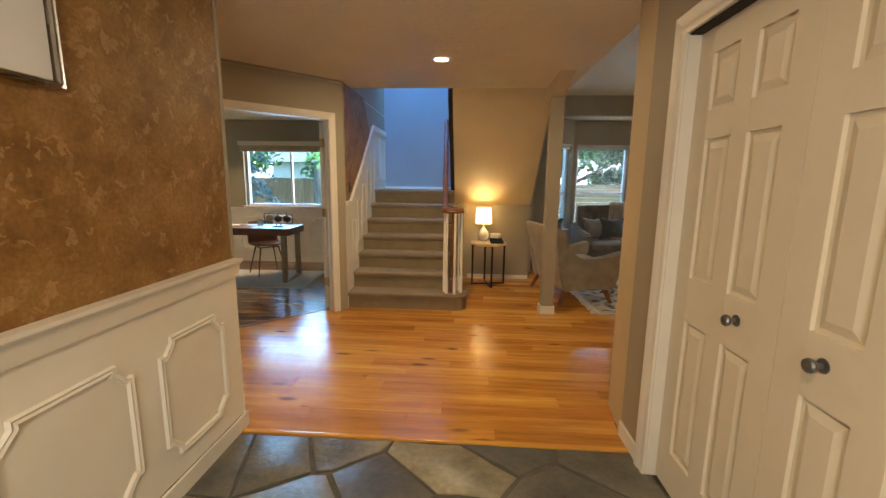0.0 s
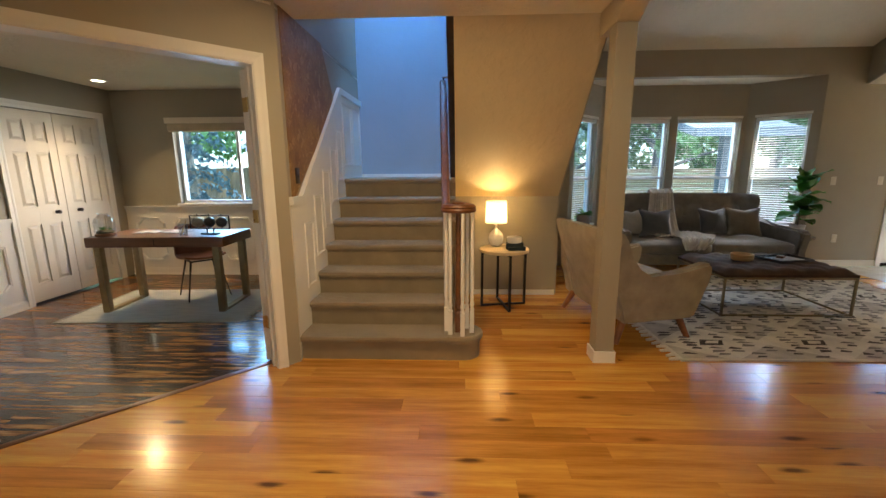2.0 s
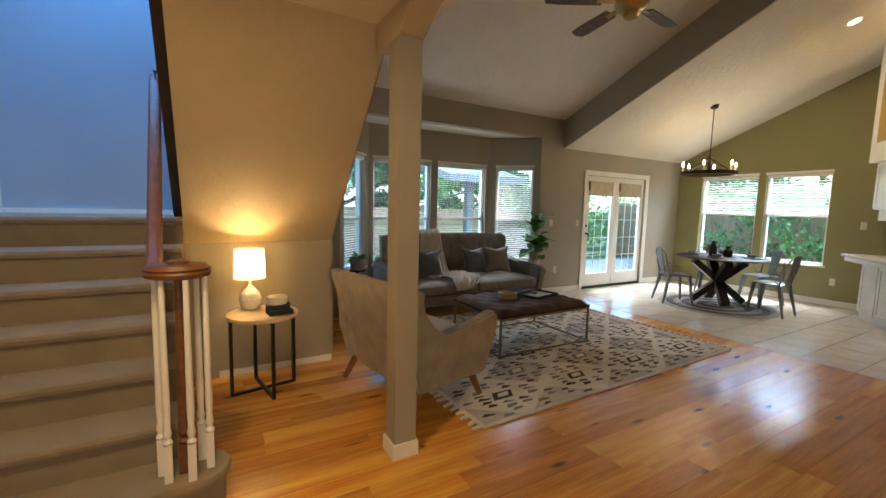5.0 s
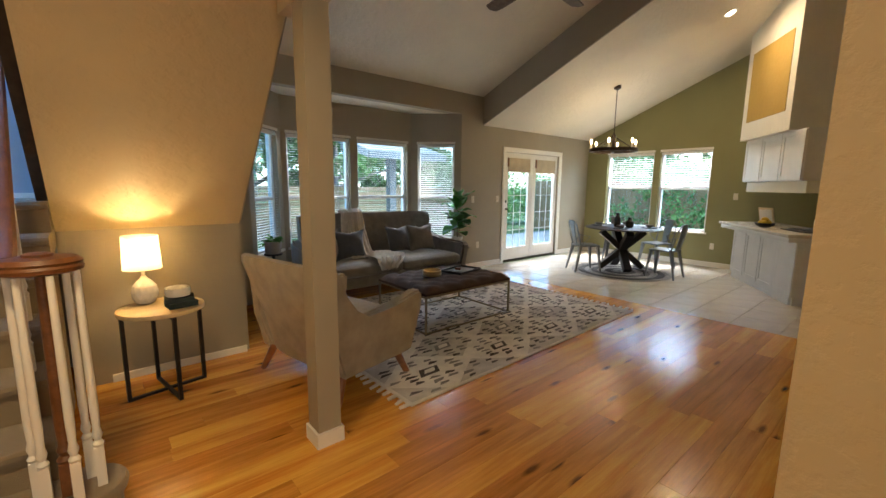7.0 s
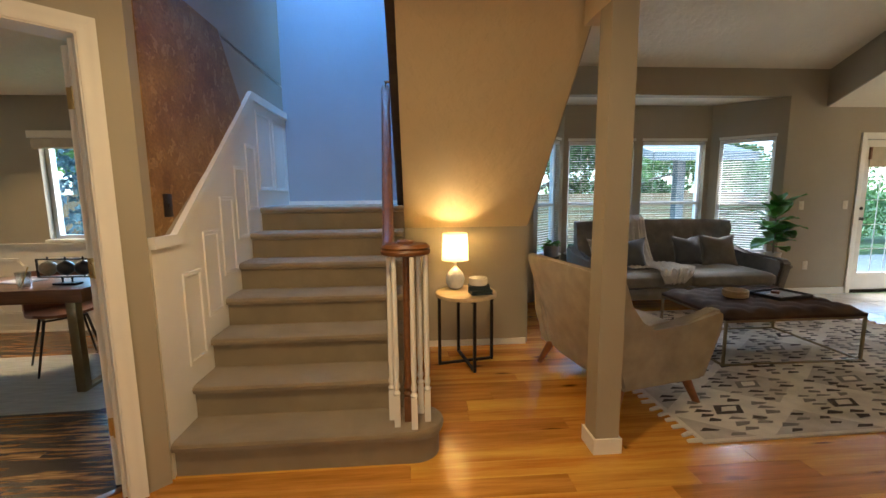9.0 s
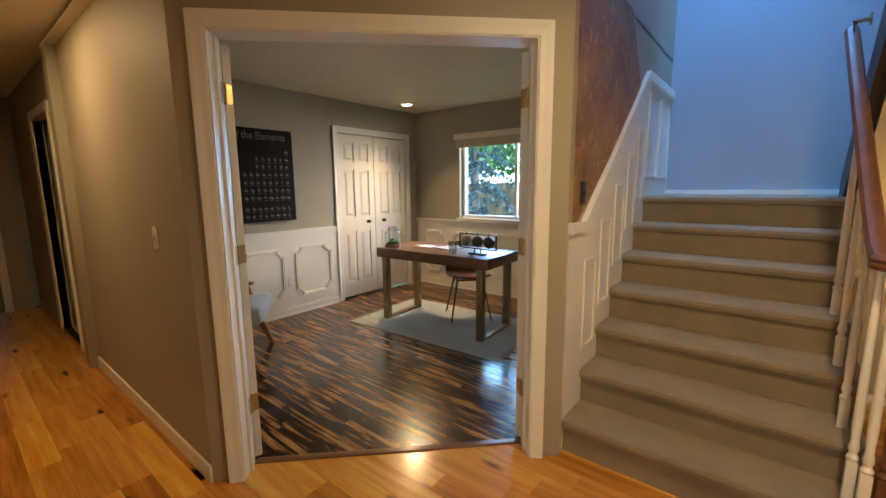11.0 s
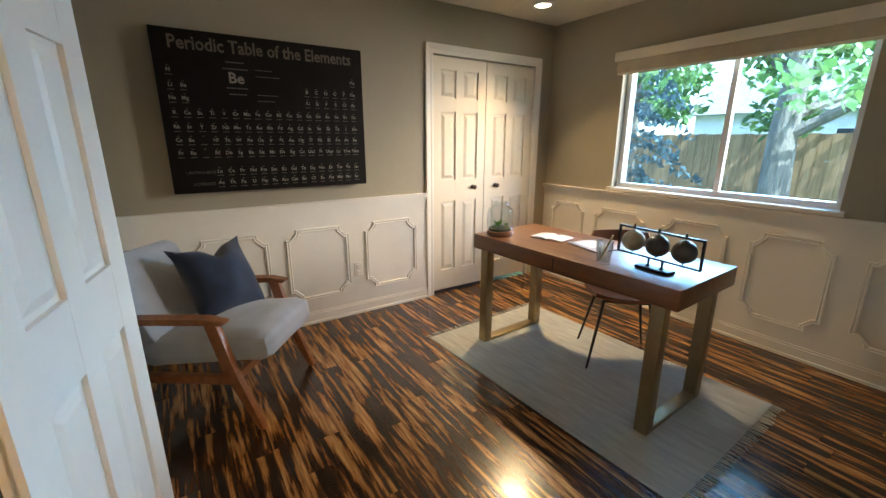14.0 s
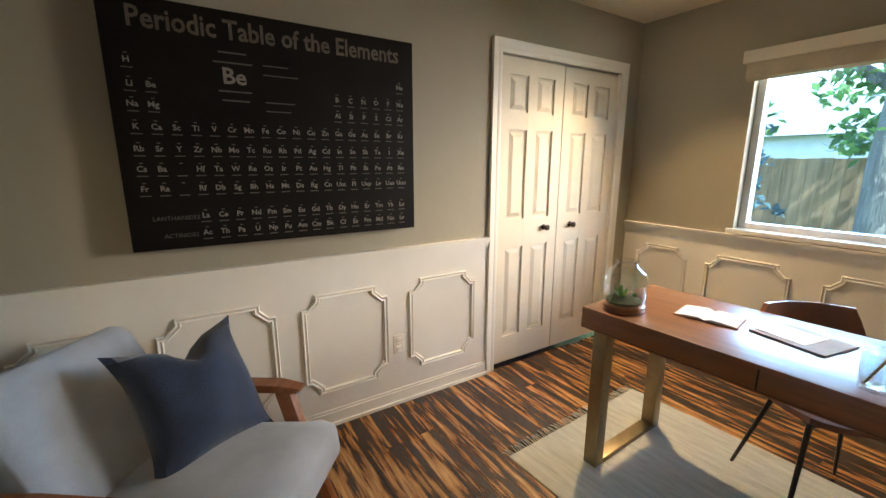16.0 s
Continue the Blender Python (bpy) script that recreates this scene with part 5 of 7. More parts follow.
def puff(x0, x1, y0, y1, z0, z1, r=0.05, crown=0.02, seg=4):
    """An upholstered block: rounded edges and a slightly domed top."""
    bm = bmesh.new()
    box(bm, x0, x1, y0, y1, z0, z1)
    bmesh.ops.subdivide_edges(bm, edges=bm.edges[:], cuts=5, use_grid_fill=True)
    cx, cy, cz = (x0 + x1) / 2, (y0 + y1) / 2, (z0 + z1) / 2
    hx, hy, hz = (x1 - x0) / 2, (y1 - y0) / 2, (z1 - z0) / 2
    for v in bm.verts:
        u, w_, q = (v.co.x - cx) / hx, (v.co.y - cy) / hy, (v.co.z - cz) / hz
        d = Vector((max(0, abs(u) * hx - (hx - r)), max(0, abs(w_) * hy - (hy - r)), max(0, abs(q) * hz - (hz - r))))
        if d.length > r:
            k = d * (r / d.length)
            v.co.x -= math.copysign(d.x - k.x, u)
            v.co.y -= math.copysign(d.y - k.y, w_)
            v.co.z -= math.copysign(d.z - k.z, q)
        v.co.z += crown * (1 - u * u) * (1 - w_ * w_) * (1 if q > 0 else 0)
    bmesh.ops.subdivide_edges(bm, edges=bm.edges[:], cuts=1, use_grid_fill=True, smooth=0.6)
    return bm


# office armchair: teak frame, pale cushions; local +y is the front
ac = thing("lounge_armchair", "pale blue-grey lounge armchair with teak show-wood arms", "armchair", pose(-3.785, 3.43, 0, 0, 0, -39))
bm = puff(-0.26, 0.26, -0.30, 0.40, -0.075, 0.075, 0.055, 0.03)
part("seat_cushion", moved(bm, pose(0, 0.11, 0.365, 7, 0, 0)), M["bluegrey"], ac)
bm = puff(-0.26, 0.26, -0.06, 0.06, 0.0, 0.50, 0.055, 0.0)
part("back_cushion", moved(bm, pose(0, -0.10, 0.37, 31, 0, 0)), M["bluegrey"], ac)
for s in (-1, 1):
    x = s * 0.295
    bm = bmesh.new()
    prism(bm, [(0.235, 0.548), (0.30, 0.548), (0.365, 0.30), (0.475, 0.0), (0.44, 0.0), (0.30, 0.30)], 'x', x - 0.019, x + 0.019)
    bmesh.ops.bevel(bm, geom=bm.edges[:], offset=0.004, segments=1, affect='EDGES')
    part("front_leg", bm, M["teak"], ac)
    bm = bmesh.new()
    prism(bm, [(-0.225, 0.52), (-0.165, 0.525), (-0.235, 0.26), (-0.40, 0.0), (-0.435, 0.0), (-0.30, 0.26)], 'x', x - 0.019, x + 0.019)
    bmesh.ops.bevel(bm, geom=bm.edges[:], offset=0.004, segments=1, affect='EDGES')
    part("rear_leg", bm, M["teak"], ac)
    bm = bmesh.new()
    prof = [(-0.34, 0.512), (-0.10, 0.532), (0.24, 0.549), (0.335, 0.547), (0.345, 0.566), (0.25, 0.578), (-0.10, 0.562), (-0.34, 0.536)]
    prism(bm, prof, 'x', x - 0.031, x + 0.031)
    bmesh.ops.bevel(bm, geom=bm.edges[:], offset=0.006, segments=2, affect='EDGES')
    part("armrest", bm, M["teak"], ac)
    bm = bmesh.new()
    prism(bm, [(-0.26, 0.215), (0.34, 0.24), (0.34, 0.285), (-0.26, 0.262)], 'x', x - 0.014, x + 0.014)
    part("side_rail", bm, M["teak"], ac)
part("front_rail", soft_box(-0.275, 0.275, 0.325, 0.35, 0.235, 0.275, 0.004), M["teak"], ac)
part("back_rail", soft_box(-0.275, 0.275, -0.28, -0.26, 0.22, 0.262, 0.004), M["teak"], ac)
cushion("navy_cushion", "navy blue square cushion propped on the armchair", pose(-3.865, 3.545, 0.605, -31, 0, 117), 0.425, 0.47, 0.27, M["navy"], sag=0.20)

# office rug with a short fringe
rug = thing("office_rug", "pale woven cotton rug with knotted fringe", "rug", pose(-2.79, 5.34, 0.0005, 0, 0, 2.6))
bm = bmesh.new()
nx, ny = 40, 24
g = [[bm.verts.new((-0.85 + 1.70 * i / nx, -0.53 + 1.06 * j / ny, 0.007 + 0.0015 * noise.noise((i * 0.35, j * 0.35, 3)))) for j in range(ny + 1)] for i in range(nx + 1)]
for i in range(nx):
    for j in range(ny):
        bm.faces.new((g[i][j], g[i + 1][j], g[i + 1][j + 1], g[i][j + 1]))
ext = bmesh.ops.extrude_face_region(bm, geom=bm.faces[:])
for v in [e for e in ext["geom"] if isinstance(e, bmesh.types.BMVert)]:
    v.co.z = 0.0
part("weave", bm, M["cotton_rug"], rug)
rng = random.Random(4)
for s in (-1, 1):
    bm = bmesh.new()
    for k in range(70):
        y = -0.525 + 1.05 * k / 69
        x, a = s * 0.85, rng.uniform(-0.5, 0.5)
        tube([(x - s * 0.004, y, 0.005), (x + s * 0.025, y + 0.012 * a, 0.006), (x + s * rng.uniform(0.04, 0.06), y + 0.035 * a, 0.003)], [0.003, 0.0035, 0.0025], 4, bm)
    tagged(part("fringe", bm, M["cotton_rug"], rug), kind="stuff")

# chart of the elements: black canvas with chalk lettering
ch = thing("wall_chart", "large black chart of chemical elements lettered in chalk grey", "wall chart", pose(-4.33, 4.005, 1.51, 0, 0, 90))
part("canvas", soft_box(-0.61, 0.61, -0.075, -0.035, -0.458, 0.458, 0.003), M["canvas_black"], ch)
part("stretcher", boxes((-0.585, 0.585, -0.035, -0.002, -0.43, 0.43)), M["black_wood"], ch)


def lettering(text, x, z, size, parent, material, name="lettering", bold=0.0, align='CENTER', width=None):
    """Flat lettering in the built-in font, turned into a mesh, standing in x-z and facing -y."""
    cu = bpy.data.curves.new(name, 'FONT')
    cu.body, cu.size, cu.align_x, cu.align_y, cu.offset, cu.resolution_u = text, size, align, 'CENTER', bold, 2
    tmp = new(name + "_tmp", cu)
    dg = bpy.context.evaluated_depsgraph_get()
    dg.update()
    me = bpy.data.meshes.new_from_object(tmp.evaluated_get(dg))
    bpy.data.objects.remove(tmp)
    bpy.data.curves.remove(cu)
    if width and len(me.vertices):
        xs = [v.co.x for v in me.vertices]
        k = width / (max(xs) - min(xs))
        for v in me.vertices:
            v.co.x *= k
    me.materials.clear()
    me.materials.append(material)
    o = new(name, me)
    o.parent = parent
    o.matrix_basis = pose(x, -0.0762, z, 90, 0, 0)
    return o


part_title = lettering("Periodic Table of the Elements", 0.0, 0.385, 0.1, ch, M["chalk_brown"], "title", 0.002, width=1.06)
ROWS_TABLE = ["1:H 18:He", "1:Li 2:Be 13:B 14:C 15:N 16:O 17:F 18:Ne", "1:Na 2:Mg 13:Al 14:Si 15:P 16:S 17:Cl 18:Ar",
              "K Ca Sc Ti V Cr Mn Fe Co Ni Cu Zn Ga Ge As Se Br Kr", "Rb Sr Y Zr Nb Mo Tc Ru Rh Pd Ag Cd In Sn Sb Te I Xe",
              "Cs Ba - Hf Ta W Re Os Ir Pt Au Hg Tl Pb Bi Po At Rn", "Fr Ra - Rf Db Sg Bh Hs Mt Ds Rg Cn Uut Fl Uup Lv Uus Uuo",
              "4:La 5:Ce 6:Pr 7:Nd 8:Pm 9:Sm 10:Eu 11:Gd 12:Tb 13:Dy 14:Ho 15:Er 16:Tm 17:Yb 18:Lu",
              "4:Ac 5:Th 6:Pa 7:U 8:Np 9:Pu 10:Am 11:Cm 12:Bk 13:Cf 14:Es 15:Fm 16:Md 17:No 18:Lr"]
ROW_Z = (0.235, 0.155, 0.085, 0.005, -0.075, -0.15, -0.225, -0.335, -0.405)
for row, z in zip(ROWS_TABLE, ROW_Z):
    for k, cell in enumerate(row.split()):
        col, sym = (int(cell.split(":")[0]), cell.split(":")[1]) if ":" in cell else (k + 1, cell)
        x = -0.545 + (col - 1) * 0.0635
        if sym != "-":
            lettering(sym, x, z + 0.006, 0.030, ch, M["chalk"], "symbol", 0.0006)
    bars = bmesh.new()
    cols = {int(c.split(":")[0]) if ":" in c else k + 1 for k, c in enumerate(row.split())}
    for col in cols:
        x = -0.545 + (col - 1) * 0.0635
        box(bars, x - 0.018, x + 0.018, -0.0765, -0.0752, z - 0.022, z - 0.018)
        box(bars, x - 0.006, x + 0.006, -0.0765, -0.0752, z + 0.026, z + 0.030)
    tagged(part("caption_strip", bars, M["chalk_dim"], ch), kind="stuff")
lettering("Be", -0.20, 0.215, 0.085, ch, M["chalk"], "large_symbol", 0.002)
for z, w in ((0.305, 0.05), (0.268, 0.07), (0.16, 0.06), (0.125, 0.05)):
    part("caption_strip", boxes((-0.20 - w, -0.20 + w, -0.0765, -0.0752, z - 0.003, z + 0.003), (-0.09, -0.09 + w * 2, -0.0765, -0.0752, z - 0.035, z - 0.031)), M["chalk_dim"], ch)
lettering("LANTHANIDES", -0.455, -0.335, 0.024, ch, M["chalk_dim"], "row_label")
lettering("ACTINIDES", -0.445, -0.405, 0.024, ch, M["chalk_dim"], "row_label")


# ---- windows and blinds ----
def window(name, label, m, w, h, rail=None, mullion=None, sill=True, depth=0.13, casing_w=0.0):
    """A vinyl window in an opening w x h, its lower left inside corner at the origin, local y out of the room."""
    t = thing(name, label, "window", m, kind="structure")
    f = 0.04
    yb = depth * 0.5
    part("window_frame", boxes((0, f, yb, depth, 0, h), (w - f, w, yb, depth, 0, h), (f, w - f, yb, depth, 0, f), (f, w - f, yb, depth, h - f, h)), M["vinyl"], t)
    cells = [(f, w - f, f, h - f)]
    if rail:
        part("meeting_rail", boxes((f, w - f, yb - 0.008, depth - 0.02, rail - 0.022, rail + 0.022)), M["vinyl"], t)
        cells = [(f, w - f, f, rail - 0.022), (f, w - f, rail + 0.022, h - f)]
    if mullion:
        part("mullion", boxes((mullion - 0.018, mullion + 0.018, yb + 0.012, depth - 0.02, f, h - f)), M["vinyl"], t)
        cells = [(f, mullion - 0.025, f, h - f), (mullion + 0.025, w - f, f, h - f)]
    for x0, x1, z0, z1 in cells:
        o = part("pane", boxes((x0, x1, depth * 0.72, depth * 0.72 + 0.004, z0, z1)), M["glass"], t)
        o.visible_shadow = False
    if sill:
        part("sill", soft_box(-0.03, w + 0.03, -0.035, yb, -0.028, 0.003, 0.005), M["white"], t)
    if casing_w:
        part("head_trim", boxes((-0.01, w + 0.01, -0.014, -0.001, h, h + casing_w)), M["white"], t)
    return t


def blind(m, w, h, drop, pitch=0.042, tilt=12, depth=0.017, group="window blinds", label="white horizontal slat blind, lowered over the window"):
    """Slatted blind: head rail, single slats, bottom rail."""
    t = thing("window_blind", label, "blind", m, group=group)
    part("head_rail", soft_box(0.004, w - 0.004, 0.0, 0.045, h - 0.05, h - 0.002, 0.003), M["blind"], t)
    n = int((drop - 0.06) / pitch)
    bm = bmesh.new()
    prism(bm, [(-depth, -0.0016), (0, 0.0), (depth, -0.0016), (depth, -0.0008), (0, 0.0009), (-depth, -0.0008)], 'x', 0.008, w - 0.008)
    first = part("slat", bm, M["blind"], t, m=pose(0, 0.026, h - 0.075, tilt, 0, 0))
    for k in range(1, n):
        again(first, pose(0, 0.026, h - 0.075 - pitch * k, tilt, 0, 0))
    part("bottom_rail", soft_box(0.006, w - 0.006, 0.012, 0.040, h - drop - 0.012, h - drop + 0.006, 0.003), M["blind"], t)
    for x in (w * 0.2, w * 0.8):
        part("ladder_cord", tube([(x, 0.026, h - 0.05), (x, 0.026, h - drop)], 0.0012, 5), M["blind"], t)
    return t


BAYL = "white double-hung bay window"
for x0, x1 in ((2.33, 3.27), (3.39, 4.31)):
    window("window_bay", BAYL, pose(x0, 7.77, 0.56), x1 - x0, 1.54, 0.68, casing_w=0.035)
    blind(pose(x0 + 0.01, 7.775, 0.56), x1 - x0 - 0.02, 1.535, 1.50, 0.032, 0, 0.0125)
for p, q in (bay[0], bay[2]):
    L = math.hypot(q[0] - p[0], q[1] - p[1])
    mm = pose(p[0], p[1], 0, 0, 0, math.degrees(math.atan2(q[1] - p[1], q[0] - p[0]))) @ pose(0.11, 0, 0.56)
    window("window_bay_side", "tall white double-hung window in the angled bay wall", mm, L - 0.22, 1.54, 0.68, casing_w=0.035)
    blind(mm @ pose(0.01, 0.005, 0), L - 0.24, 1.535, 1.50, 0.032, 32 if p[0] > 3 else 6, 0.0125)
for y0, y1 in ((4.74, 5.63), (5.75, 6.72)):
    mm = pose(8.86, y1, 0.62, 0, 0, -90)
    window("window_dining", "white double-hung dining room window", mm, y1 - y0, 1.50, 0.80, casing_w=0.045, depth=0.14)
    blind(mm @ pose(0.01, 0.005, 0), y1 - y0 - 0.02, 1.495, 0.70, 0.044, 16, label="white slat blind raised over the upper sash")
window("window_office", "white sliding office window", pose(-3.56, 6.62, 0.97), 1.51, 1.03, None, 0.80, depth=0.14)
va = thing("window_valance", "rolled linen shade under a cream wooden valance", "blind", pose(-3.60, 6.62, 1.93))
part("valance_board", soft_box(-0.02, 1.61, -0.05, -0.002, 0.06, 0.13, 0.004), M["cream"], va)
bm = bmesh.new()
prism(bm, [(-0.006, -0.045), (-0.03, -0.03), (-0.036, 0.01), (-0.03, 0.059), (-0.008, 0.059)], 'x', 0.0, 1.59)
part("fabric_roll", bm, M["valance"], va, "folded linen fabric")

# glazed opening added past the passage for the far room's pale lit strip
window("window_far_room", "tall glazed opening standing in for a pale lit strip", pose(-9.4, 2.27, 0.05, 0, 0, 90), 0.7, 2.05, depth=0.1, sill=False)

# sheet added over the opening to dim its light to blue-grey
dim_sheet = thing("roller_shade", "added translucent sheet that dims the pale far strip", "blind", pose(-9.385, 2.27, 0.05, 0, 0, 90))
part("cloth", boxes((0.0, 0.7, -0.012, -0.008, 0.02, 2.04)), translucent("slate_shade_cloth", (0.22, 0.25, 0.25)), dim_sheet)
part("bottom_bar", boxes((0.0, 0.7, -0.018, -0.004, 0.0, 0.02)), M["vinyl"], dim_sheet)

# garden double doors
gd = thing("door_garden", "white glazed garden double doors with grid and linen shades", "door", pose(6.08, 7.19, 0.03), kind="structure")
pr = [(0.0, 0.0), (0.0, -0.012), (0.02, -0.016), (0.05, -0.02), (0.08, -0.022), (0.08, 0)]
for x, s in ((0.0, -1), (1.66, 1)):
    bm = bmesh.new()
    prism(bm, [(x + s * u, d) for u, d in pr], 'z', -0.03, 2.10)
    part("side_casing", bm, M["white"], gd)
bm = bmesh.new()
prism(bm, [(d, 2.02 + u) for u, d in pr], 'x', -0.079, 1.739)
part("head_casing", bm, M["white"], gd)
part("threshold", soft_box(0.0, 1.66, 0.0, 0.13, -0.03, 0.012, 0.004), M["dark_bronze"], gd, "dark metal threshold")
for k, x in enumerate((0.012, 0.834)):
    w = 0.814
    leaf = part("door_leaf", boxes((0, 0.11, 0.03, 0.072, 0.013, 2.01), (w - 0.11, w, 0.03, 0.072, 0.013, 2.01), (0.11, w - 0.11, 0.03, 0.072, 0.013, 0.24), (0.11, w - 0.11, 0.03, 0.072, 1.89, 2.01)), M["white"], gd, m=pose(x, 0, 0))
    o = part("pane", boxes((0.11, w - 0.11, 0.049, 0.053, 0.24, 1.89)), M["glass"], leaf)
    o.visible_shadow = False
    for j in range(1, 5):
        z = 0.24 + 1.65 * j / 5
        part("glazing_bar", boxes((0.11, w - 0.11, 0.044, 0.048, z - 0.005, z + 0.005)), M["vinyl"], leaf)
    for xb in (0.11 + (w - 0.22) / 3, 0.11 + 2 * (w - 0.22) / 3):
        part("glazing_bar", boxes((xb - 0.005, xb + 0.005, 0.0435, 0.0485, 0.24, 1.89)), M["vinyl"], leaf)
    bm = bmesh.new()
    prism(bm, [(0.026, 1.66), (0.012, 1.68), (0.016, 1.74), (0.008, 1.77), (0.014, 1.83), (0.010, 1.92), (0.028, 1.92)], 'x', 0.09, w - 0.09)
    part("linen_shade", bm, M["valance"], leaf, "gathered linen shade")
    part("shade_bracket", soft_box(0.075, 0.10, 0.004, 0.029, 1.76, 1.92, 0.003), M["walnut"], leaf, "dark wood bracket")
    if k == 0:
        knob_on(leaf, 0.06, 0.03, 0.98, -1, M["dark_bronze"])
        part("deadbolt", moved(lathe([(0.024, 0), (0.024, 0.006), (0.012, 0.012)], 14), pose(0.06, 0.03, 1.12, 90, 0, 0)), M["dark_bronze"], leaf)


# ---- living room ----
def tapered_leg(x, y, dx, dy, h, r0=0.026, r1=0.016):
    return tube([(x, y, h), (x + dx, y + dy, 0.0)], [r0, r1], 12)


arm = thing("living_armchair", "oatmeal tweed armchair with sloping arms on wooden legs", "armchair", pose(1.69, 4.97, 0.0, 0, 0, 12))
bm = bmesh.new()
n = 16
rows = []
for i in range(n + 1):
    u = i / n * 2 - 1
    tz = 0.935 - 0.02 * abs(u) ** 3
    k = 1 + 0.05 * abs(u) ** 4
    prof = [(-0.37, 0.17), (-0.435, 0.45), (-0.51, 0.70), (-0.565, tz - 0.05), (-0.56, tz - 0.01), (-0.525, tz), (-0.47, tz - 0.02), (-0.435, tz - 0.07), (-0.36, 0.66), (-0.26, 0.40), (-0.24, 0.17)]
    rows.append([bm.verts.new((x + 0.06 * abs(u) ** 3, u * (0.43 + 0.065 * min(1, z / 0.8)), z)) for x, z in prof])
for p, q in zip(rows, rows[1:]):
    for j in range(len(p)):
        bm.faces.new((p[j], p[(j + 1) % len(p)], q[(j + 1) % len(p)], q[j]))
bm.faces.new(rows[0])
bm.faces.new(rows[-1][::-1])
bmesh.ops.bevel(bm, geom=[e for e in bm.edges if abs(abs(e.verts[0].co.y) - abs(e.verts[1].co.y)) < 1e-6 and e.is_boundary], offset=0.01, segments=1, affect='EDGES')
part("backrest", bm, M["armchair"], arm)
for s in (-1, 1):
    bm = bmesh.new()
    prof = [(-0.37, 0.172), (0.27, 0.182), (0.37, 0.50), (0.40, 0.58), (0.39, 0.625), (0.35, 0.64), (0.08, 0.565), (-0.16, 0.53), (-0.27, 0.60), (-0.40, 0.86), (-0.47, 0.80), (-0.43, 0.45)]
    prism(bm, prof, 'y', s * 0.44 - 0.055, s * 0.44 + 0.055)
    bmesh.ops.bevel(bm, geom=bm.edges[:], offset=0.022, segments=3, affect='EDGES')
    part("armrest", bm, M["armchair"], arm)
part("seat_base", soft_box(-0.34, 0.29, -0.39, 0.39, 0.175, 0.32, 0.02), M["armchair"], arm)
part("seat_cushion", puff(-0.28, 0.34, -0.382, 0.382, 0.321, 0.46, 0.05, 0.025), M["armchair"], arm)
for x, y, dx, dy in ((0.18, -0.41, 0.07, -0.05), (0.18, 0.41, 0.07, 0.05), (-0.32, -0.41, -0.08, -0.05), (-0.32, 0.41, -0.08, 0.05)):
    part("leg", tapered_leg(x, y, dx, dy, 0.185, 0.032, 0.021), M["teak"], arm, "splayed reddish wood leg")

SOFA = pose(3.32, 6.90, 0)
sofa = thing("sofa", "grey tweed sofa with button-tufted back", "sofa", SOFA)
W = 1.03
bm = bmesh.new()
nu, nv = 72, 18
front = []
for i in range(nu + 1):
    u = -1 + 2 * i / nu
    col = []
    for j in range(nv + 1):
        v = j / nv
        z = 0.42 + 0.62 * v
        tuft = 0.0
        if 0.25 < v < 0.98:
            a, b = u * 8.0, (v - 0.25) / 0.73 * 3.0
            tuft = 0.028 * abs(math.cos(math.pi * a / 2 + (math.pi / 2 if int(b) % 2 else 0))) ** 0.5 * abs(math.sin(math.pi * b)) ** 0.4
        col.append(bm.verts.new((u * W * (1 + 0.02 * v), 0.27 + 0.13 * v - tuft, z - 0.03 * abs(u) ** 6 * v)))
    front.append(col)
for i in range(nu):
    for j in range(nv):
        bm.faces.new((front[i][j], front[i + 1][j], front[i + 1][j + 1], front[i][j + 1]))
back = [[bm.verts.new((x * W * (1 + 0.02 * k), y, z)) for x in (-1, 1)] for y, z, k in ((0.46, 1.025, 1), (0.44, 0.20, 0), (0.28, 0.20, 0))]
top_edge, low_edge = [c[-1] for c in front], [c[0] for c in front]
bm.faces.new(top_edge + [back[0][1], back[0][0]])
bm.faces.new((back[0][0], back[0][1], back[1][1], back[1][0]))
bm.faces.new((back[1][0], back[1][1], back[2][1], back[2][0]))
bm.faces.new([back[2][0], back[2][1]] + low_edge[::-1])
bm.faces.new([back[0][0], back[1][0], back[2][0]] + front[0])
bm.faces.new([back[0][1], back[1][1], back[2][1]] + front[-1])
part("backrest", bm, M["sofa"], sofa)
rng = random.Random(9)
for r, z in enumerate((0.73, 0.89)):
    for k in range(-7, 8):
        x = (k + (0.5 if r else 0)) * W / 7.6
        if abs(x) < W * 0.95:
            part("button", lathe([(0.013, 0), (0.011, 0.005), (0.004, 0.007)], 10), M["sofa"], sofa, m=pose(x, 0.27 + 0.13 * (z - 0.42) / 0.62 + 0.002, z, 80, 0, 0))
for s in (-1, 1):
    bm = bmesh.new()
    prof = [(0.44, 0.20), (-0.40, 0.20), (-0.48, 0.52), (-0.47, 0.60), (-0.40, 0.625), (0.10, 0.60), (0.46, 0.72)]
    prism(bm, prof, 'x', s * (W + 0.05) - 0.065, s * (W + 0.05) + 0.065)
    bmesh.ops.bevel(bm, geom=bm.edges[:], offset=0.028, segments=3, affect='EDGES')
    part("armrest", bm, M["sofa"], sofa)
part("seat_base", soft_box(-W + 0.02, W - 0.02, -0.40, 0.40, 0.17, 0.315, 0.025), M["sofa"], sofa)
for s in (-1, 1):
    part("seat_cushion", puff(min(0.004 * s, s * (W - 0.03)), max(0.004 * s, s * (W - 0.03)), -0.46, 0.29, 0.316, 0.455, 0.05, 0.03), M["sofa"], sofa)
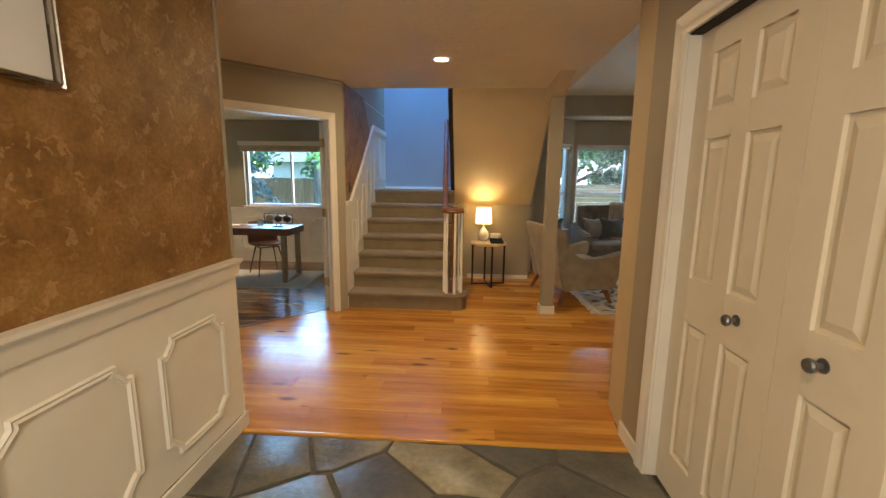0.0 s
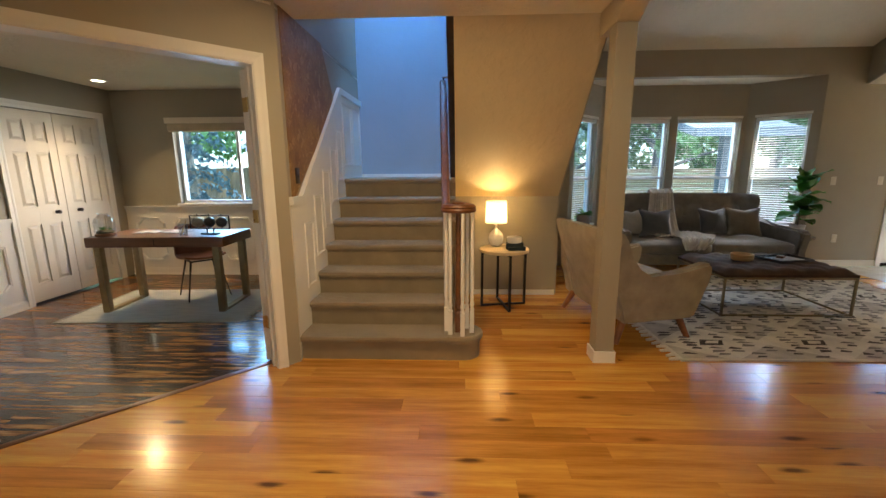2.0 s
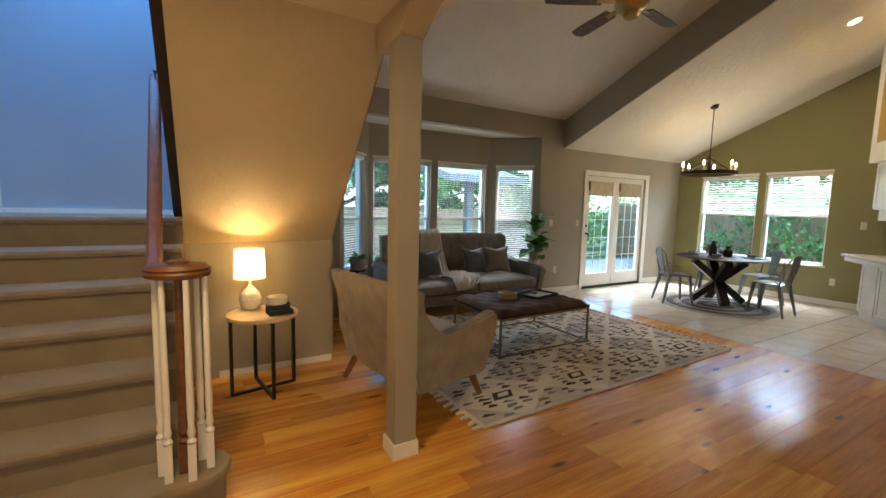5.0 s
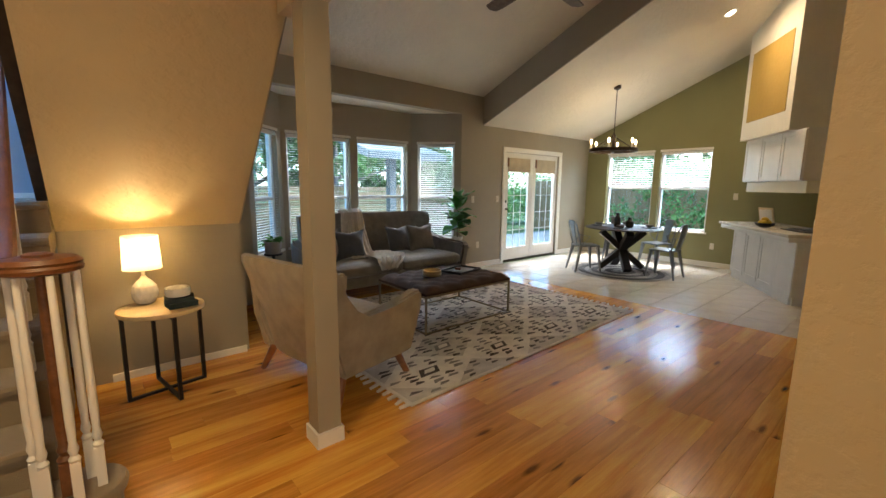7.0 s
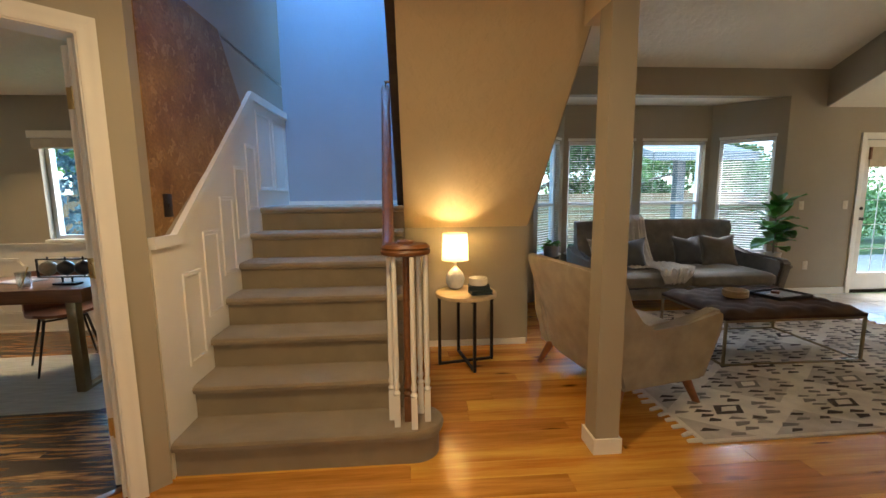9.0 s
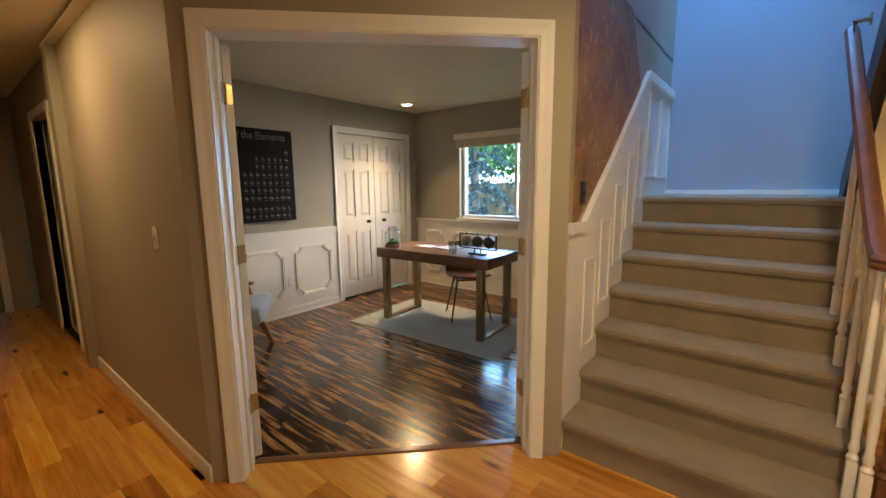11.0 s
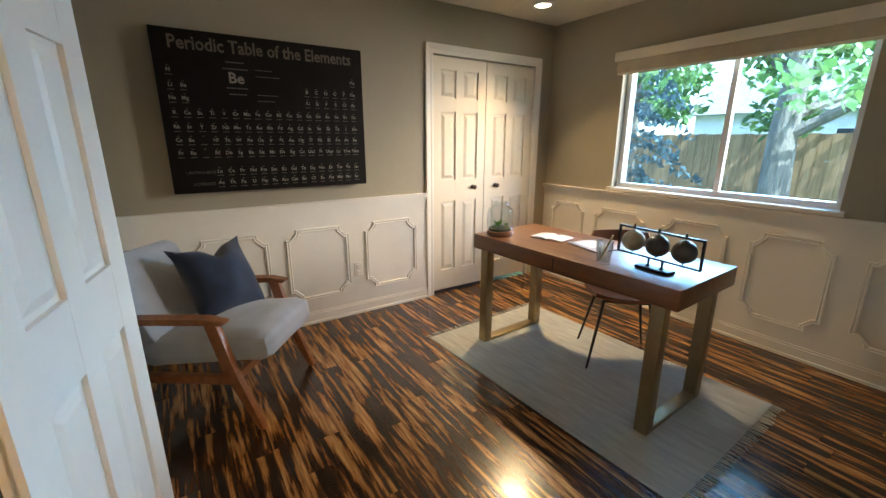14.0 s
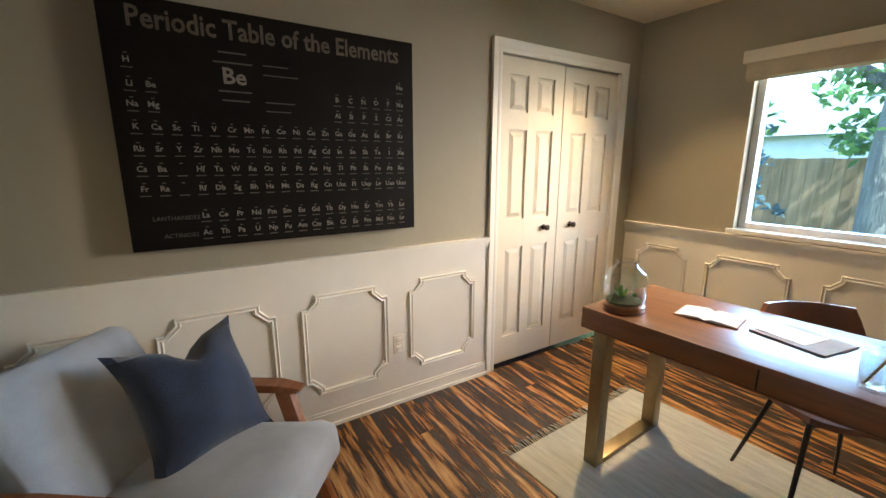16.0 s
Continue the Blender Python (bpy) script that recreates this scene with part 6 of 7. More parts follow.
for x in (-W + 0.06, W - 0.06):
    for y in (-0.36, 0.36):
        part("leg", tapered_leg(x, y, math.copysign(0.03, x), math.copysign(0.03, y), 0.175), M["teak"], sofa)
for x, y, tz, rz, w, mt, lb in ((-0.84, 0.0, -24, 14, 0.42, "silver_cloth", "pale grey textured cushion on the sofa"), (-0.56, -0.05, -22, -8, 0.43, "slate_cloth", "slate blue cushion on the sofa"),
                                (0.28, 0.10, -17, 4, 0.42, "slate_cloth", "dark slate cushion on the sofa"), (0.66, 0.06, -21, -10, 0.45, "silver_cloth", "soft grey cushion on the sofa")):
    cushion("sofa_cushion", lb, SOFA @ pose(x, y, 0.665, tz, 0, rz), w, w * 0.95, 0.16, M["sofa"] if mt == "silver_cloth" and x > 0 else M[mt], sag=0.05, group="sofa cushions")


def drape(rows_, width, material, name, label, m, seed, folds=5.0, amp=0.012):
    """A soft throw: a run of (y, z) points with a gathered cross-section."""
    bm = bmesh.new()
    rng = random.Random(seed)
    ph = [rng.uniform(0, 6) for _ in range(4)]
    pts = []
    for (y0, z0), (y1, z1) in zip(rows_, rows_[1:]):
        for k in range(6):
            f = k / 6
            pts.append((y0 + (y1 - y0) * f, z0 + (z1 - z0) * f))
    pts.append(rows_[-1])
    n = 30
    grid = []
    for i, (y, z) in enumerate(pts):
        s = i / (len(pts) - 1)
        wob = 0.05 * math.sin(3.1 * s + ph[0])
        row = []
        for j in range(n + 1):
            u = j / n * 2 - 1
            f = amp * (math.sin(folds * u * 3 + ph[1] + 2.0 * s) + 0.6 * math.sin(folds * u * 7 + ph[2] - 3 * s))
            e = 0.03 * math.sin(6 * s + ph[3]) * u
            row.append(bm.verts.new((u * width * (0.5 + 0.08 * math.sin(4 * s + ph[2])) + wob + e, y - abs(f) * 0.8, z + abs(f))))
        grid.append(row)
    for p, q in zip(grid, grid[1:]):
        for j in range(n):
            bm.faces.new((p[j], p[j + 1], q[j + 1], q[j]))
    bmesh.ops.recalc_face_normals(bm, faces=bm.faces[:])
    bmesh.ops.solidify(bm, geom=bm.faces[:], thickness=0.008)
    return solid(name, bm, material, label, "throw", m=m)


drape([(0.50, 0.80), (0.49, 1.04), (0.42, 1.085), (0.33, 1.04), (0.25, 0.82), (0.12, 0.62), (0.02, 0.53), (-0.16, 0.505)], 0.36, M["throw"], "throw_blanket", "cream knitted throw draped over the sofa back", SOFA @ pose(-0.37, -0.03, 0.0), 3, 6.0, 0.02)
drape([(-0.10, 0.515), (-0.28, 0.505), (-0.44, 0.50), (-0.50, 0.44), (-0.505, 0.37)], 0.34, M["throw"], "throw_blanket", "cream knitted throw end hanging off the sofa seat", SOFA @ pose(-0.22, 0.0, 0.0), 8, 4.0, 0.03)

# tufted ottoman table
ot = thing("ottoman_table", "tufted brown leather ottoman on a slim metal frame", "coffee table", pose(3.20, 5.49, 0.012))
w2, d2 = 0.59, 0.41
bm = bmesh.new()
nx, ny = 48, 34
grid = []
for i in range(nx + 1):
    row = []
    for j in range(ny + 1):
        u, v = i / nx * 2 - 1, j / ny * 2 - 1
        a, b = u * 5, v * 3.5
        t_ = abs(math.sin(math.pi * (a + b) / 2)) ** 0.45 * abs(math.sin(math.pi * (a - b) / 2)) ** 0.45
        edge = min(1, (1 - abs(u)) * 8) ** 0.5 * min(1, (1 - abs(v)) * 6) ** 0.5
        row.append(bm.verts.new((u * (w2 + 0.01), v * (d2 + 0.01), 0.40 + edge * (0.03 + 0.026 * t_))))
    grid.append(row)
for i in range(nx):
    for j in range(ny):
        bm.faces.new((grid[i][j], grid[i + 1][j], grid[i + 1][j + 1], grid[i][j + 1]))
ring = [grid[i][0] for i in range(nx + 1)] + [grid[nx][j] for j in range(1, ny + 1)] + [grid[i][ny] for i in range(nx - 1, -1, -1)] + [grid[0][j] for j in range(ny - 1, 0, -1)]
low = [bm.verts.new((v.co.x, v.co.y, 0.375)) for v in ring]
for i in range(len(ring)):
    j = (i + 1) % len(ring)
    bm.faces.new((ring[i], ring[j], low[j], low[i]))
bm.faces.new(low)
part("tufted_top", bm, M["leather"], ot)
for sx in (-1, 1):
    for sy in (-1, 1):
        part("leg", boxes((sx * w2 - 0.009, sx * w2 + 0.009, sy * d2 - 0.009, sy * d2 + 0.009, 0, 0.374)), M["bronze"], ot)
for sy in (-1, 1):
    part("side_rail", boxes((-w2 + 0.009, w2 - 0.009, sy * d2 - 0.008, sy * d2 + 0.008, 0.356, 0.373)), M["bronze"], ot)
    part("floor_rail", boxes((-w2 + 0.009, w2 - 0.009, sy * d2 - 0.008, sy * d2 + 0.008, 0.0, 0.015)), M["bronze"], ot)
for sx in (-1, 1):
    part("end_rail", boxes((sx * w2 - 0.008, sx * w2 + 0.008, -d2 + 0.009, d2 - 0.009, 0.356, 0.373)), M["bronze"], ot)
    part("floor_rail", boxes((sx * w2 - 0.008, sx * w2 + 0.008, -d2 + 0.009, d2 - 0.009, 0.0, 0.015)), M["bronze"], ot)
dish = thing("wooden_bowl", "pale ribbed round bowl on the ottoman", "bowl", pose(3.02, 5.50, 0.462))
part("body", lathe([(0.085, 0), (0.098, 0.008), (0.10, 0.03), (0.097, 0.034), (0.10, 0.04), (0.10, 0.062), (0.092, 0.066), (0.088, 0.02), (0.01, 0.018)], 32), M["pale_wood"], dish)
tray = thing("tray", "dark tray holding magazines on the ottoman", "tray", pose(3.44, 5.50, 0.462, 0, 0, 12))
part("base", boxes((-0.20, 0.20, -0.14, 0.14, 0, 0.006)), M["black_wood"], tray)
for r in ((-0.20, 0.20, -0.14, -0.132, 0.006, 0.026), (-0.20, 0.20, 0.132, 0.14, 0.006, 0.026), (-0.20, -0.192, -0.132, 0.132, 0.006, 0.026), (0.192, 0.20, -0.132, 0.132, 0.006, 0.026)):
    part("rim", boxes(r), M["black_wood"], tray)
mg = thing("magazine", "magazine with a grey cover lying in the tray", "magazine", pose(3.46, 5.48, 0.469, 0, 0, 22))
part("page_block", boxes((-0.11, 0.11, -0.085, 0.085, 0, 0.008)), M["paper"], mg)
part("cover", boxes((-0.111, 0.111, -0.086, 0.086, 0.0084, 0.0095)), M["silver_cloth"], mg)
bk = thing("small_box", "small reddish wooden box on the magazine", "box", pose(3.42, 5.52, 0.4795, 0, 0, 40))
part("body", soft_box(-0.04, 0.04, -0.03, 0.03, 0, 0.022, 0.004), M["teak"], bk)

# patterned wool rug: pile, dark and grey woven figures, knotted fringe
lr = thing("living_rug", "ivory wool rug with charcoal diamond and triangle figures", "rug", pose(1.76, 4.14, 0.0005, 0, 0, 1.0))
RW, RD = 3.20, 2.45
bm = bmesh.new()
nx, ny = 64, 48
g = [[bm.verts.new((RW * i / nx, RD * j / ny, 0.011 + 0.002 * noise.noise((i * 0.5, j * 0.5, 9)))) for j in range(ny + 1)] for i in range(nx + 1)]
for i in range(nx):
    for j in range(ny):
        bm.faces.new((g[i][j], g[i + 1][j], g[i + 1][j + 1], g[i][j + 1]))
ext = bmesh.ops.extrude_face_region(bm, geom=bm.faces[:])
for v in [e for e in ext["geom"] if isinstance(e, bmesh.types.BMVert)]:
    v.co.z = 0.0
part("ivory_field", bm, M["wool"], lr)


def figure(bm, cx, cy, pts, rot, jitter, rng, z):
    c, s = math.cos(rot), math.sin(rot)
    v = []
    for x, y in pts:
        x, y = x + rng.uniform(-jitter, jitter), y + rng.uniform(-jitter, jitter)
        X, Y = cx + c * x - s * y, cy + s * x + c * y
        v.append(bm.verts.new((min(max(X, 0.02), RW - 0.02), min(max(Y, 0.02), RD - 0.02), z)))
    bm.faces.new(v)


dark, grey, taupe, ivory = bmesh.new(), bmesh.new(), bmesh.new(), bmesh.new()
rng = random.Random(31)
CW, CH = 0.80, 0.61
wedge = lambda l, w: [(-l, -w * 0.55), (l * 0.55, -w * 0.6), (l, w * 0.1), (-l * 0.35, w * 0.75)]
par = lambda a, b, k: [(-a - k, -b), (a - k, -b), (a + k, b), (-a + k, b)]
dia = lambda a, b: [(-a, 0), (0, -b), (a, 0), (0, b)]
for ix in range(5):
    for iy in range(5):
        for half in (0, 1):
            cx, cy = CW * (ix + 0.5 * half), CH * (iy + 0.5 * half)
            if half == 0:
                figure(taupe, cx, cy, dia(0.345, 0.262), 0, 0.008, rng, 0.0150)
            lev = 0
            for row in range(-4, 5):
                v = row * 0.052
                reach = 0.36 * (1 - abs(v) / 0.275)
                count = max(1, int(reach / 0.072))
                for c_ in range(count):
                    u = (c_ - (count - 1) / 2) * 0.145 + (0.03 if row % 2 else -0.03)
                    if abs(v) < 0.07 and abs(u) < 0.13:
                        continue
                    X, Y = cx + u, cy + v
                    if not (0.07 < X < RW - 0.07 and 0.04 < Y < RD - 0.04) or rng.random() < 0.08:
                        continue
                    lev += 1
                    figure(dark if rng.random() < (0.45 if half else 0.6) else grey, X, Y, wedge(rng.uniform(0.042, 0.066), rng.uniform(0.022, 0.034)), rng.uniform(-0.14, 0.14), 0.005, rng, 0.0162 + 0.0001 * (lev % 6))
            if 0.2 < cx < RW - 0.2 and 0.1 < cy < RD - 0.1:
                figure(dark if half else grey, cx, cy, par(0.088, 0.050, 0.028), 0, 0.006, rng, 0.0160)
                figure(ivory, cx + 0.008, cy + 0.004, par(0.052, 0.028, 0.018), 0, 0.004, rng, 0.0172)
tagged(part("taupe_lozenge_pattern", taupe, M["wool_taupe"], lr, "pale taupe woven lozenges"), kind="stuff")
tagged(part("charcoal_pattern", dark, M["wool_dark"], lr, "charcoal woven figures"), kind="stuff")
tagged(part("grey_pattern", grey, M["wool_grey"], lr, "grey woven figures"), kind="stuff")
tagged(part("ivory_pattern", ivory, M["wool"], lr, "ivory woven centres"), kind="stuff")
for x, s in ((0.0, -1), (RW, 1)):
    bm = bmesh.new()
    for k in range(34):
        y = 0.02 + (RD - 0.04) * k / 33
        a = rng.uniform(-0.5, 0.5)
        tube([(x - s * 0.005, y, 0.010), (x + s * 0.03, y + 0.012 * a, 0.012), (x + s * rng.uniform(0.06, 0.085), y + 0.035 * a, 0.006)], [0.009, 0.013, 0.011], 6, bm)
    tagged(part("fringe", bm, M["wool"], lr, "knotted wool fringe"), kind="stuff")


# fiddle-leaf plant on a stool
def leaf_bm(L, W_, bend=0.25):
    bm = bmesh.new()
    n = 8
    rows = []
    for i in range(n + 1):
        s = i / n
        w = W_ * (math.sin(math.pi * s ** 0.75) ** 0.8) * (0.75 + 0.45 * s)
        z = -bend * L * s * s
        rows.append([bm.verts.new((L * s, u * w, z + 0.22 * w * abs(u) + 0.012 * math.sin(9 * s + 3 * u))) for u in (-1, -0.5, 0, 0.5, 1)])
    for p, q in zip(rows, rows[1:]):
        for j in range(4):
            bm.faces.new((p[j], p[j + 1], q[j + 1], q[j]))
    bmesh.ops.remove_doubles(bm, verts=bm.verts[:], dist=1e-5)
    return bm


sx, sy = 4.60, 6.80
stool = thing("plant_stool", "small three-legged weathered wood stool", "stool", pose(sx, sy, 0))
part("top", lathe([(0.165, 0.465), (0.175, 0.475), (0.175, 0.49), (0.165, 0.498)], 30), M["grey_wood"], stool)
for k in range(3):
    a = k * math.tau / 3 + 0.5
    part("leg", tube([(0.09 * math.cos(a), 0.09 * math.sin(a), 0.464), (0.17 * math.cos(a), 0.17 * math.sin(a), 0.0)], [0.022, 0.017], 10), M["grey_wood"], stool)
plant = thing("potted_plant", "fiddle-leaf plant in a ribbed white pot", "plant", pose(sx - 0.02, sy + 0.02, 0.4985))
bm = bmesh.new()
n = 32
prof = ((0.062, 0.0), (0.07, 0.01), (0.082, 0.12), (0.088, 0.145), (0.078, 0.145), (0.074, 0.12))
rings = [[bm.verts.new(((r + 0.002 * (i % 2)) * math.cos(i * math.tau / n), (r + 0.002 * (i % 2)) * math.sin(i * math.tau / n), z)) for i in range(n)] for r, z in prof]
for p, q in zip(rings, rings[1:]):
    for i in range(n):
        bm.faces.new((p[i], p[(i + 1) % n], q[(i + 1) % n], q[i]))
bm.faces.new(rings[0][::-1])
bm.faces.new(rings[-1])
part("pot", bm, M["terracotta"], plant)
part("soil", lathe([(0.073, 0.119), (0.06, 0.128), (0.01, 0.13)], 18), M["soil"], plant)
part("stem", tube([(0, 0, 0.12), (0.015, 0.01, 0.40), (-0.01, 0.0, 0.72)], [0.010, 0.008, 0.005], 8), M["bark"], plant)
rng = random.Random(17)
shared = [part("leaf", leaf_bm(0.27, 0.115), M["leaf"], plant, m=pose(0, 0, 0.3, 0, -20, 0)), part("leaf", leaf_bm(0.22, 0.095, 0.1), M["leaf"], plant, m=pose(0, 0, 0.4, 0, -50, 120))]
for k in range(22):
    z = 0.22 + 0.50 * k / 21
    again(shared[k % 2], pose(0.01, 0.005, z, rng.uniform(-15, 15), rng.uniform(-45, 15) - 30 * (k / 21), k * 137.5 + rng.uniform(-15, 15)) @ Matrix.Scale(rng.uniform(0.8, 1.2), 4))

# leafy plant past the wall end
fp = thing("floor_plant", "green broad-leaf plant standing by the wall", "plant", pose(1.95, 2.185, 0))
part("pot", lathe([(0.07, 0), (0.08, 0.02), (0.10, 0.30), (0.105, 0.32), (0.095, 0.32), (0.09, 0.28)], 28), M["terracotta"], fp)
part("soil", lathe([(0.088, 0.279), (0.07, 0.285), (0.01, 0.287)], 18), M["soil"], fp)
part("stem", tube([(0, 0, 0.28), (0.01, 0.0, 0.75)], [0.01, 0.006], 8), M["bark"], fp)
f1 = part("leaf", leaf_bm(0.125, 0.045), M["leaf"], fp, m=pose(0, 0, 0.74, 0, -20, 150))
for k in range(8):
    again(f1, pose(0, 0, 0.55 + 0.05 * k, rng.uniform(-15, 15), rng.uniform(-40, 10), k * 137.5))

# small plant in the bay corner behind the armchair
bp = thing("small_plant", "small dark trailing plant in a grey pot on a stand", "plant", pose(1.86, 7.03, 0))
part("pot", lathe([(0.07, 0.62), (0.085, 0.63), (0.10, 0.76), (0.09, 0.76), (0.08, 0.73)], 24), M["silver_cloth"], bp)
part("stand", merge(lathe([(0.10, 0.60), (0.10, 0.619)], 20), lathe([(0.02, 0.02), (0.02, 0.60)], 10, boxes((-0.12, 0.12, -0.02, 0.02, 0, 0.02), (-0.02, 0.02, -0.12, 0.12, 0, 0.0205)))), M["black_metal"], bp)
f2 = part("leaf", leaf_bm(0.12, 0.022, 0.3), M["leaf"], bp, m=pose(0, 0, 0.76, 0, -35, 10))
for k in range(14):
    again(f2, pose(0, 0, 0.75, rng.uniform(-15, 15), rng.uniform(-60, -5), k * 137.5) @ Matrix.Scale(rng.uniform(0.7, 1.2), 4))

# ceiling fan
fan = thing("ceiling_fan", "brass and dark-bladed ceiling fan at rest on a long rod", "ceiling fan", pose(2.85, 4.08, 2.86))
part("rod", tube([(0, 0, 0.09), (0, 0, VL(4.08) - 2.86)], 0.013, 10), M["brass"], fan)
part("canopy", lathe([(0.03, VL(4.08) - 2.86 - 0.09), (0.065, VL(4.08) - 2.86 - 0.03), (0.07, VL(4.08) - 2.86 + 0.02)], 20), M["brass"], fan)
part("motor", lathe([(0.05, -0.06), (0.09, -0.045), (0.115, -0.01), (0.115, 0.035), (0.09, 0.07), (0.04, 0.095)], 28), M["brass"], fan)
part("light_hub", lathe([(0.012, -0.115), (0.045, -0.10), (0.052, -0.075), (0.045, -0.059)], 20), M["brass"], fan)
for k in range(5):
    blade_m = pose(0, 0, 0, 0, 0, 72 * k + 8)
    bm = bmesh.new()
    out = [(0.20, -0.05), (0.50, -0.06), (0.59, -0.052), (0.615, 0.0), (0.59, 0.052), (0.50, 0.06), (0.20, 0.05)]
    prism(bm, out, 'z', -0.004, 0.004)
    blade = part("blade", moved(bm, pose(0, 0, 0.01, 11, 0, 0)), M["grey_wood"], fan, m=blade_m)
    part("blade_iron", moved(boxes((0.10, 0.24, -0.018, 0.018, -0.012, -0.0055)), pose(0, 0, 0.01, 11, 0, 0)), M["brass"], blade)

# ---- dining corner ----
TC = (7.22, 5.48)
drug = thing("round_rug", "round grey braided rug under the dining table", "rug", pose(TC[0] - 0.1, TC[1] - 0.05, 0.0005))
for k in range(7):
    r = 0.085 + 0.11 * k
    bm = bmesh.new()
    n = 56
    rings = [[bm.verts.new((rr * math.cos(i * math.tau / n), rr * math.sin(i * math.tau / n), z)) for i in range(n)] for rr, z in ((r - 0.054, 0.0), (r - 0.035, 0.010), (r + 0.035, 0.010), (r + 0.054, 0.0))]
    for p, q in zip(rings, rings[1:]):
        for i in range(n):
            bm.faces.new((p[i], p[(i + 1) % n], q[(i + 1) % n], q[i]))
    part("braid_ring", bm, M["braid"] if k % 2 else M["wool_grey"], drug)
part("centre", lathe([(0.034, 0.0), (0.034, 0.009)], 20), M["braid"], drug)
tb = thing("dining_table", "round glass-topped dining table on a black crossed-beam base", "dining table", pose(TC[0], TC[1], 0.011))
part("tabletop", lathe([(0.60, 0.720), (0.615, 0.726), (0.615, 0.738), (0.60, 0.745)], 48), M["black_wood"], tb)
for k in range(2):
    for s in (-1, 1):
        bm = moved(boxes((-0.045, 0.045, -0.06, 0.06, -0.47, 0.47)), pose(0, 0, 0.359, 0, s * 49, 0))
        for v in bm.verts:
            v.co.z = min(max(v.co.z, 0.0 + 0.0005 * k), 0.7195)
        part("beam", bm, M["black_wood"], tb, m=pose(0, 0, 0, 0, 0, 45 + 90 * k))
for nm, x, y, hgt, r in (("vase", -0.02, 0.10, 0.24, 0.055), ("vase", 0.02, -0.10, 0.17, 0.062)):
    v = thing("vase", "matt black pottery vase on the dining table", "vase", pose(TC[0] + x, TC[1] + y, 0.7565), group="black vases")
    part("body", lathe([(r * 0.7, 0), (r, 0.02), (r, hgt * 0.6), (r * 0.55, hgt * 0.78), (r * 0.5, hgt * 0.85), (r * 0.62, hgt), (r * 0.5, hgt)], 26), M["black_vase"], v)
for k in range(4):
    a = k * math.pi / 2 + 0.35
    pl = thing("place_setting", "dark plate with a grey bowl on the dining table", "plate", pose(TC[0] + 0.40 * math.cos(a), TC[1] + 0.40 * math.sin(a), 0.7565), group="place settings")
    part("plate", lathe([(0.08, 0), (0.12, 0.006), (0.125, 0.014), (0.118, 0.014), (0.08, 0.006), (0.01, 0.005)], 28), M["black_vase"], pl)
    part("bowl", lathe([(0.035, 0.0145), (0.06, 0.03), (0.07, 0.06), (0.066, 0.06), (0.05, 0.03), (0.01, 0.022)], 24), M["silver_cloth"], pl)


def metal_chair(m):
    """Pressed-steel stacking cafe chair; local +y is the front."""
    t = thing("metal_chair", "galvanised steel cafe chair with curved back", "chair", m, group="metal chairs round the dining table")
    part("seat", soft_box(-0.18, 0.18, -0.17, 0.19, 0.425, 0.452, 0.012), M["steel"], t)
    for x, y, dx, dy in ((-0.15, 0.16, -0.05, 0.05), (0.15, 0.16, 0.05, 0.05), (-0.15, -0.14, -0.05, -0.09), (0.15, -0.14, 0.05, -0.09)):
        bm = bmesh.new()
        top = [bm.verts.new((x + a, y + b, 0.43)) for a, b in ((-0.028, -0.02), (0.028, -0.02), (0.028, 0.02), (-0.028, 0.02))]
        bot = [bm.verts.new((x + dx + a, y + dy + b, 0.0)) for a, b in ((-0.014, -0.01), (0.014, -0.01), (0.014, 0.01), (-0.014, 0.01))]
        for i in range(4):
            bm.faces.new((top[i], top[(i + 1) % 4], bot[(i + 1) % 4], bot[i]))
        bm.faces.new(top)
        bm.faces.new(bot)
        part("leg", bm, M["steel"], t)
    hoop = [(-0.17, -0.14, 0.44), (-0.18, -0.19, 0.62), (-0.165, -0.23, 0.78), (-0.10, -0.25, 0.845), (0, -0.255, 0.855), (0.10, -0.25, 0.845), (0.165, -0.23, 0.78), (0.18, -0.19, 0.62), (0.17, -0.14, 0.44)]
    part("back_hoop", tube(hoop, 0.012, 8), M["steel"], t)
    bm = bmesh.new()
    prism(bm, [(-0.055, 0.445), (0.055, 0.445), (0.085, 0.845), (-0.085, 0.845)], 'y', -0.006, 0.006)
    for v in bm.verts:
        v.co.y += -0.165 - 0.09 * (v.co.z - 0.445) / 0.4
    part("back_splat", bm, M["steel"], t)
    for s in (-1, 1):
        part("side_brace", tube([(s * 0.17, -0.14, 0.44), (s * 0.19, 0.0, 0.60), (s * 0.178, -0.20, 0.64)], 0.008, 6), M["steel"], t)
    return t


c0 = metal_chair(pose(TC[0] - 0.55, TC[1] + 0.38, 0.011, 0, 0, -125))
for x, y, a in ((0.0, -0.72, 0), (0.62, 0.42, 125), (0.70, -0.30, 68)):
    copy_thing(c0, pose(TC[0] + x, TC[1] + y, 0.011, 0, 0, a))

chd = thing("chandelier", "rustic dark ring chandelier with candle bulbs, lit", "chandelier", pose(7.1, 5.70, 2.02))
zt = VR(5.70) - 2.02
bm = bmesh.new()
n = 48
rings = [[bm.verts.new((r * math.cos(i * math.tau / n), r * math.sin(i * math.tau / n), z)) for i in range(n)] for r, z in ((0.355, 0.0), (0.385, 0.0), (0.385, 0.055), (0.355, 0.055))]
for p, q in zip(rings, rings[1:] + rings[:1]):
    for i in range(n):
        bm.faces.new((p[i], p[(i + 1) % n], q[(i + 1) % n], q[i]))
part("ring", bm, M["dark_bronze"], chd)
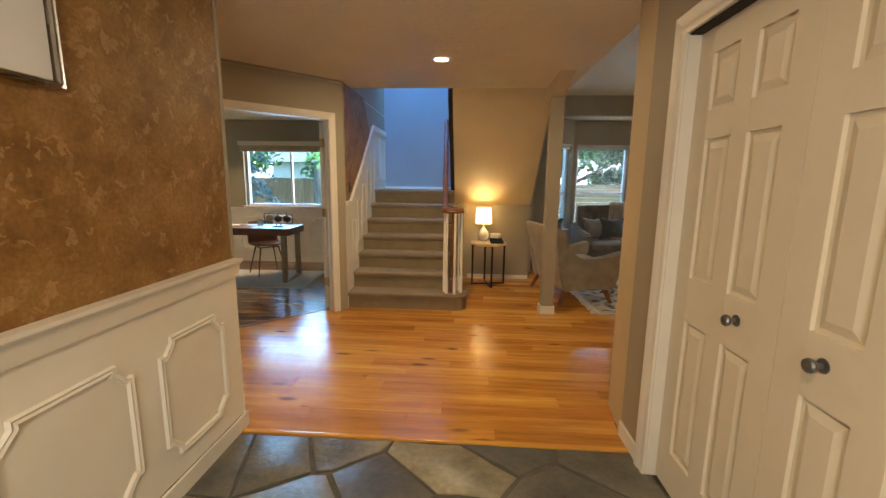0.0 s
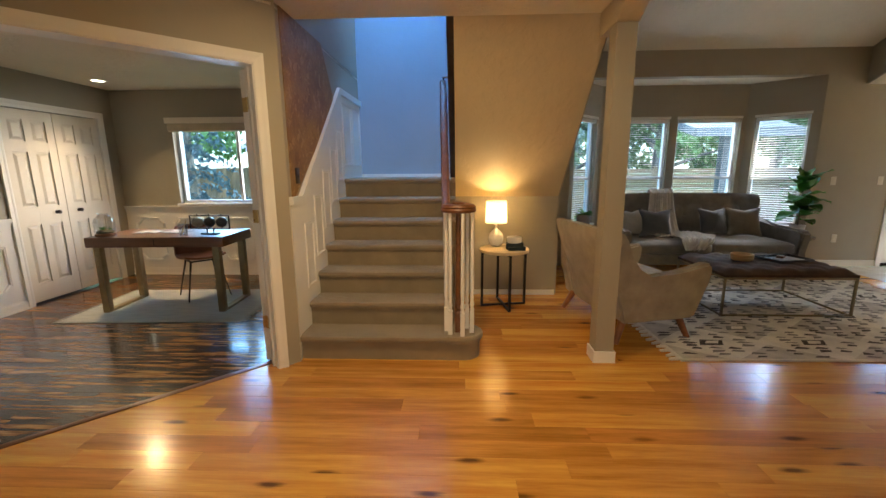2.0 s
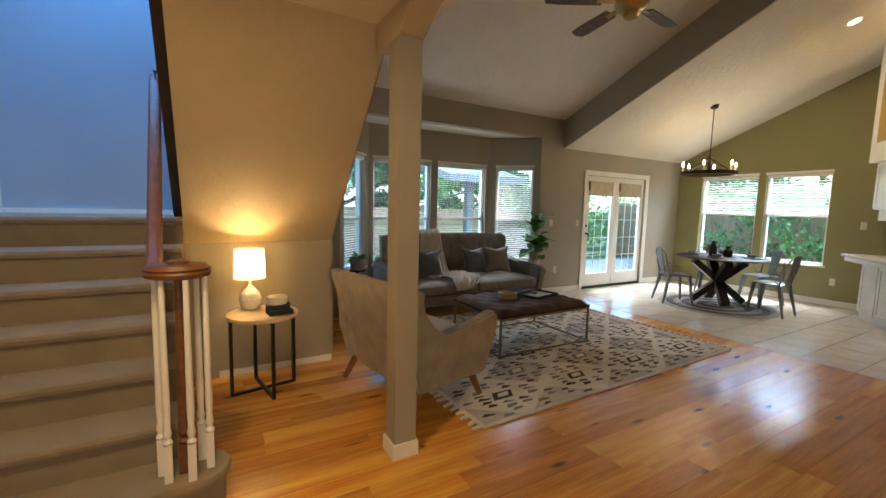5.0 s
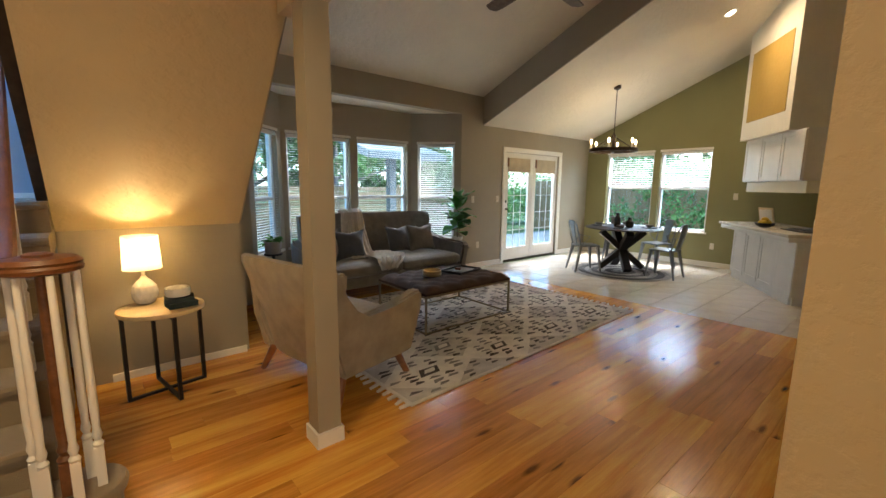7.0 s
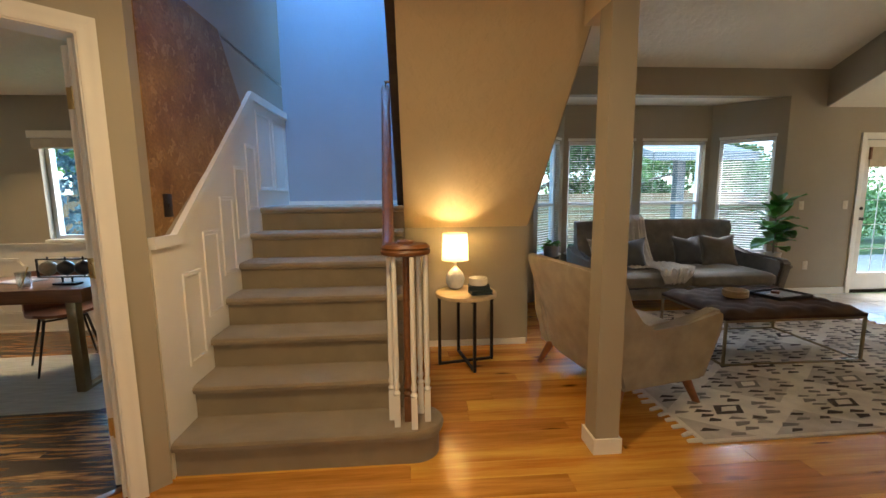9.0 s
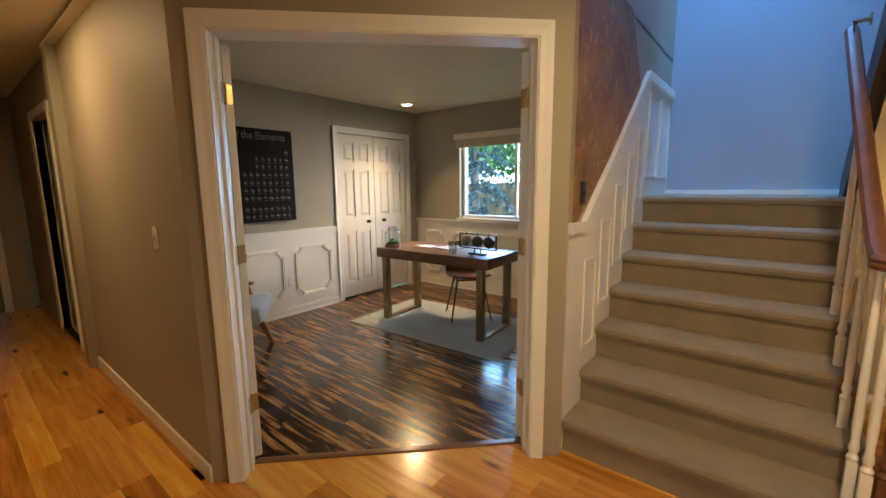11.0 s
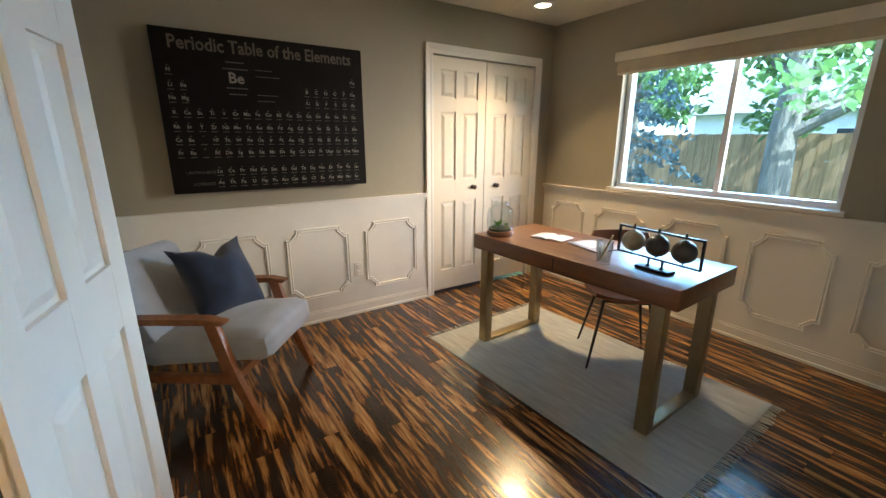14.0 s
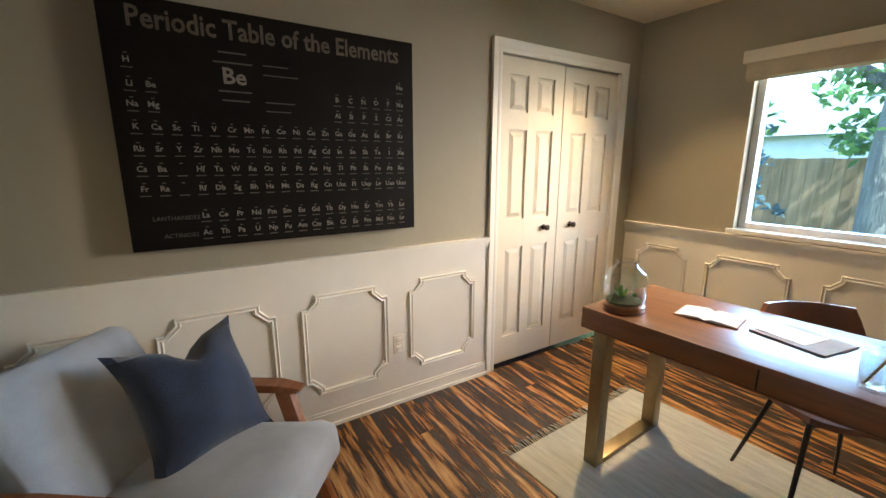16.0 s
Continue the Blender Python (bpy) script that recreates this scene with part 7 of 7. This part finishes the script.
part("stem", tube([(0, 0, 0.30), (0, 0, zt - 0.02)], 0.007, 8), M["dark_bronze"], chd)
part("canopy", lathe([(0.02, zt - 0.05), (0.055, zt - 0.03), (0.06, zt + 0.03)], 18), M["dark_bronze"], chd)
part("hub", lathe([(0.02, 0.0), (0.03, 0.03), (0.022, 0.20), (0.035, 0.27), (0.01, 0.31)], 14), M["dark_bronze"], chd)
for k in range(6):
    a = k * math.tau / 6 + 0.3
    c, s = math.cos(a), math.sin(a)
    part("arm", tube([(0.02 * c, 0.02 * s, 0.25), (0.20 * c, 0.20 * s, 0.14), (0.36 * c, 0.36 * s, 0.05)], 0.007, 6), M["dark_bronze"], chd)
    cd = part("candle", lathe([(0.030, 0.056), (0.032, 0.062), (0.016, 0.066), (0.016, 0.13)], 14), M["ceramic"], chd, "ivory candle sleeve", m=pose(0.37 * c, 0.37 * s, 0))
    part("bulb", lathe([(0.009, 0.131), (0.017, 0.152), (0.016, 0.168), (0.004, 0.205)], 12), M["bulb"], cd, "glowing flame bulb")

# ---- kitchen peninsula: front runs from (6.75, 3.10) to (8.20, 4.12) ----
KA = math.degrees(math.atan2(1.02, 1.45))
K = pose(6.75, 3.10, 0, 0, 0, KA)
KL = math.hypot(1.45, 1.02)


def cabinet(name, m, w, d, h, label, doors=1, toe=0.09, group=""):
    """A framed white cabinet; front face at y=0 looks to +y, body behind it."""
    t = thing(name, label, "cabinet", m, group=group)
    body = boxes((0.001, w - 0.001, -d, -0.02, toe, h))
    if toe:
        box(body, 0.001, w - 0.001, -d, -0.03, 0, toe)
    part("body", body, M["cab_white"], t)
    dw = w / doors
    for k in range(doors):
        x0, x1 = k * dw + 0.008, (k + 1) * dw - 0.008
        bm = boxes((x0, x1, -0.0195, -0.008, toe + 0.012, h - 0.012))
        s = 0.055
        for r in ((x0, x0 + s, -0.008, 0, toe + 0.012, h - 0.012), (x1 - s, x1, -0.008, 0, toe + 0.012, h - 0.012), (x0 + s, x1 - s, -0.008, 0, toe + 0.012, toe + 0.012 + s), (x0 + s, x1 - s, -0.008, 0, h - 0.012 - s, h - 0.012)):
            box(bm, *r)
        part("door", bm, M["cab_white"], t)
    return t


n = 4
w = KL / n
for k in range(n):
    cabinet("base_cabinet", K @ pose(k * w, 0, 0), w, 0.55, 0.80, "white panelled peninsula cabinet", group="peninsula cabinets")
cabinet("end_cabinet", K @ pose(0, 0, 0) @ pose(-0.002, -0.56, 0, 0, 0, 90), 0.56, 0.5, 0.80, "white panelled cabinet at the end of the peninsula")
ct = thing("countertop", "cream tiled countertop with a thick white edge", "countertop", K)
part("slab", soft_box(-0.20, KL + 0.10, -0.60, 0.20, 0.86, 0.90, 0.008), M["counter"], ct)
part("apron", soft_box(-0.16, KL + 0.07, -0.56, 0.17, 0.801, 0.859, 0.004), M["cab_white"], ct)
for k in range(3):
    cabinet("wall_cabinet", K @ pose(0.17 + k * (KL - 0.19) / 3, -0.02, 1.53), (KL - 0.19) / 3, 0.32, 0.63, "white panelled wall cabinet over the peninsula", 1, 0.0, "wall cabinets")
sb = structure("soffit_box", boxes((0.42, KL + 0.03, -0.45, 0.05, 2.165, 4.2)), M["white"], "white boxed soffit over the kitchen cabinets", "soffit")
sb.matrix_basis = K
part("ochre_panel", boxes((0.56, KL - 0.12, 0.051, 0.056, 2.42, 3.42)), M["mustard"], sb, "ochre painted recess panel")
hd = thing("range_hood", "cream range hood under the wall cabinets", "range hood", K @ pose(0.1, 0, 1.38))
part("body", soft_box(0.0, KL - 0.2, -0.42, -0.06, 0.0, 0.148, 0.01), M["cream"], hd)
wk = structure("wall_kitchen", boxes((0.2, 2.3, -2.4, -2.3, 0, 4.0)), M["wall_beige"], "beige kitchen wall behind the peninsula", "wall")
wk.matrix_basis = pose(6.75, 4.4, 0, 0, 0, 0)
ck = thing("cooktop", "black cooktop with steel grates on the peninsula", "cooktop", K @ pose(0.28, -0.28, 0.901))
part("glass_plate", soft_box(-0.26, 0.26, -0.22, 0.22, 0, 0.012, 0.004), M["black_vase"], ck)
for x in (-0.13, 0.13):
    for y in (-0.11, 0.11):
        part("grate", tube([(x + 0.08 * math.cos(a * math.tau / 12), y + 0.08 * math.sin(a * math.tau / 12), 0.022) for a in range(12)], 0.006, 6, closed=True), M["steel"], ck)
bd = thing("cookbook", "pale cookbook propped open on a stand", "book", K @ pose(1.05, -0.12, 0.901, -12, 0, 15))
part("page", boxes((-0.11, 0.0, -0.006, 0.0, 0.02, 0.24), (0.001, 0.11, -0.006, 0.0, 0.02, 0.235)), M["paper"], bd)
part("stand", boxes((-0.13, 0.13, -0.024, -0.008, 0, 0.26), (-0.13, 0.13, -0.008, 0.03, 0, 0.014)), M["pale_wood"], bd)
fb = thing("fruit_bowl", "dark bowl heaped with lemons", "bowl", K @ pose(0.78, 0.02, 0.901))
part("bowl", lathe([(0.05, 0), (0.10, 0.03), (0.12, 0.06), (0.112, 0.06), (0.08, 0.03), (0.01, 0.02)], 24), M["black_vase"], fb)
for k, (x, y, z) in enumerate(((0.04, 0.02, 0.068), (-0.04, 0.03, 0.068), (0.0, -0.045, 0.068), (0.0, 0.0, 0.108))):
    part("lemon", lathe([(0.006, -0.045), (0.022, -0.036), (0.033, -0.012), (0.033, 0.012), (0.022, 0.036), (0.006, 0.045)], 14), M["yellow"], fb, m=pose(x, y, z, 80, 0, 50 * k))
for x, y, h_ in ((0.30, -0.52, 0.16), (0.48, -0.53, 0.13), (0.62, -0.52, 0.12)):
    j = thing("canister", "white lidded kitchen canister", "canister", K @ pose(x, y, 0.901), group="canisters")
    part("body", lathe([(0.045, 0), (0.05, 0.006), (0.05, h_), (0.045, h_ + 0.004)], 22), M["ceramic"], j)
    part("lid", lathe([(0.047, h_ + 0.0045), (0.05, h_ + 0.012), (0.04, h_ + 0.024), (0.012, h_ + 0.03), (0.012, h_ + 0.042)], 22), M["dark_bronze"], j)


# ---- outside ----
def leaf_mass(bm, centre, radii, n, size, rng, hang=0.0):
    for _ in range(n):
        while True:
            p = Vector((rng.uniform(-1, 1), rng.uniform(-1, 1), rng.uniform(-1, 1)))
            if 0.25 < p.length < 1:
                break
        c = Vector(centre) + Vector((p.x * radii[0], p.y * radii[1], p.z * radii[2]))
        s = size * rng.uniform(0.6, 1.3)
        q = Euler((rng.uniform(-1.2, 1.2), rng.uniform(-1.2, 1.2), rng.uniform(0, 6.28))).to_matrix()
        v = [bm.verts.new(c + q @ Vector((a * s, b * s, 0.12 * s * k - hang * s * abs(a)))) for a, b, k in ((-1, 0, 0), (0, -0.55, 1), (1, 0, 0), (0, 0.55, 1))]
        bm.faces.new(v)


def broad_tree(name, x, y, h, r, label, seed, clumps=26, per=150, size=0.085, base=None):
    rng = random.Random(seed)
    t = thing(name, label, "tree", pose(x, y, -0.16))
    fork = h * (base or 0.42)
    bm = tube([(0, 0, 0), (0.02, 0, fork * 0.3), (-0.02, 0.03, fork), (0.05, 0.0, h * 0.7), (0, 0, h * 0.95)], [r * 1.25, r, r * 0.85, r * 0.5, r * 0.2], 12)
    part("trunk", bm, M["bark"], t)
    crown = bmesh.new()
    for k in range(8):
        a = k * 0.785 + rng.uniform(-0.3, 0.3)
        l, z = h * rng.uniform(0.28, 0.42), fork + (h * 0.4) * k / 8
        e = Vector((l * math.cos(a), l * math.sin(a), z + l * rng.uniform(0.3, 0.6)))
        part("limb", tube([(0, 0, z), tuple(Vector((0, 0, z)).lerp(e, 0.5) + Vector((0, 0, 0.1))), tuple(e)], [r * 0.42, r * 0.26, r * 0.1], 7), M["bark"], t)
        leaf_mass(crown, e, (h * 0.12, h * 0.12, h * 0.08), per, size, rng)
    for k in range(clumps):
        a, d = rng.uniform(0, 6.28), h * 0.42 * math.sqrt(rng.random())
        leaf_mass(crown, (d * math.cos(a), d * math.sin(a), fork + h * 0.03 + (h * 0.5) * rng.random()), (h * 0.1, h * 0.1, h * 0.06), per, size, rng)
    tagged(part("crown", crown, M["foliage"], t, "loose green leafy crown"), kind="stuff")
    return t


def spruce_tree(x, y, h, r, seed):
    rng = random.Random(seed)
    t = thing("spruce_tree", "blue spruce with drooping needle branches", "tree", pose(x, y, -0.16))
    part("trunk", tube([(0, 0, 0), (0, 0, h)], [0.14, 0.02], 10), M["bark"], t)
    bm = bmesh.new()
    for k in range(46):
        f = k / 45
        z, l, a = 0.7 + (h - 0.9) * f, r * (1 - f) ** 0.8 + 0.15, k * 2.4
        for j in range(26):
            s = (j + 1) / 26
            c = Vector((l * s * math.cos(a), l * s * math.sin(a), z - 0.35 * l * s * s))
            for _ in range(2):
                leaf_mass(bm, c, (0.10, 0.10, 0.07), 1, 0.065, rng, 0.4)
    tagged(part("needles", bm, M["spruce"], t, "dense blue-green needles"), kind="stuff")
    return t


def shrub_bank(name, x0, x1, y0, y1, h, n, seed, label):
    rng = random.Random(seed)
    bm = bmesh.new()
    for _ in range(n):
        leaf_mass(bm, (rng.uniform(x0, x1), rng.uniform(y0, y1), rng.uniform(0.1, 1.0) * h), (0.45, 0.45, 0.4), 70, 0.07, rng)
    o = solid(name, bm, M["foliage"], label, "shrubs", "stuff")
    return o


def fence(m, L, h, label, board=0.14, horizontal=False):
    t = thing("fence", label, "fence", m, kind="")
    first = None
    if horizontal:
        for k in range(int(h / (board + 0.02))):
            z = 0.05 + k * (board + 0.02)
            if first is None:
                first = part("board", boxes((0, L, -0.012, 0.012, 0, board)), M["fence"], t, m=pose(0, 0, z))
            else:
                again(first, pose(0, 0, z))
    else:
        for k in range(int(L / (board + 0.004))):
            if first is None:
                first = part("board", boxes((0, board, -0.01, 0.01, 0, h)), M["fence"], t, m=pose(0, 0, 0))
            else:
                again(first, pose(k * (board + 0.004), 0.004 * (k % 2), 0.006 * ((k * 7) % 3)))
    for k in range(int(L / 2.4) + 1):
        part("post", boxes((-0.045, 0.045, 0.03, 0.12, 0, h + 0.02)), M["fence"], t, m=pose(k * 2.4, 0, 0))
    return t


fence(pose(-10.0, 11.5, -0.16), 11.0, 1.62, "weathered cedar board fence behind the office")
fence(pose(1.2, 14.0, -0.16), 12.0, 1.6, "horizontal cedar board fence behind the patio", 0.13, True)
broad_tree("maple_tree", -3.65, 10.5, 5.2, 0.20, "broad maple tree with a thick pale trunk by the fence", 5, 30, 110, 0.085, 0.30)
spruce_tree(-5.35, 9.6, 4.2, 1.0, 6)
broad_tree("garden_tree", 2.4, 17.5, 7.0, 0.22, "leafy garden tree behind the fence", 7, 38, 150, 0.13, 0.22)
broad_tree("garden_tree", 7.2, 16.5, 6.5, 0.2, "leafy garden tree behind the fence", 8, 38, 150, 0.13, 0.22)
broad_tree("garden_tree", 11.5, 16.8, 6.5, 0.2, "leafy garden tree behind the fence", 15, 38, 150, 0.13, 0.2)
broad_tree("garden_tree", 4.8, 18.5, 7.5, 0.22, "leafy garden tree behind the fence", 14, 38, 150, 0.13, 0.2)
broad_tree("garden_tree", -11.5, 17.5, 6.5, 0.2, "leafy garden tree beyond the fence", 12, 30, 110, 0.15, 0.3)
shrub_bank("shrub_hedge", 9.6, 17.5, 13.0, 14.2, 2.5, 120, 9, "dense green shrubs beyond the garden doors")
shrub_bank("side_shrubs", 11.6, 12.6, 2.0, 8.5, 2.0, 46, 10, "green shrubs outside the dining windows")
fence(pose(13.4, 12.0, -0.16, 0, 0, -90), 12.0, 1.8, "grey side fence outside the dining room")
broad_tree("garden_tree", 16.5, 4.6, 6.5, 0.2, "leafy garden tree beyond the side fence", 21, 36, 150, 0.13, 0.2)
broad_tree("garden_tree", 16.8, 8.6, 7.0, 0.2, "leafy garden tree beyond the side fence", 22, 36, 150, 0.13, 0.2)
structure("patio", boxes((1.0, 13.0, 7.95, 10.6, -0.16, -0.06)), M["patio"], "concrete patio outside the garden doors", "patio")

# covered patio roof with its post, seen through the bay
pr_ = thing("patio_cover", "grey timber patio cover with shingled roof", "patio cover", pose(0, 0, 0))
bm = bmesh.new()
prism(bm, [(9.6, 2.05), (12.6, 2.95), (12.6, 3.03), (9.6, 2.13)], 'x', 4.7, 6.7)
part("roof", bm, M["roof"], pr_)
part("fascia", boxes((4.66, 6.7, 9.56, 9.6, 1.98, 2.14)), M["patio_timber"], pr_)
bm = bmesh.new()
prism(bm, [(9.6, 1.98), (12.6, 2.88), (12.6, 3.04), (9.6, 2.14)], 'x', 4.64, 4.7)
part("gable_board", bm, M["patio_timber"], pr_)
part("post", boxes((6.0, 6.18, 10.9, 11.08, -0.16, 2.42)), M["patio_timber"], pr_)
part("beam", boxes((4.75, 6.6, 10.92, 11.06, 2.24, 2.40)), M["patio_timber"], pr_)

hs = thing("neighbour_house", "pale neighbouring house with a low roof", "house", pose(-7.5, 24.0, -0.16))
part("wall", boxes((-4, 4.5, 0, 5, 0, 2.6)), M["siding"], hs)
bm = bmesh.new()
prism(bm, [(-0.5, 2.6), (2.5, 4.2), (5.5, 2.6)], 'x', -4.4, 4.9)
part("roof", bm, M["roof"], hs)
w_ = part("window", boxes((1.0, 2.2, -0.03, -0.005, 0.9, 2.0)), M["vinyl"], hs)
part("pane", boxes((1.06, 2.14, -0.036, -0.031, 0.96, 1.94)), M["black_vase"], w_)


# ---- boards, stones and tiles of the floors ----
def plank_mesh(L, w, mat_, b=0.0006):
    """A board with eased long edges, its corner at the origin, top at z=0."""
    me = bpy.data.meshes.new("plank")
    v, f = [], []
    for z, i in ((-0.012, 0.0), (-b, 0.0), (0.0, b)):
        v += [(i, i, z), (L - i, i, z), (L - i, w - i, z), (i, w - i, z)]
    for r in range(2):
        for k in range(4):
            f.append((r * 4 + k, r * 4 + (k + 1) % 4, r * 4 + 4 + (k + 1) % 4, r * 4 + 4 + k))
    f.append((8, 9, 10, 11))
    me.from_pydata(v, [], f)
    me.materials.append(mat_)
    return me


def lay_planks(parent, spans, y0, y1, w, lengths, material, cap, seed, gap=0.0005, near=None, cut_lo=None, cut_hi=None):
    """Rows of boards along x. spans(y) gives the runs of x; boards inside near (x0, x1, y0, y1) become pieces up to cap, the rest one part."""
    rng = random.Random(seed)
    cache, pieces, rest = {}, 0, ([], [])
    y = y0
    while y < y1 - 0.01:
        for xa, xb in spans(y + w / 2):
            x = xa - rng.uniform(0, lengths[-1])
            while x < xb:
                L = rng.choice(lengths)
                a, b = max(x, xa), min(x + L, xb)
                x += L
                if b - a < 0.04:
                    continue
                ww = min(w, y1 - y)
                close = near and near[0] < (a + b) / 2 < near[1] and near[2] < y < near[3]
                a1, b1 = a, b
                if cut_lo and a == xa:
                    a, a1 = cut_lo(y, y), cut_lo(y + ww, y)
                if cut_hi and b == xb:
                    b, b1 = cut_hi(y), cut_hi(y + ww)
                if close and pieces < cap and a == a1 and b == b1:
                    key = (round(b - a, 2), round(ww, 3))
                    if key not in cache:
                        cache[key] = plank_mesh(key[0] - gap, ww - gap, material)
                    o = new("plank", cache[key])
                    o.parent = parent
                    o.location = (a, y, rng.uniform(-0.0004, 0.0))
                    pieces += 1
                else:
                    n = len(rest[0])
                    for z, i in ((-0.012, 0.0), (-0.0006, 0.0), (0.0, 0.0006)):
                        rest[0].extend([(a + i, y + i, z), (b - gap - i, y + i, z), (b1 - gap - i, y + ww - gap - i, z), (a1 + i, y + ww - gap - i, z)])
                    for r in range(2):
                        for k in range(4):
                            rest[1].append((n + r * 4 + k, n + r * 4 + (k + 1) % 4, n + r * 4 + 4 + (k + 1) % 4, n + r * 4 + 4 + k))
                    rest[1].append((n + 8, n + 9, n + 10, n + 11))
        y += w
    me = bpy.data.meshes.new("planks_beyond")
    me.from_pydata(rest[0], [], rest[1])
    me.materials.append(material)
    o = new("planks_beyond", me)
    o.parent = parent
    tagged(o, kind="stuff")


def oak_spans(y):
    runs = []
    if y < 2.86:
        lo = -7.1 if y > 1.84 else -0.98
        runs.append((lo, 5.36 if y > 2.06 else 1.21))
    else:
        lo = min(-1.03, y - 5.26) if y < 4.2 else -1.03
        runs.append((lo, 5.36))
    return runs


lay_planks(floor_oak, oak_spans, 1.80, 7.78, 0.128, (0.62, 0.9, 1.2, 1.5, 1.8), M["oak"], 300, 11, near=(-1.6, 4.6, 1.7, 5.6),
           cut_lo=lambda y, row: -7.1 if row < 2.81 else min(-1.03, max(y - 5.26, -2.46)))
part("plank", boxes((-7.1, -2.30, 2.8245, 2.86, -0.012, 0.0)), M["oak"], floor_oak)
structure("floor_edge_strip", moved(soft_box(-0.98, 1.21, 1.772, 1.80, -0.01, 0.006, 0.003), Matrix.Identity(4)), M["oak"], "oak edge strip between flagstones and planks", "trim")


def office_spans(y):
    hi = min(-1.16, y - 5.28)
    return [(-4.33, hi)]


lay_planks(floor_office, office_spans, 2.92, 6.62, 0.098, (0.6, 0.92, 1.2, 1.83), M["strand"], 300, 5, gap=0.0008, near=(-4.4, -1.1, 2.9, 6.7), cut_hi=lambda y: min(-1.16, y - 5.27))
structure("office_threshold", soft_box(D0 + 0.002, D1 - 0.002, 0.115, 0.155, -0.006, 0.007, 0.003), M["walnut"], "dark wood threshold strip", "trim").matrix_basis = DIAG


# flagstones: irregular cells cut from scattered seeds
def clip(poly, p, q):
    """Keep the part of poly nearer to p than to q."""
    mx, my, nx, ny = (p[0] + q[0]) / 2, (p[1] + q[1]) / 2, q[0] - p[0], q[1] - p[1]
    out = []
    for i in range(len(poly)):
        a, b = poly[i], poly[(i + 1) % len(poly)]
        da, db = (a[0] - mx) * nx + (a[1] - my) * ny, (b[0] - mx) * nx + (b[1] - my) * ny
        if da <= 0:
            out.append(a)
        if da * db < 0:
            t_ = da / (da - db)
            out.append((a[0] + t_ * (b[0] - a[0]), a[1] + t_ * (b[1] - a[1])))
    return out


def slate(name, tone):
    m, t, b = base_nodes(name)
    v = coords(t)
    info = t.nodes.new("ShaderNodeObjectInfo")
    n1, n2 = noise_tex(t, v, 4, 6), noise_tex(t, v, 28, 5)
    c = ramp(t, n1, [(0.3, tuple(x * 0.6 for x in tone)), (0.5, tone), (0.72, (tone[0] * 1.5, tone[1] * 1.35, tone[2] * 1.1))])
    c = blend(t, 'OVERLAY', 0.75, c, ramp(t, info.outputs["Random"], [(0, (0.18, 0.20, 0.25)), (0.5, (0.45, 0.45, 0.42)), (1, (0.80, 0.76, 0.66))]))
    c = blend(t, 'OVERLAY', 0.4, c, ramp(t, n2, [(0.3, (0.3, 0.3, 0.3)), (0.7, (0.7, 0.7, 0.7))]))
    t.links.new(c, b.inputs["Base Color"])
    b.inputs["Roughness"].default_value = 0.36
    bump(t, b, n2, 0.5, 0.008)
    return m


M["slate"] = slate("grey_green_flagstone", (0.20, 0.195, 0.165))
rng = random.Random(23)
seeds = []
while len(seeds) < 58:
    p = (rng.uniform(-1.2, 1.4), rng.uniform(-2.6, 2.0))
    if all(math.hypot(p[0] - q[0], p[1] - q[1]) > 0.27 for q in seeds):
        seeds.append(p)
    elif rng.random() < 0.002:
        break
for p in seeds:
    poly = [(-0.975, -2.3), (1.265, -2.3), (1.265, 1.77), (-0.975, 1.77)]
    for q in seeds:
        if q != p and poly:
            poly = clip(poly, p, q)
    if len(poly) < 3:
        continue
    cx, cy = sum(v[0] for v in poly) / len(poly), sum(v[1] for v in poly) / len(poly)
    pts = []
    for i in range(len(poly)):
        a, b = poly[i], poly[(i + 1) % len(poly)]
        for k in (0.0, 0.35, 0.7):
            x, y = a[0] + k * (b[0] - a[0]), a[1] + k * (b[1] - a[1])
            w = 0.018 * noise.noise((x * 5, y * 5, 1.7))
            d = math.hypot(x - cx, y - cy) or 1
            s = (d - 0.010 + w * 0.6 - 0.004) / d
            pts.append((cx + (x - cx) * s, cy + (y - cy) * s))
    bm = bmesh.new()
    h = rng.uniform(-0.001, 0.003)
    lo = [bm.verts.new((x, y, -0.012)) for x, y in pts]
    mi = [bm.verts.new((x, y, h - 0.003)) for x, y in pts]
    hi = [bm.verts.new((cx + (x - cx) * 0.97, cy + (y - cy) * 0.97, h)) for x, y in pts]
    for A, B in ((lo, mi), (mi, hi)):
        for i in range(len(pts)):
            j = (i + 1) % len(pts)
            bm.faces.new((A[i], A[j], B[j], B[i]))
    bm.faces.new(hi)
    part("flagstone", bm, M["slate"], floor_slate)

# square tiles of the dining floor
S = 0.425
tile_me = plank_mesh(S - 0.007, S - 0.007, M["tile"], 0.003)
y = 7.18 - S
while y > 1.7:
    x = 5.365
    while x < 8.85:
        w, d0 = min(S, 8.855 - x), max(y, 2.07)
        if w > 0.05 and y + S - d0 > 0.05:
            whole = w == S and d0 == y
            o = new("tile", tile_me if whole else plank_mesh(w - 0.007, y + S - d0 - 0.007, M["tile"], 0.003))
            o.parent = floor_tile
            o.location = (x, d0, 0.0)
        x += S
    y -= S
